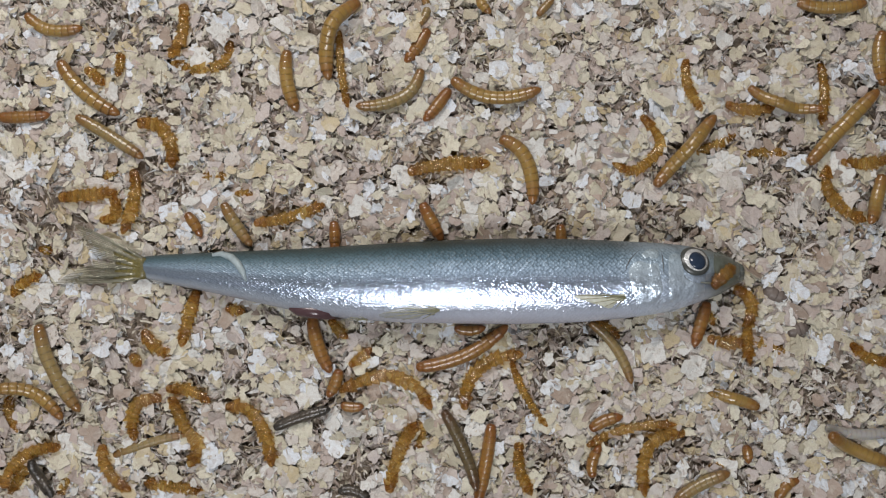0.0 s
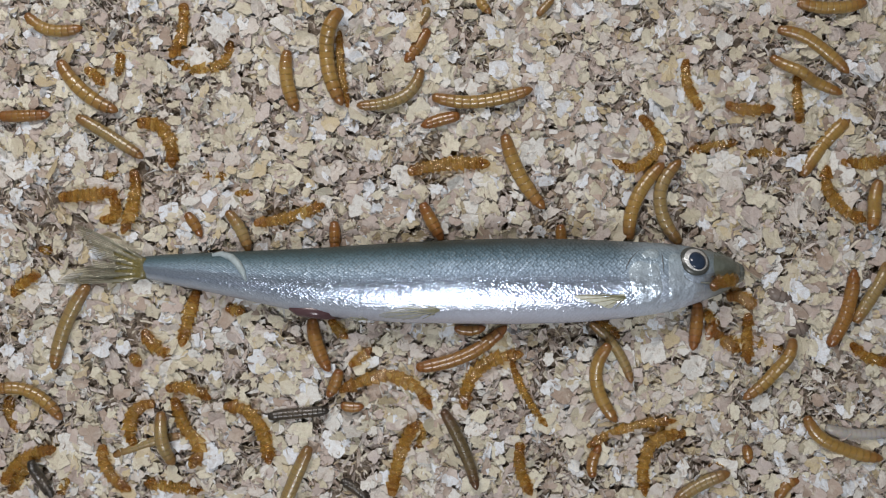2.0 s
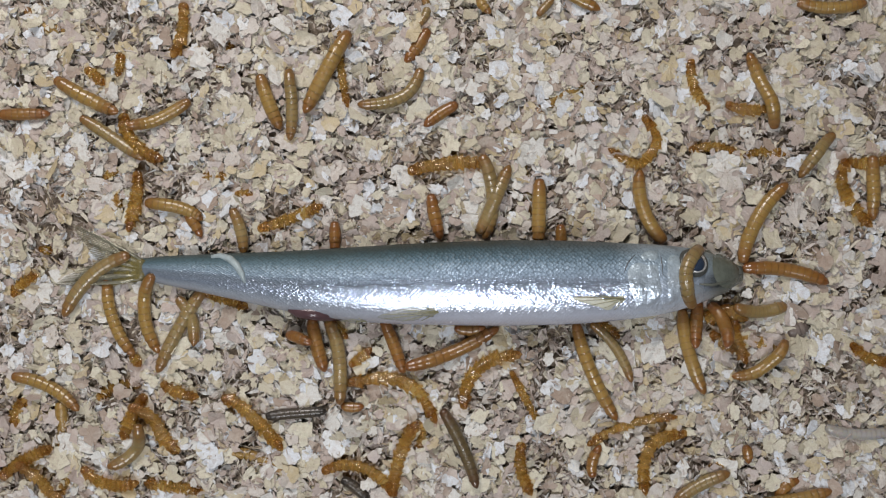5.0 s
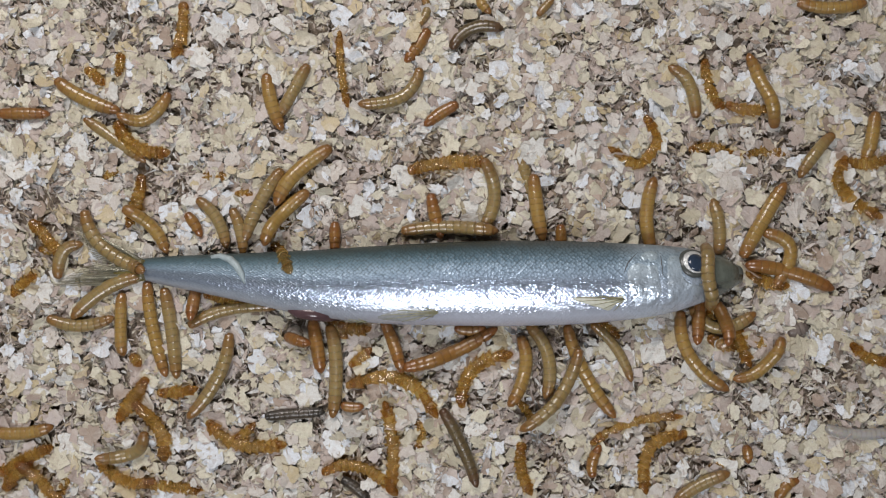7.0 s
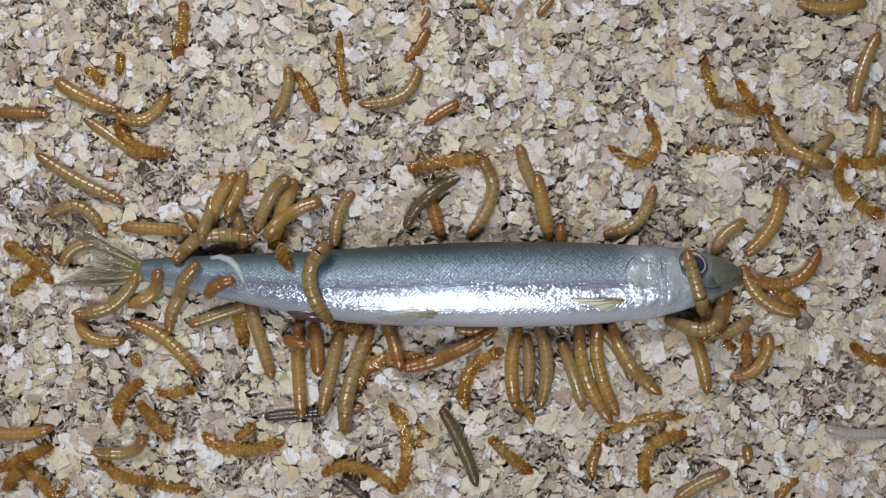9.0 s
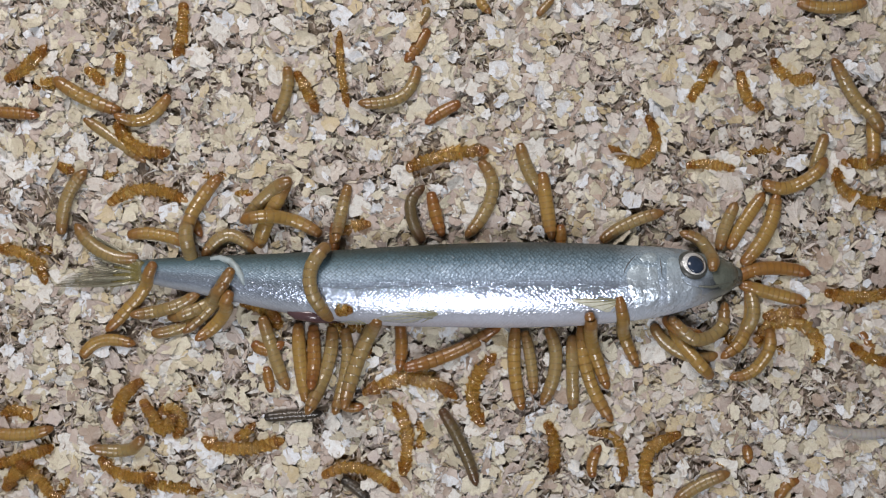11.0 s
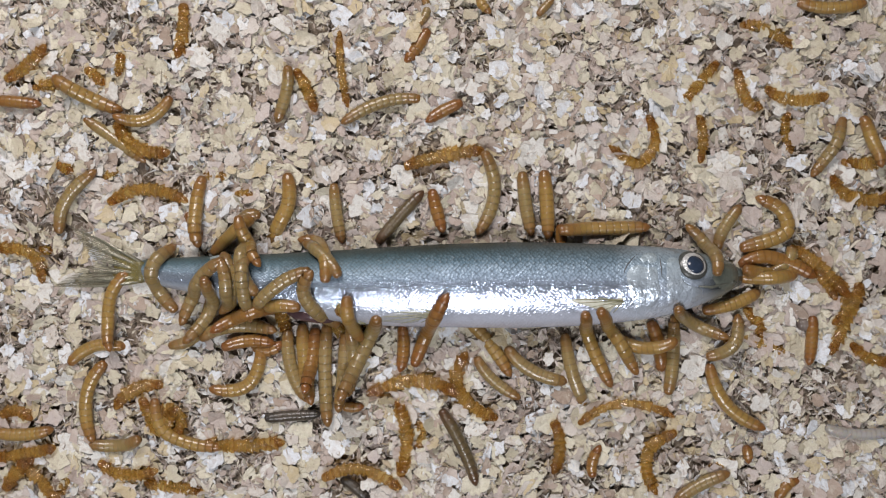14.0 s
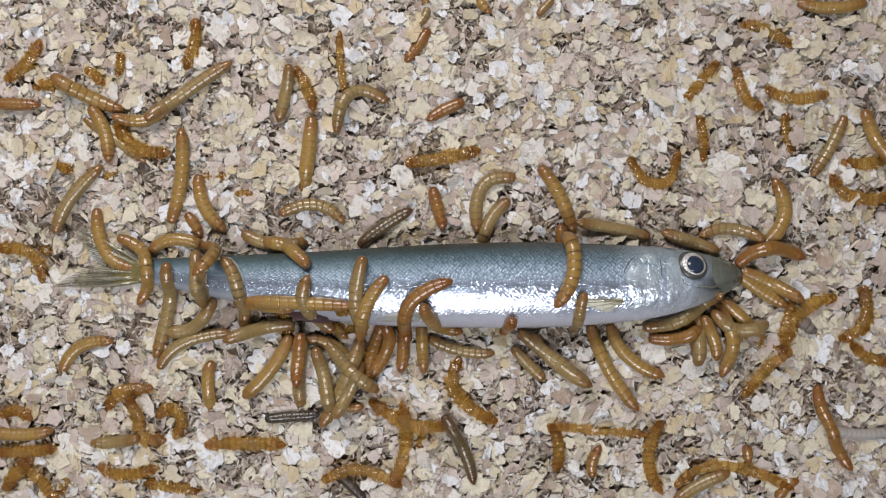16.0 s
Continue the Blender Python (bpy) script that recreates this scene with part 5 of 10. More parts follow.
    crawl("shed", 11.2, 3.00, [(0, 0, -90.8, 7.9, -87.1, 8.4, -85.9, 14.3, [(-85.9, 14.3)]), (4.2, 0, -90.8, 7.9, -87.1, 8.4, -85.9, 14.3, [(-85.9, 14.3)]), (6.3, 3, -92.4, 8, -88.6, 8.5, -87.4, 14.6)])
    crawl("amber", 19.5, 3.45, [(0, 3, -75.3, 13.8, -66.6, 14.1, -62.8, 6.5), (3.5, 3, -75.3, 13.8, -66.6, 14.1, -62.8, 6.5), (4, 0, -74, 13.6, -65.5, 14.3, -61.8, 6.4), (6.5, 0, -86.4, 9.1, -78.2, 4.6, -69.5, 11.3, [(-81.2, 6.2)]), (7, 0, -83.4, 10.6, -77, 6.1, -73.4, -0.1, [(-82, 9.6)]), (8, 0, -84.1, 5.4, -75.2, 5.4, -67.7, 0.9), (8.5, 0, -82.6, 8.4, -78.2, 3.9, -75.2, -0.6), (9, 0, -84.9, 5.8, -76.7, 5.4, -66.2, 4.6, [(-66.2, 4.6)]), (11.5, 0, -81.9, 2.8, -75.9, 3.9, -67.7, 0.9), (12, 0, -68.9, 0.9, -64.7, 3.9, -56.5, 2.4, [(-64.3, 3.8)]), (12.5, 0, -81.1, 0.1, -75.2, 1.6, -69.2, 0.1)] + [(13, 0, -81.1, 2.4, -73.7, 1.6, -66.2, 0.1, [(-67.9, 0.4)]), (13.5, 0, -61, 0.1, -58, 3.9, -55.8, 0.1), (14, 0, -61, -1.3, -57.3, 2.4, -52.8, 6.1, [(-52.8, 6.1)]), (14.5, 0, -74.4, -0.6, -69.2, 1.6, -63.2, 1.6), (15, 0, -52.8, 9.8, -48.3, 5.4, -43.1, 2.4, [(-43.1, 2.4)]), (15.5, 0, -75.9, 0.9, -67.7, 3.9, -55.8, 3.9, [(-64.3, 3.9), (-60.7, 3.9)]), (16, 0, -77.4, -0.6, -72.2, 2.4, -65.5, 1.6)])
    crawl("olive", 22.5, 3.75, [(0, 3, -97.7, 17.2, -95.5, 9.3, -90.9, 0.2), (4.2, 3, -97.7, 17.2, -95.5, 9.3, -90.9, 0.2), (6.3, 0, -96.4, 17.3, -93.8, 9.1, -89.4, 0.1), (6.5, 0, -96.1, 16.9, -93.8, 9.1, -89.4, 0.1), (7, 1, -94.6, 10.3, -90.1, 0.9, -77.8, -5.7), (7.5, 1, -93.1, 9.8, -84.9, 3.1, -77.8, -6.5), (8, 1, -86.4, -6.6, -76.7, -8.8, -62.2, -7.4), (8.5, 1, -67, -11, -65.9, -1.3, -54.6, 1.9, [(-54.6, 1.9), (-60.7, 0.2), (-67, -11)]), (9, 1, -69.2, -3.5, -62.5, 3.1, -45.3, 1.6, [(-45.3, 1.6), (-62.5, 3.1), (-53.1, 2.3)]), (11.5, 0, -65.5, -5.8, -66.2, 0.1, -69.2, 6.1, [(-67.5, 2.8), (-66.9, 1.4)]), (12, 0, -72.2, 3.1, -64.7, 1.6, -57.3, 0.1, [(-66.9, 2)])] + [(12.5, 1, -66.2, 3.9, -60.3, 1.6, -55.4, -5.6, [(-63.7, 2.9)]), (13, 1, -58.8, 1.6, -55.5, -4.2, -60.3, -11.8, [(-56.1, -3.2)]), (13.5, 1, -61.8, 0.1, -58.8, 3.9, -54.3, 2.4, [(-57.5, 3.5)]), (14, 1, -57.3, -16.3, -54, -8.5, -56.8, -1.3), (14.5, 1, -61.8, 1.6, -65.3, -4.2, -63.2, -11.8, [(-62.2, 0.9)]), (15, 1, -68.3, -5.7, -68.5, -13.3, -64.7, -17.8), (15.5, 1, -70.7, 1.6, -69.8, -5.7, -67.7, -16.3, [(-70.7, 1.6)]), (16, 1, -60.2, -2.8, -62.3, -8.6, -61.8, -17.8, [(-60.2, -2.8)])])
    crawl("olive", 16.5, 3.30, [(0, 3, -65.9, 13.1, -60.6, 7.7, -58.3, 0.2), (4.2, 3, -65.9, 13.1, -60.6, 7.7, -58.3, 0.2), (6.3, 0, -64.7, 12.8, -59.5, 7.6, -57.3, 0.1), (8, 0, -65.5, 13.6, -60.3, 8.4, -58, 0.9), (8.5, 0, -65, 13.6, -61, 8.4, -61, 1.6), (9, 0, -61, 13.6, -61.5, 7.6, -62.5, 3.1, [(-62.1, 4.9), (-62.5, 3.1)]), (11.3, 3, -62.1, 13.8, -62.5, 7.7, -63.6, 3.2)])
    crawl("amber", 14.2, 3.30, [(0, 3, -57.5, 20.6, -57.1, 13.8, -58.3, 7), (7.5, 3, -57.5, 20.6, -57.1, 13.8, -58.3, 7), (8, 0, -56.5, 20.3, -56.1, 13.6, -57.3, 6.9, [(-56.6, 10.8)]), (8.5, 0, -55, 17.3, -57.3, 10.6, -58, 6.1, [(-57.2, 10.8)]), (9, 0, -52.1, 20.3, -54.3, 14.3, -56.5, 8.4, [(-55.7, 10.5)]), (11.3, 3, -53, 20.6, -55.2, 14.6, -57.5, 8.5)])
    crawl("olive", 16.5, 3.30, [(0, 3, -23.4, 15.3, -27.2, 9.3, -28.2, 1.7), (8, 3, -23.4, 15.3, -27.2, 9.3, -28.2, 1.7), (8.5, 0, -23, 15.1, -26.7, 9.1, -27.7, 0.9, [(-27.7, 0.9)]), (9, 0, -23.7, 15.1, -27.4, 9.1, -28.2, 0.9, [(-28.2, 0.9)]), (11.5, 0, -25.2, 17.3, -26.7, 9.8, -27.7, 2.4, [(-27.5, 4.2), (-27.7, 2.4)]), (12, 0, -24.8, 15.8, -27.4, 9.1, -28.6, 2.4, [(-28.6, 2.4), (-24.8, 15.8)]), (12.5, 0, -26, 16.6, -27.4, 10.6, -27.7, 3.1, [(-27.7, 3.1), (-27.7, 3.1)]), (13, 0, -27.4, 16.6, -26.7, 7.6, -24.2, 0.9, [(-25.2, 3.6)]), (13.5, 0, -25.7, 18, -27.7, 10.6, -27.4, 2.4), (14, 0, -28.9, 17.3, -28.2, 9.8, -26.7, 1.9), (14.5, 0, -40.1, 11.3, -31.9, 8.4, -27.4, 1.6)] + [(15, 0, -38.6, 6.1, -31.9, 6.1, -26, 2.4), (15.5, 0, -49.8, 6.9, -37.9, 7.6, -30.1, 2.4), (16, 0, -43.1, 9.1, -31.9, 11.3, -23.7, 2.4)])
    crawl("shed", 22.5, 3.30, [(0, 3, -89.9, 12, -80.3, 16.1, -68.9, 12.6), (9, 3, -89.9, 12, -80.3, 16.1, -68.9, 12.6), (11.3, 0, -88.3, 11.8, -78.9, 15.8, -67.7, 12.4), (15, 0, -88.3, 12.1, -78.9, 15.8, -67.7, 12.4), (15.5, 0, -89.4, 12.8, -81.1, 13.6, -67.7, 9.8), (16, 3, -90.9, 13.1, -82.6, 13.8, -68.9, 10)])
    crawl("shed", 9.0, 3.00, [(0, 3, -19.6, 6.5, -23.4, 6.2, -27.2, 3.9), (9.2, 3, -19.6, 6.5, -23.4, 6.2, -27.2, 3.9), (11.3, 0, -19.2, 6.4, -23, 6.1, -26.7, 3.9), (13, 0, -19.2, 5.8, -23, 5.4, -26.7, 3.1), (13.5, 3, -19.6, 5.9, -23.4, 5.5, -27.2, 3.2)])
    crawl("amber", 24.8, 3.90, [(0, 0, 96.4, 22.5, 105.3, 32.2, 115, 41.9), (0.5, 0, 96.4, 24.3, 106.8, 33.3, 114, 43.4), (1, 0, 97.9, 24.8, 108.3, 34.2, 115.8, 46.4), (1.5, 0, 100.1, 27.3, 109, 33.7, 115, 44.9), (2, 2, 95.4, 19.6, 99.1, 25.6, 105.9, 33.1), (2.5, 0, 88.6, 8.4, 91.9, 21, 99.3, 30), (3, 0, 78.8, -3.1, 82.9, 8.4, 91.1, 17.3), (3.5, 0, 78.8, -3.6, 82.9, 8.4, 90.7, 16.9), (6.5, 0, 79.2, -2.8, 83.7, 7.6, 90.4, 17.3), (7.5, 0, 79.2, -1.3, 84.4, 6.4, 89.8, 16.7), (9, 0, 80, -1.3, 86.7, 6.1, 89.2, 16.3)] + [(11.5, 0, 79.2, -4.3, 85.2, 4.6, 87.7, 14.3), (12, 0, 82.9, -1.3, 85.2, 6.1, 83.7, 15.8), (12.5, 0, 79.2, 4.6, 83.7, 11.3, 97.9, 12.4), (13, 0, 77, -1.3, 82.9, 10.6, 80, 18.3), (13.5, 0, 72.5, 1.6, 78.5, 7.6, 77, 16.6), (14, 0, 78.5, 0.1, 90.4, 4.6, 89.2, 10.3, 82.9, 13.6), (14.5, 0, 77.7, 0.1, 88.9, 5.4, 87.1, 13.6), (15, 0, 77, -0.6, 88.9, 5.4, 88.6, 13.6), (15.5, 0, 78.5, 0.1, 86.7, 6.1, 87.4, 15.1), (16, 0, 83.7, 0.1, 90.1, 9.1, 87.4, 18)])
    crawl("olive", 15.8, 3.30, [(0, 3, 105.6, 31.3, 100.3, 26, 96.5, 19.9), (1.5, 3, 105.6, 31.3, 100.3, 26, 96.5, 19.9), (2.4, 0, 103.8, 30.7, 98.6, 25.5, 94.9, 19.5, [(98.5, 25.3)]), (9, 0, 103.1, 30, 97.9, 24.8, 94.1, 18.8), (11.5, 0, 100.8, 30, 99.3, 25.5, 97.9, 19.5), (12, 0, 101.6, 31.5, 98.6, 25.5, 97.1, 20.3), (12.5, 0, 102.3, 34.5, 98.6, 27, 96.4, 21.8), (13.5, 0, 105.3, 34.5, 101.6, 25.5, 95.6, 17.3, [(102.6, 28)]), (16, 0, 106.1, 35.2, 101.6, 25.5, 95.6, 17.3)])
    crawl("orange", 24.8, 3.75, [(0, 0, 129.2, 3.1, 136.6, 9.1, 144.1, 15.1), (1.5, 0, 124.7, -5.8, 130.7, 3.1, 135.1, 12.1), (2, 0, 102.3, -25.5, 106.8, -17, 108.6, -6.1), (2.5, 0, 83.7, -6.6, 96.4, -5.1, 107.1, -15.1), (3, 0, 80, -7.3, 90.4, -5.1, 103.1, -10.3), (3.5, 0, 80.7, -6.6, 88.9, -4.3, 102.3, -9.5), (4, 0, 80.7, -5.8, 90.4, -5.1, 101.6, -9.5), (6.5, 0, 77, -5.1, 90.4, -5.8, 102, -8.8), (7, 0, 80, -4.3, 90.4, -5.8, 103.1, -10.6), (7.5, 0, 78.5, -5.1, 88.2, -7.3, 91.1, 3.9), (8, 0, 78.5, -3.6, 88.9, -7.3, 102.3, -5.8)] + [(8.5, 0, 78.5, -5.8, 90.4, -8.8, 100.8, -2.8), (9, 0, 78.5, -6.6, 91.9, -8.8, 99.3, -0.6), (11.5, 0, 75.5, -8.8, 84.4, -4.6, 96.1, -7.3), (12, 0, 78.5, -8.1, 85.9, -6.1, 96.7, -4.6), (12.5, 0, 78.5, -5.1, 85.9, -5.5, 94.9, -4.3), (13, 0, 77.7, -2.8, 87.4, -7.3, 96.4, -3.6, [(77.7, -2.8)]), (13.5, 0, 77.7, -4.3, 85.9, -2.1, 95.6, -5.8), (14, 0, 78.5, -4.3, 85.9, -2.1, 97.9, -7.3), (14.5, 0, 78.5, -3.6, 85.9, -2.5, 95.6, -5.5), (15, 0, 77, -1.3, 88.9, -0.6, 100.8, 0.1, [(77, -1.3)]), (15.5, 0, 78.5, -5.8, 84.4, 1.6, 96.1, -2.8)] + [(16, 0, 77.7, -4.3, 84.4, 0.1, 94.9, -2.1, [(84.2, -0.1)])])
    crawl("olive", 22.5, 3.45, [(0, 0, 130.7, -5.8, 139.6, -2.8, 148.6, 0.1), (1.5, 0, 127.7, -5.8, 136.6, -2.8, 145.6, 0.1), (2, 0, 109, -19.2, 112.8, -13.3, 116.5, -6.6), (2.5, 0, 97.1, -24.9, 106.8, -20.7, 112, -13.3), (3, 0, 77.7, -11.8, 84.4, -18.5, 95.6, -22.2, [(79.5, -13.6)]), (3.5, 0, 75.5, -14.8, 82.9, -17, 92.6, -21.5, [(75.5, -14.8)]), (4, 0, 76.2, -14, 83.7, -17.8, 91.9, -21, [(76.2, -14)]), (6.5, 0, 77, -17.8, 83.7, -15.5, 86.7, -8.8), (7, 0, 65.8, -15.5, 72.5, -20.7, 82.2, -17), (7.5, 0, 66.5, -17.8, 74, -20.7, 82.2, -17.8), (8, 0, 64.3, -18.5, 70.3, -21.5, 81.4, -18.5)] + [(9, 0, 66.5, -17.8, 71, -22.2, 79.2, -20), (11.5, 0, 53.1, -20, 62.1, -28.2, 71.7, -29.7), (12, 0, 53.1, -20, 62.1, -24.5, 75.5, -25.5, [(74.1, -25.4)]), (12.5, 0, 51.6, -21.5, 62.1, -25.2, 75.5, -20.7), (13, 0, 50.9, -17, 62.1, -25.2, 77, -24.5, [(73.6, -24.7)]), (13.5, 1, 59.2, -15, 66.5, -22.2, 74, -22.2, [(61.4, -17.2), (60.7, -16.5)]), (14, 1, 59.2, -15, 66.5, -20, 74, -23, [(61.7, -16.7), (74, -23)]), (14.5, 1, 60.1, -12, 68, -17.8, 70.3, -29.7, [(68.8, -22.1)]), (15, 1, 66.5, -16.3, 69.5, -20.7, 73.2, -26.7, [(66.9, -16.9), (72.8, -26.1), (72.4, -25.5)]), (15.5, 1, 63.5, -17.8, 68, -21.5, 71, -29.7, [(64.8, -18.9), (68.9, -24.1)]), (16, 1, 71, -16.3, 75.5, -20.7, 82.2, -20.7, [(73.7, -19), (81.4, -20.7)])])
    crawl("amber", 19.5, 3.45, [(0, 3, 76.8, -12, 82.9, -18.1, 84.4, -24.1), (9, 3, 76.8, -12, 82.9, -18.1, 84.4, -24.1), (11.3, 0, 80.7, -10.3, 80, -20.7, 69.5, -29.7, [(76, -24.1), (70.6, -28.8)]), (12, 0, 78.5, -11, 82.9, -16.3, 78.5, -23.7, [(78.5, -23.7)]), (12.5, 0, 75.5, -14.8, 81.4, -13.3, 89.6, -11), (13, 0, 68, -15.5, 78.5, -13.3, 90.4, -11.8), (13.5, 0, 68.8, -15.5, 78.5, -14.8, 90.4, -11.8), (14, 0, 68.8, -16.3, 75.5, -14.8, 81.4, -12.5), (14.5, 0, 69.5, -16.3, 74, -13.3, 81.4, -11), (15, 0, 68.8, -15.5, 75.5, -11.8, 81.4, -7.3), (15.5, 0, 74, -11.8, 81.4, -13.3, 90.4, -11.8)] + [(16, 0, 74, -13.3, 80, -19.2, 82.9, -21.5)])
    crawl("amber", 22.5, 3.60, [(0, 0, 127.7, 3.1, 133.7, 9.1, 139.6, 15.1, [(128.4, 3.8)]), (2, 0, 120.2, -17.8, 127.7, -11.8, 136.6, -5.8), (2.5, 0, 102.3, -45.3, 106.8, -35.7, 107.3, -23.7, [(107.2, -25)]), (3, 0, 102.6, -63.2, 105.3, -53.6, 106.4, -42.8, [(105.8, -48.9)]), (3.5, 0, 99.3, -74.4, 99.6, -67, 100.1, -58.8), (4, 0, 87.4, -57.7, 99.3, -56.2, 110.5, -52.1), (6.3, 0, 69.5, -83.4, 81.4, -81.9, 91.9, -80.4)])
    crawl("amber", 24.8, 3.60, [(0, 0, 100.8, -48.3, 108.3, -52.8, 118, -56.5, [(100.8, -48.3)]), (1, 0, 100.5, -48.3, 108.3, -52.8, 117.5, -56.2, [(100.5, -48.3)]), (1.5, 0, 99.6, -48.8, 107.5, -52.4, 117.2, -55.3), (2, 0, 96.1, -44.3, 100.8, -50.6, 115.8, -55.3), (2.5, 0, 86.7, -37.1, 93.4, -45.3, 102.6, -53.6), (3, 0, 64.7, -29.7, 70.3, -38.6, 83.7, -45.8), (3.5, 0, 63.8, -15.5, 64, -26.7, 69.8, -38.6), (4, 0, 63.5, -15.5, 64, -26.7, 69.5, -37.9), (6.5, 0, 62.8, -16.3, 65.8, -26.7, 68, -37.9), (7, 0, 62.8, -16.3, 65, -28.2, 75.2, -37.1), (7.5, 0, 59.1, -19.2, 64.3, -26.7, 71, -33.4)] + [(8, 0, 63.5, -17.8, 67.3, -25.2, 70.3, -34.9, [(64, -18.8)]), (9, 0, 63.5, -17.8, 67.3, -26.7, 69.5, -37.1), (11.5, 0, 58.3, -19.2, 62.1, -25.2, 70.3, -30.4, [(67.8, -28.8)]), (12, 3, 59.3, -19.6, 64.7, -24.1, 71.5, -26.4), (13.5, 0, 80, -25.2, 72.5, -28.2, 67.3, -37.9, [(80, -25.2)]), (14, 0, 70.3, -30.4, 74.7, -40.9, 84.7, -47.3), (14.5, 0, 64.3, -17.8, 71, -25.2, 82.2, -30.4, [(72.7, -26)]), (15, 0, 68, -16.3, 75.5, -25.2, 81.4, -29.7, [(74.5, -24), (68, -16.3)]), (15.5, 0, 68, -23.7, 75.5, -26.7, 78.5, -30.4, [(72.9, -25.7)]), (16, 0, 72.5, -14.8, 75.5, -23.7, 74, -32.7, [(75.4, -24.1)])])
    crawl("orange", 12.0, 3.60, [(0, 0, 69.8, -14, 68, -20, 66.2, -25.5), (1.5, 0, 69.8, -14, 68, -20, 66.2, -25.5), (2, 0, 67.3, -14, 66.8, -20.7, 65.8, -26.4), (6, 0, 67.7, -13.3, 66.8, -19.2, 65.8, -25.2, [(65.8, -25.2)]), (9, 0, 69.5, -14, 68.8, -17.8, 67.3, -23.7, [(68.3, -19.7), (67.3, -23.7)]), (11.3, 3, 70.7, -14.3, 70, -18.1, 68.5, -24.1)])
    crawl("shed", 10.5, 3.60, [(0, 1, 68.8, -9.6, 71.2, -7.1, 74.1, -5.1), (4.2, 1, 68.8, -9.9, 72.4, -8.5, 77.7, -10.3), (6.3, 3, 72.6, -10.2, 75, -7.4, 77.1, -5.6)])
    crawl("shed", 13.5, 3.30, [(0, 0, 77, -10.6, 81.4, -14, 80.3, -20), (4.2, 0, 73.2, -14.8, 77, -12.5, 81.4, -11), (6.3, 0, 74.7, -20, 74.3, -26.7, 74.7, -36.4, [(74.4, -24.8)]), (7, 3, 76, -20.3, 75.6, -27.2, 76, -37)])
    crawl("orange", 16.5, 3.60, [(0, 3, 73.8, -13.5, 72.2, -18.1, 69.2, -21.1), (6.3, 0, 70.3, -14.8, 73.2, -17.8, 74, -23.7, [(74, -23.7), (74, -23.7)]), (9, 0, 74.7, -8.8, 74, -16.3, 71, -22.2, [(71, -22.2)]), (11.5, 0, 56.1, -19.2, 60.6, -22.2, 68, -22.2, [(59.9, -21.7)]), (12, 0, 68, -14.8, 69.5, -19.2, 72.5, -22.2), (13, 0, 68, -15.5, 71.7, -19.2, 75.5, -20.7, [(68, -15.5)]), (14, 0, 54.6, -19.2, 56.1, -22.2, 57.6, -29.7), (15, 0, 59.1, -17.8, 62.1, -20.7, 64.3, -25.2), (16, 0, 62.8, -17.8, 65.8, -22.2, 67.3, -28.2)])
    crawl("amber", 18.8, 3.30, [(0, 0, 83.4, -41.9, 79.7, -40.4, 76.7, -39.5), (0.5, 0, 83.7, -41, 79.2, -40.1, 75.5, -39.2), (1, 0, 83.7, -39.8, 79.2, -39.8, 73.7, -38.6), (1.5, 0, 85.6, -34.9, 78.5, -40.4, 73.2, -38.2), (2, 0, 92.3, -23.7, 86.7, -33.4, 77.4, -40.9, [(90.3, -27.2)]), (2.5, 0, 89.6, -24.5, 83.7, -31.9, 76.5, -33.4, [(87.7, -26.8)]), (6.5, 0, 89.6, -23.7, 83.7, -31.9, 77, -34.2, [(87.8, -26.2)]), (9, 0, 85.2, -22.2, 82.9, -31.2, 76.2, -33.9, [(84.5, -25)]), (11.5, 0, 86.7, -20.7, 82.9, -31.2, 76.2, -33.9, [(84.9, -25.8)]), (12, 3, 88.2, -21.1, 84.4, -31.7, 77.6, -34.5)])
    crawl("amber", 19.5, 3.00, [(0, 0, 80.7, 42.7, 88.2, 38.2, 99.3, 36.7, [(99.3, 36.7), (87.7, 38.5)]), (0.5, 0, 81, 42.7, 88.2, 38.2, 98.6, 36.7, [(87.6, 38.6)]), (1, 0, 82.2, 41.9, 90.4, 37.4, 100.5, 37.1, [(100.5, 37.1), (88.2, 38.6)]), (1.5, 0, 92.6, 36.4, 102.3, 37.4, 111.3, 41.2, [(100.6, 37.2), (111.3, 41.2)]), (2, 0, 86.7, 50.9, 96.4, 44.9, 112, 38.9, [(93.7, 46.5)]), (2.5, 0, 82.2, 39.7, 89.6, 41.9, 94.6, 48.6), (3.5, 0, 82.2, 39.7, 89.6, 41.9, 94.6, 48.6), (4, 3, 83.6, 40.4, 91.2, 42.7, 96.2, 49.5)])
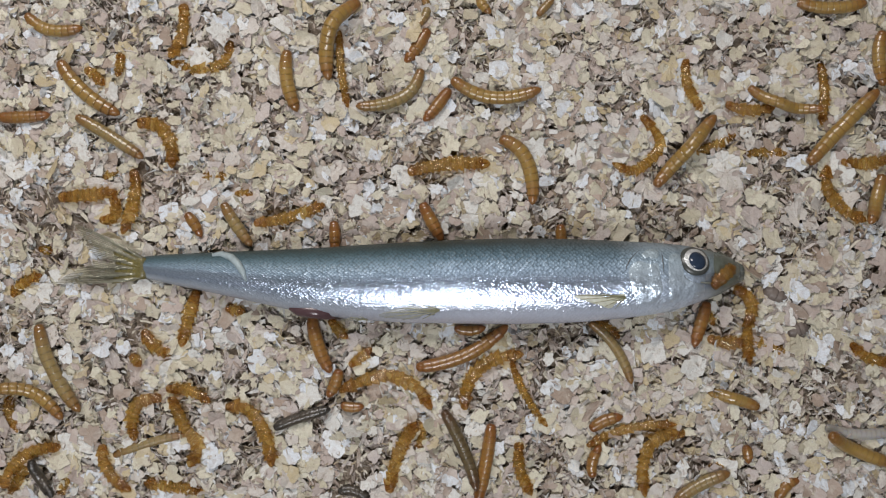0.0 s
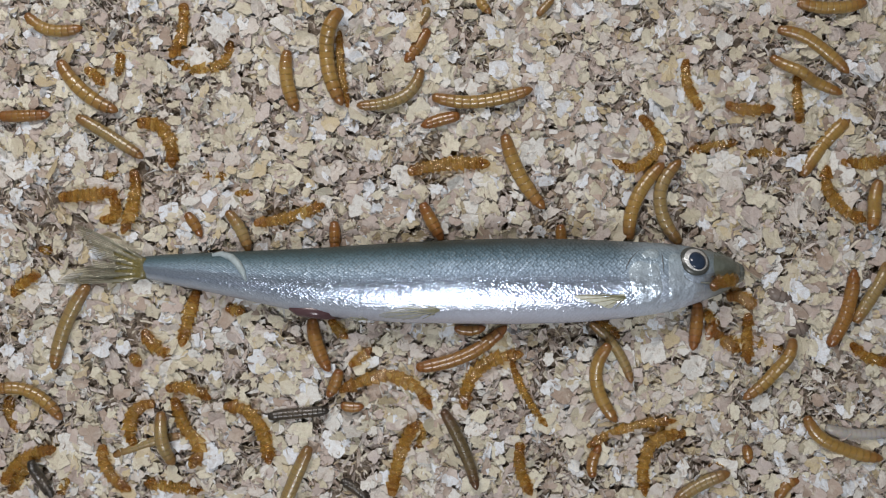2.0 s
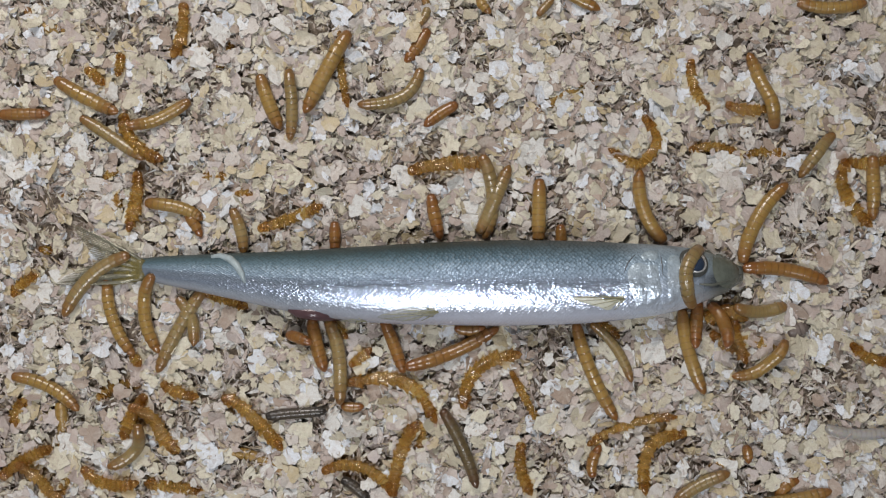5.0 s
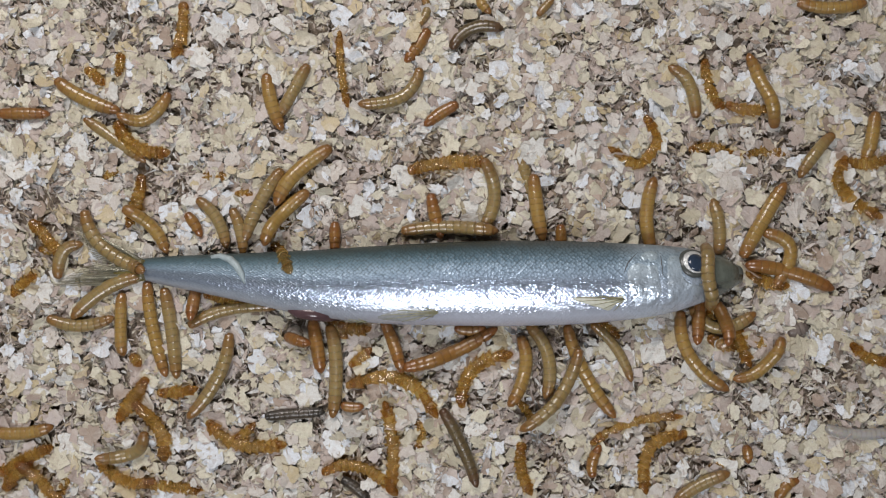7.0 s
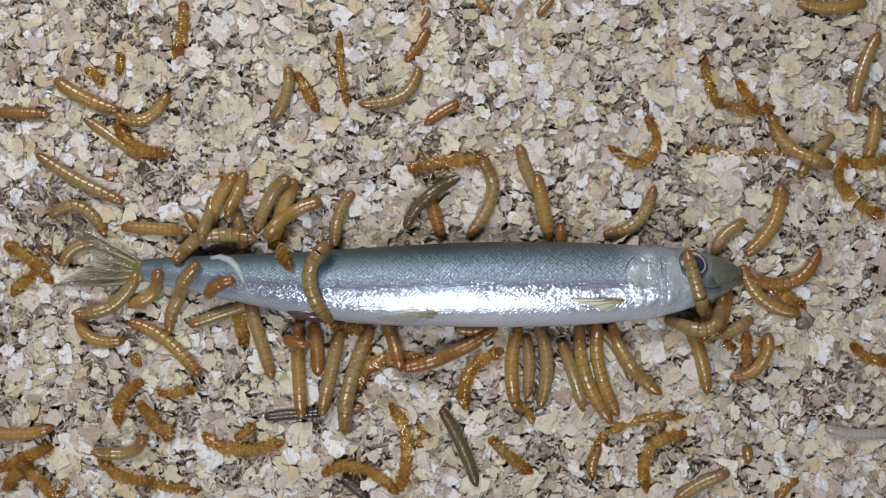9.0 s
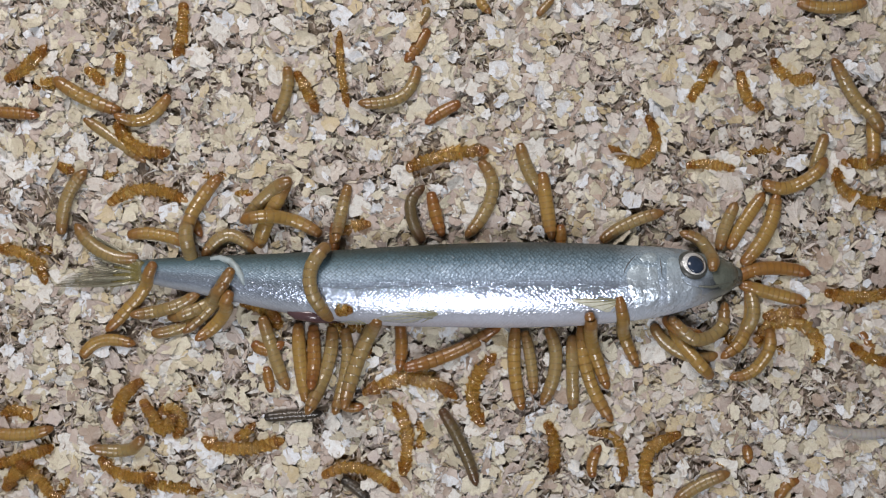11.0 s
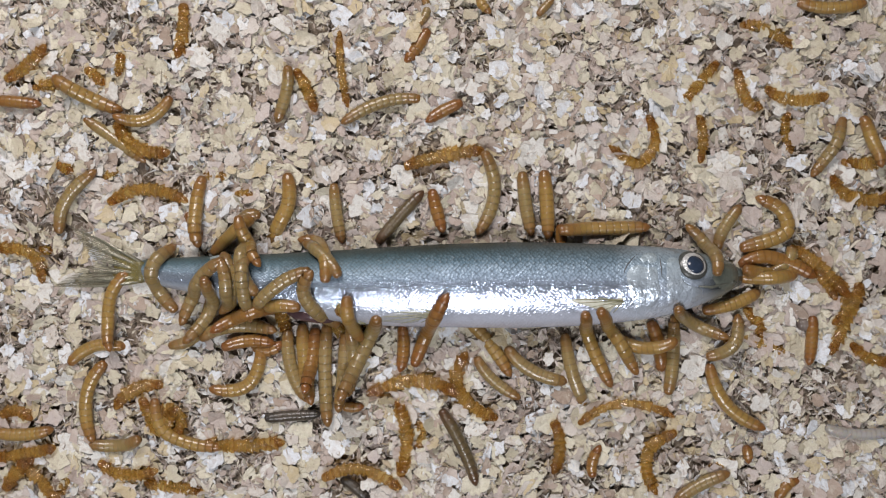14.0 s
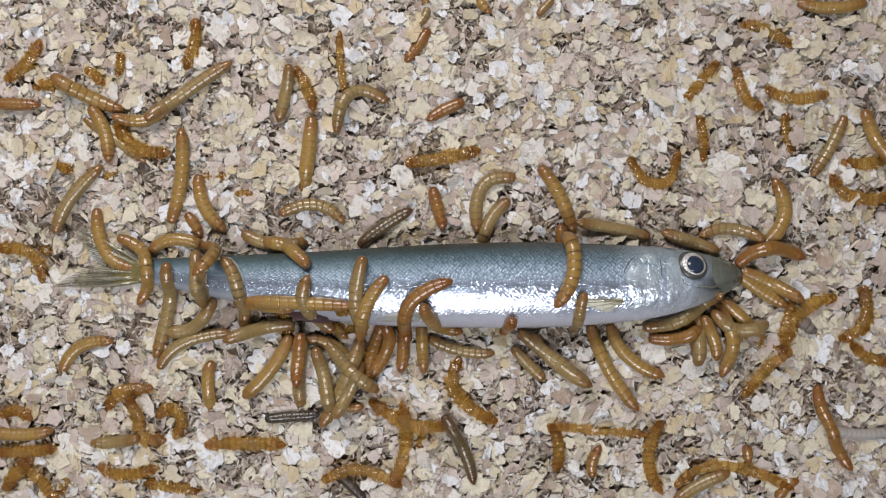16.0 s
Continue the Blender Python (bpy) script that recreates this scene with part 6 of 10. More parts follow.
    crawl("amber", 22.5, 3.75, [(0, 0, 56.1, 16.6, 64.3, 26.3, 72.8, 36.2, [(64.9, 27)]), (0.5, 0, 53.8, 14.3, 62.1, 22.5, 70.7, 34.2, [(65.2, 26.8)]), (1, 0, 50.9, 15.1, 60.6, 21.8, 68.8, 32.2, [(64.2, 26.4)]), (1.5, 0, 45.6, 10.3, 54.6, 18, 65, 27.7), (2, 0, 49.4, 2.4, 50.9, 12.8, 58.3, 22.5), (2.5, 0, 59.8, 1.9, 52.4, 9.1, 53.1, 20.3), (3, 0, 62.8, 2.4, 56.1, 10.6, 50.1, 19.2), (3.5, 0, 64.3, 2.4, 55.3, 10.6, 50.9, 19.5), (4, 0, 60.6, 1.9, 53.1, 12.1, 51.6, 21), (6.5, 0, 57.3, 1.3, 52.8, 9.8, 53.4, 19.5), (7, 0, 55.3, 0.1, 53.8, 9.1, 55.6, 17.8)] + [(7.5, 0, 55.8, 0.1, 54.6, 9.1, 56.4, 17.3), (8, 1, 53.8, 0.4, 55.3, 7.6, 59.4, 16.9), (8.5, 1, 56.6, -1.3, 56.8, 6.1, 59.1, 14.8), (9, 3, 60.1, -1.4, 55.6, 1.7, 49.5, 1.7), (13, 3, 44.2, 2.4, 48.7, 9.3, 57.1, 13.8), (13.5, 0, 43.4, 2.4, 47.9, 13.6, 61.3, 16.9), (14, 0, 30, 4.9, 41.2, 5.4, 54.6, 5.8, [(31.4, 5)]), (14.5, 0, 30, 5.4, 37.4, 4.6, 45.6, 3.1, [(30.9, 5.3)]), (15, 3, 30.5, 5.5, 38.1, 4.7, 46.4, 3.2)])
    crawl("olive", 22.5, 3.60, [(0, 3, 63.9, 1.7, 57.8, 13.8, 63.9, 23.7), (1.5, 3, 63.9, 1.7, 57.8, 13.8, 63.9, 23.7), (2, 0, 62.8, 1.3, 57.3, 13.6, 62.8, 23.3), (2.5, 1, 63.3, -7.7, 61.3, 1.6, 62.8, 10.6, [(61.4, 1.9)]), (3, 1, 64.3, -14.8, 59.8, -3.4, 69.5, 0.9), (3.5, 1, 64.3, -14.8, 59.8, -3.4, 70.3, 0.6, [(64.3, -14.8)]), (4, 1, 61.7, -14.3, 59.8, -3.4, 70.3, 0.6), (6.5, 1, 69.5, -16.6, 61.1, -7, 68, 1.3, [(67.7, -14.5)]), (7, 1, 69.8, -15.5, 67.1, -7, 68.8, 1.6, [(69.2, -13.5)]), (7.5, 1, 70.3, -15.5, 66.4, -7, 69.5, 1.6, [(69.4, -13.5)]), (8, 1, 62.1, -15.5, 73.2, -12.5, 73.8, -3.5, 70.3, 0.1, [(73.2, -12), (69.4, -13.5)])] + [(8.5, 1, 56.8, -19.2, 66.5, -17, 69.7, -9.2, 66.9, -4.2, [(63.7, -17.6), (65.1, -17.3)]), (9, 1, 58.3, -18.5, 68, -20.7, 73.2, -14, 68.6, -7, [(64.5, -19.9), (68.7, -19.8), (68.7, -19.8)]), (11.5, 1, 59.1, -17.8, 65.8, -23.7, 73.7, -20.7, 74.3, -14, [(64.4, -22.5), (59.1, -17.8)]), (12.5, 1, 59.8, -18, 65.8, -23.7, 73.7, -20.7, 74.3, -14, [(67.1, -23.2), (73.5, -20.8), (73.9, -18.1)]), (13, 1, 56.8, -18.5, 65, -24.5, 77, -19.2, [(74.5, -20.3), (65.7, -24.2)]), (13.5, 1, 60.6, -20.7, 65.8, -25.5, 76.2, -23.7, [(67, -25.3), (73.1, -24.2), (60.6, -20.7)]), (14, 0, 59.4, -38.3, 60.6, -29.7, 60.9, -17.8), (14.5, 0, 57.3, -31.9, 61.3, -25.2, 57.3, -18, [(60.7, -26.2)]), (15, 0, 63.8, -45.3, 58.8, -34.2, 55.3, -20), (15.5, 1, 52.4, -34.2, 54.6, -22.2, 67.3, -14.8, [(52.4, -34.2), (61.8, -18), (63.2, -17.2)]), (16, 1, 52.8, -20.7, 62.1, -18.5, 74.3, -9.3, [(62.6, -18.1)])])
    crawl("olive", 18.0, 3.45, [(0, 3, 75, -0.6, 75.3, 6.2, 78.3, 11.5), (4.2, 3, 75, -0.6, 75.3, 6.2, 78.3, 11.5), (6.3, 0, 73.7, -0.6, 74, 6.1, 77.3, 11.8), (6.5, 0, 73.7, -0.6, 74, 6.1, 77, 11.3), (7, 0, 72.5, -1.3, 73.2, 3.1, 72.5, 9.4), (7.5, 0, 71.7, -1.3, 73.2, 3.1, 72.5, 7.9), (8, 1, 74, 0.1, 68, 2.4, 59.8, 2.4, [(70.8, 1.3)]), (8.5, 1, 68.2, -3.5, 68.3, 1.6, 62.1, 4.3, [(68.2, -3.5)]), (9, 1, 67.3, -17, 62.9, -5.6, 61.8, 3.9, [(67.3, -17), (67.3, -17)]), (11.5, 1, 68.8, -4.2, 69.2, 1.9, 62.8, 4.6), (13, 1, 68.8, -4.2, 69.2, 1.9, 62.8, 4.6)] + [(13.5, 1, 68.4, -5.3, 68, 0.9, 63.5, 4.9), (14, 1, 69.6, -6.8, 69.5, 0.1, 64.3, 6.1), (14.5, 1, 67.5, -7, 69.5, 0.1, 64.3, 5.8), (15, 1, 65.2, -7, 69.8, 0.1, 64.3, 6.1), (15.5, 1, 72.2, -0.6, 66.5, 3.1, 59.1, 4.3), (16, 1, 72.5, -0.6, 66.5, 1.6, 58.3, 4.3)])
    crawl("olive", 15.8, 3.30, [(0, 3, 73, -1.4, 75.3, 3.2, 79.8, 6.2), (8.5, 3, 73, -1.4, 75.3, 3.2, 79.8, 6.2), (9, 0, 71.7, -1.3, 74, 3.1, 78.2, 6.4), (11.5, 0, 73.2, 0.1, 74.7, 6.1, 76.7, 11.3), (13, 0, 72.5, -1.3, 73.7, 3.1, 78.2, 9.8), (15, 0, 72.8, 0.9, 74, 6.1, 77.3, 10.9), (15.5, 0, 75.5, -0.6, 74.7, 6.1, 77.3, 11.3), (16, 0, 83.7, 2.4, 75.5, 5.4, 68, 3.4, [(83.7, 2.4)])])
    crawl("amber", 20.2, 3.60, [(0, 3, 76.8, 0.2, 79.8, 6.2, 84.4, 13.8), (9.2, 3, 76.8, 0.2, 79.8, 6.2, 84.4, 13.8), (11.3, 0, 75.5, 0.1, 78.5, 6.1, 83.7, 13.6), (12, 0, 76.2, -0.6, 78.5, 9.1, 81.7, 16.9), (12.5, 0, 77, 0.1, 80, 9.1, 80.7, 17.3, [(78.6, 5)]), (13, 0, 78.5, -0.6, 85.9, 0.1, 95.2, 0.1, [(78.5, -0.6)]), (13.5, 0, 77, 0.1, 84.4, 1.6, 91.1, 7.9), (14, 0, 78.5, -5.1, 85.9, -6.6, 92.2, -5.8, [(78.5, -5.1)]), (14.5, 0, 78.5, -5.5, 85.9, -5.8, 94.9, -4.3, [(93, -4.6)]), (15, 0, 78.5, -4.3, 87.4, -5.1, 96.4, -5.8), (15.5, 0, 78.5, -5.8, 84.4, -11, 90.4, -10.3, [(90.4, -10.3)])] + [(16, 0, 78.5, -5.8, 85.9, -8.8, 93.7, -13.3, [(92.8, -12.8)])])
    crawl("olive", 18.0, 3.45, [(0, 3, 66.5, 41.1, 65.4, 46.4, 60.1, 49), (4.2, 3, 66.5, 41.1, 65.4, 46.4, 60.1, 49), (6.3, 0, 65.3, 40.7, 64.3, 45.6, 59.1, 48.2), (7, 0, 66.8, 34.8, 64.7, 44.2, 59.8, 47.9), (7.5, 0, 59.8, 25.2, 67.3, 33.7, 65.8, 40.4), (8, 0, 52.8, 9.1, 54.6, 19.5, 65.3, 27.3, [(64.2, 26.5)]), (8.5, 0, 54.6, 2.4, 52.8, 10.6, 55.3, 19.2), (9, 0, 42.4, 3.9, 50.9, 6.9, 55.8, 16.6), (11.5, 0, 41.9, 1.6, 49.4, 6.9, 58.3, 9.1), (13, 0, 41.9, 1.9, 48.6, 6.4, 57.9, 10.9), (13.5, 0, 45.6, 1.6, 50.1, 7.6, 56.8, 11.8)] + [(14, 3, 46.4, 1.7, 51, 7.7, 57.8, 12)])
    crawl("olive", 22.5, 3.30, [(0, 3, 61.6, 1.7, 52.5, 3.2, 40.4, 3.9), (14, 3, 61.6, 1.7, 52.5, 4.7, 40.4, 3.9), (14.5, 0, 60.6, 2.4, 51.6, 6.4, 39.7, 3.4, [(41, 3.7)]), (15, 0, 63.5, 2.4, 54.6, 3.9, 44.2, 5.8), (15.5, 0, 59.1, 2.4, 47.1, 4.3, 33.7, 4.6), (16, 0, 54.6, 3.1, 45.6, 5.4, 35.2, 6.9, [(35.2, 6.9)])])
    crawl("amber", 14.2, 3.60, [(0, 0, 116.5, 57.6, 115.2, 50.9, 116.6, 43.4), (1.5, 0, 116.9, 57.6, 115.8, 50.9, 117.2, 43.4), (2, 0, 127.7, 62.8, 127.7, 56.8, 127.7, 50.9)])
    crawl("shed", 22.5, 3.30, [(0, 0, 101.6, 21.8, 102.3, 14.3, 111.3, 7.6), (3, 0, 101.6, 21.8, 102.3, 14.3, 111.3, 7.6), (3.5, 0, 105.3, 22.5, 106.1, 15.1, 109.8, 4.6, [(105.3, 22.5)]), (6.5, 0, 105.3, 24, 104.6, 16.6, 115.8, 8.4, [(105.2, 22.8)]), (9, 0, 105.3, 24.8, 104.6, 17.3, 116.5, 8.4, [(105.2, 23.5)]), (12, 0, 103.1, 19.5, 106.8, 14.3, 116.9, 12.8), (16, 0, 102.6, 19.5, 106.8, 14.3, 117.2, 13.6)])
    crawl("amber", 16.5, 3.60, [(0, 0, 115.8, 19.5, 114, 12.1, 111.3, 6.9, [(111.7, 7.6)]), (1, 0, 115.8, 19.5, 114, 12.1, 111.6, 6.9, [(111.9, 7.6)]), (1.5, 0, 115.8, 19.5, 114.3, 10.6, 113.5, 0.9), (2, 0, 115, 18, 113.5, 12.1, 112, 6.1, [(112.4, 7.5)]), (3, 0, 115, 35.9, 114.3, 28.5, 115.8, 19.5, [(115.2, 23.3)]), (3.5, 0, 115.8, 35.2, 112, 28.5, 111.3, 18, [(111.6, 22.3)]), (4, 0, 113.5, 19.5, 113.5, 13.6, 116.5, 0.1), (6.3, 0, 114, 34.2, 113.5, 30, 112.8, 25.5), (9, 0, 114.6, 37.4, 114, 31.5, 112.8, 26.3), (12.5, 0, 111.3, 34.5, 112.8, 30, 113.1, 22.5, [(113.1, 23.2)]), (16, 0, 111.3, 36.7, 113.5, 30, 116.5, 22.5, [(116.2, 23.3)])])
    crawl("olive", 22.5, 3.60, [(0, 0, 124.7, 61.3, 130.7, 68.8, 136.6, 76.2), (8.5, 0, 121.7, 62.8, 127.7, 70.3, 130.7, 77.7), (9, 0, 108.3, 36.2, 110.5, 46.4, 115.3, 57.1), (11.3, 0, 115, 30.7, 107.5, 41.9, 102.6, 50.1, [(112.7, 34.1)]), (11.5, 0, 116.5, 28.8, 109, 40.4, 103.5, 49.4, [(112.6, 34.8)]), (12, 0, 133.7, 21, 127.7, 24, 121.7, 27)])
    crawl("shed", 15.0, 3.00, [(0, 3, 79.8, 48, 82.1, 39.6, 85.9, 38.1), (9, 3, 79.8, 48, 82.1, 39.6, 85.9, 38.1), (11.3, 0, 78.5, 47.1, 80.7, 38.9, 84.4, 37.4), (16, 0, 77.7, 47.9, 80, 39.7, 84.4, 37.4)])
    crawl("shed", 18.0, 3.00, [(0, 3, 88.9, 51, 92.7, 45.7, 98.1, 45.7), (9, 3, 88.9, 51, 92.7, 45.7, 98.1, 45.7), (11.4, 0, 87.4, 50.1, 91.1, 44.9, 96.4, 44.9), (12, 0, 85.2, 42.7, 93.4, 41.9, 101.6, 43.4), (12.5, 0, 85.2, 42.7, 91.9, 39.2, 101.6, 40.4), (16, 0, 85.2, 42.7, 91.9, 39.7, 101.6, 41.2)])
    crawl("shed", 15.8, 2.70, [(0, 0, 64.3, 50.1, 64.7, 43.4, 68.8, 36.7), (4.2, 0, 64.3, 50.1, 64.7, 43.4, 68.8, 36.7), (6.5, 0, 69.2, 50.1, 70.7, 41.9, 74, 37.1), (9, 0, 69.2, 50.1, 70.7, 41.9, 74, 37.1), (11.5, 0, 72.5, 49.4, 68.8, 44.9, 65.3, 40.7), (16, 0, 72.5, 49.4, 68.8, 44.9, 65.3, 40.7)])
    crawl("shed", 14.2, 3.00, [(0, 0, 74.7, 38.2, 80.7, 36.7, 87.4, 37.4), (9.2, 0, 74.7, 38.2, 80.7, 36.7, 87.4, 37.4), (11.3, 3, 76, 38.9, 82.1, 37.3, 88.9, 38.1)])
    crawl("shed", 12.8, 2.70, [(0, 2, 78.9, 25.3, 84.9, 25.9, 90.9, 25.3), (12.5, 2, 78.9, 25.3, 84.9, 26.8, 90.1, 25.6), (14, 2, 91.6, 36.1, 90.9, 31.6, 92.4, 25.6), (16, 2, 91.2, 36.1, 90.9, 31.6, 92.4, 25.6)])
    crawl("shed", 13.5, 2.70, [(0, 2, 65.4, 25.9, 71.4, 27.1, 77.4, 30.4), (8.5, 2, 65.4, 25.9, 71.4, 26.8, 77.4, 24.1), (11.5, 0, 64.3, 21.8, 70.3, 22.1, 77.3, 20.7), (13, 0, 63.8, 24.8, 70.3, 24.8, 77.3, 23.3), (13.5, 0, 67.7, 35.2, 68.8, 29.2, 68, 22.8), (16, 0, 67.7, 35.2, 68.8, 29.2, 68.8, 23.3)])
    crawl("shed", 27.0, 2.70, [(0, 0, 52.8, 35.2, 57.6, 27.7, 50.9, 20.7, 45.3, 22.5), (2, 0, 52.4, 35.2, 57.6, 27.7, 50.9, 21.3, 45.3, 23.3), (2.5, 0, 52.4, 35.2, 56.8, 28.5, 51.6, 22.2, 44.5, 25.2), (14.5, 0, 54.6, 35.2, 56.1, 27.7, 51.6, 22.5, 44.5, 27), (15, 0, 55.3, 35.2, 55.8, 26.3, 50.9, 22.2, 45.3, 26.7), (15.5, 0, 63.5, 26.7, 60.6, 18, 54.6, 17.3, 50.1, 23.3), (16, 0, 62.4, 25.8, 59.8, 18, 53.8, 18, 49.8, 23.3)])
    crawl("shed", 15.8, 2.70, [(0, 0, 99.6, 49.1, 100.8, 41.9, 100.1, 33), (1, 0, 100.5, 49.1, 101.1, 41.9, 100.8, 33.7), (1.5, 0, 100.8, 47.6, 101.1, 41.9, 100.5, 34.5), (2, 0, 94.1, 46.4, 93.4, 41.9, 94.1, 35.9), (2.5, 3, 95.8, 47.2, 95, 42.7, 95.8, 36.6)])
    crawl("amber", 22.5, 3.30, [(0, 0, 127.7, 46.4, 136.6, 43.4, 145.6, 40.4), (1.5, 0, 118.7, 46.4, 127.7, 43.4, 136.6, 40.4), (2, 0, 88.6, 58, 97.1, 55, 106.8, 46.7), (2.5, 0, 57.9, 57.6, 68, 60.6, 80, 60.6), (3, 0, 38.2, 59.1, 48.6, 58, 61.3, 58.6), (3.5, 0, 33, 62.8, 41.2, 58.6, 54.6, 57.1), (4, 0, 30, 67.3, 35.2, 61.3, 44.9, 56.5, [(30, 67.3)]), (4.2, 0, 30, 67.3, 35.2, 61.3, 44.9, 56.5, [(30, 67.3)]), (6.3, 0, 17.3, 88.2, 24.8, 83.7, 32.2, 79.2)])
    crawl("amber", 21.8, 3.60, [(0, 0, 66.5, 74.7, 62.1, 80.7, 59.1, 92.6), (3, 0, 66.5, 71.7, 62.1, 80.7, 59.1, 92.6), (3.5, 0, 80, 53.1, 75.5, 60.6, 66.5, 67.3), (4, 0, 87.4, 31.8, 84.4, 41.9, 80.7, 51.6, [(85.6, 37.7)]), (8.5, 0, 87.7, 32.1, 84.7, 41.9, 80.7, 51.2, [(85.9, 37.8)]), (9, 0, 102.3, 21.8, 91.9, 26.3, 86.7, 35.2, [(97.6, 23.8)]), (11.3, 0, 82.2, 17.8, 91.9, 15.8, 102.3, 22.5, [(97.9, 19.7)]), (11.5, 0, 82.9, 17.8, 91.9, 15.8, 101.6, 21.8, [(97.5, 19.2)]), (12, 0, 97.1, 21, 93.4, 16.6, 89.6, 10.6, [(97.1, 21)]), (13, 0, 84.4, 24, 91.9, 16.6, 99.3, 7.6), (13.5, 3, 85.9, 24.4, 93.5, 16.8, 101.1, 7.7)])
    crawl("shed", 9.0, 2.70, [(0, 3, 79.1, 45.7, 82.9, 38.1, 84.4, 36.6), (8.5, 3, 79.1, 45.7, 82.9, 38.1, 84.4, 36.6), (9, 0, 77.7, 44.9, 80.7, 38.9, 82.2, 35.9, [(81.7, 37)]), (11, 3, 79.1, 45.7, 82.9, 38.1, 84.4, 36.6)])
    crawl("amber", 22.5, 3.60, [(0, 0, 62.1, 80.7, 68, 85.2, 77, 89.6, [(62.1, 80.7)]), (11.5, 0, 62.1, 80.7, 68, 85.2, 77, 89.6), (12, 0, 51.3, 59.1, 53.8, 65, 58.3, 74.7), (12.5, 0, 21, 60.6, 26.3, 50.1, 38.5, 43.7), (13, 0, 14.3, 77.7, 17.3, 83.7, 21.8, 94.1, [(18.9, 87.3)]), (16, 0, 14.3, 77.7, 17.3, 83.7, 21.8, 94.1, [(18.9, 87.3)])])
    crawl("orange", 24.8, 3.30, [(0, 3, 68.9, 24.1, 61.6, 32.8, 55.6, 39.6), (12, 3, 68.9, 24.1, 61.6, 32.8, 55.6, 39.6), (12.5, 0, 67.7, 23.7, 60.6, 32.2, 54.3, 39.2, [(67.7, 23.7)]), (13, 0, 97.9, 28.8, 82.9, 30.7, 67.7, 33.7), (13.5, 2, 104.4, 27.9, 99.9, 29.4, 93.1, 30.1), (14, 3, 105.6, 28.2, 101.1, 29.7, 94.3, 30.5)])
    crawl("orange", 23.2, 3.60, [(0, 0, 48.6, 74.7, 48.6, 83.7, 48.6, 95.6), (14.6, 0, 47.9, 71.7, 47.1, 80.7, 47.1, 92.6), (15, 0, 54.9, 40.7, 56.4, 53.1, 49.8, 61.6), (15.4, 0, 75.5, 70.3, 68, 74.7, 62.1, 80.7), (16, 0, 75.5, 74.7, 68, 79.2, 62.1, 85.2)])
    crawl("brown", 18.8, 3.30, [(0, 3, 4.7, 54, 4.7, 57.8, 5.2, 60.9), (4.2, 3, 4.7, 54, 4.7, 57.8, 5.2, 60.9), (6.3, 0, 4.6, 51.6, 4.6, 56.8, 5.1, 60.6), (6.6, 0, 3.9, 52.4, 4.6, 56.8, 5.4, 60.1), (7, 0, 2.4, 53.1, 6.9, 58, 14, 58.6), (7.5, 0, 2.1, 52.7, 6.9, 56.8, 11.6, 61), (8, 0, 12.8, 51.2, 9.1, 55.6, 4.2, 56.5), (8.5, 0, -0.9, 24.3, 6.9, 33, 14.3, 40.1, [(-0.9, 24.3)]), (9, 0, -9.8, 5.4, -5.8, 12.1, 4.6, 19.2, [(-3.3, 13.8)]), (11.5, 0, -4.3, 2.4, -8.8, 11.3, -5.8, 16.6), (12, 0, -7.3, 2.4, -7.3, 10.6, -6.3, 15.8)] + [(12.5, 0, -9.2, 2.4, -7.3, 10.6, -4.8, 15.4), (13, 0, -11.3, 2.4, -7.3, 12.1, -3.3, 16.6, [(-3.9, 15.9)]), (13.5, 0, -15.5, 2.4, -9.5, 7.6, -4.3, 15.1, [(-4.3, 15.1)]), (14, 0, -17.3, 1.6, -11, 9.1, -5.4, 15.1), (14.5, 0, -25.2, 1.6, -14, 4.6, -6.9, 11.3), (15, 0, -25.2, 2.4, -15.5, 6.1, -7.8, 10.3, [(-25.2, 2.4)]), (15.5, 0, -24.8, 1.9, -17, 4.6, -8.4, 10.6), (16, 0, -22.2, 0.9, -15.5, 6.1, -8.4, 10.3)])
    crawl("amber", 18.8, 3.30, [(0, 3, -7.4, 25.7, 2.4, 29.7, 8.5, 36.3), (7.5, 3, -7.4, 25.7, 2.4, 29.7, 8.5, 36.3), (7.9, 0, -7.3, 25.2, 2.4, 29.2, 8.4, 35.7), (8.1, 0, -7.3, 25.2, 2.4, 29.2, 8.4, 35.7), (8.5, 3, -9.7, 22.9, -0.6, 26.7, 5.5, 30.5)])
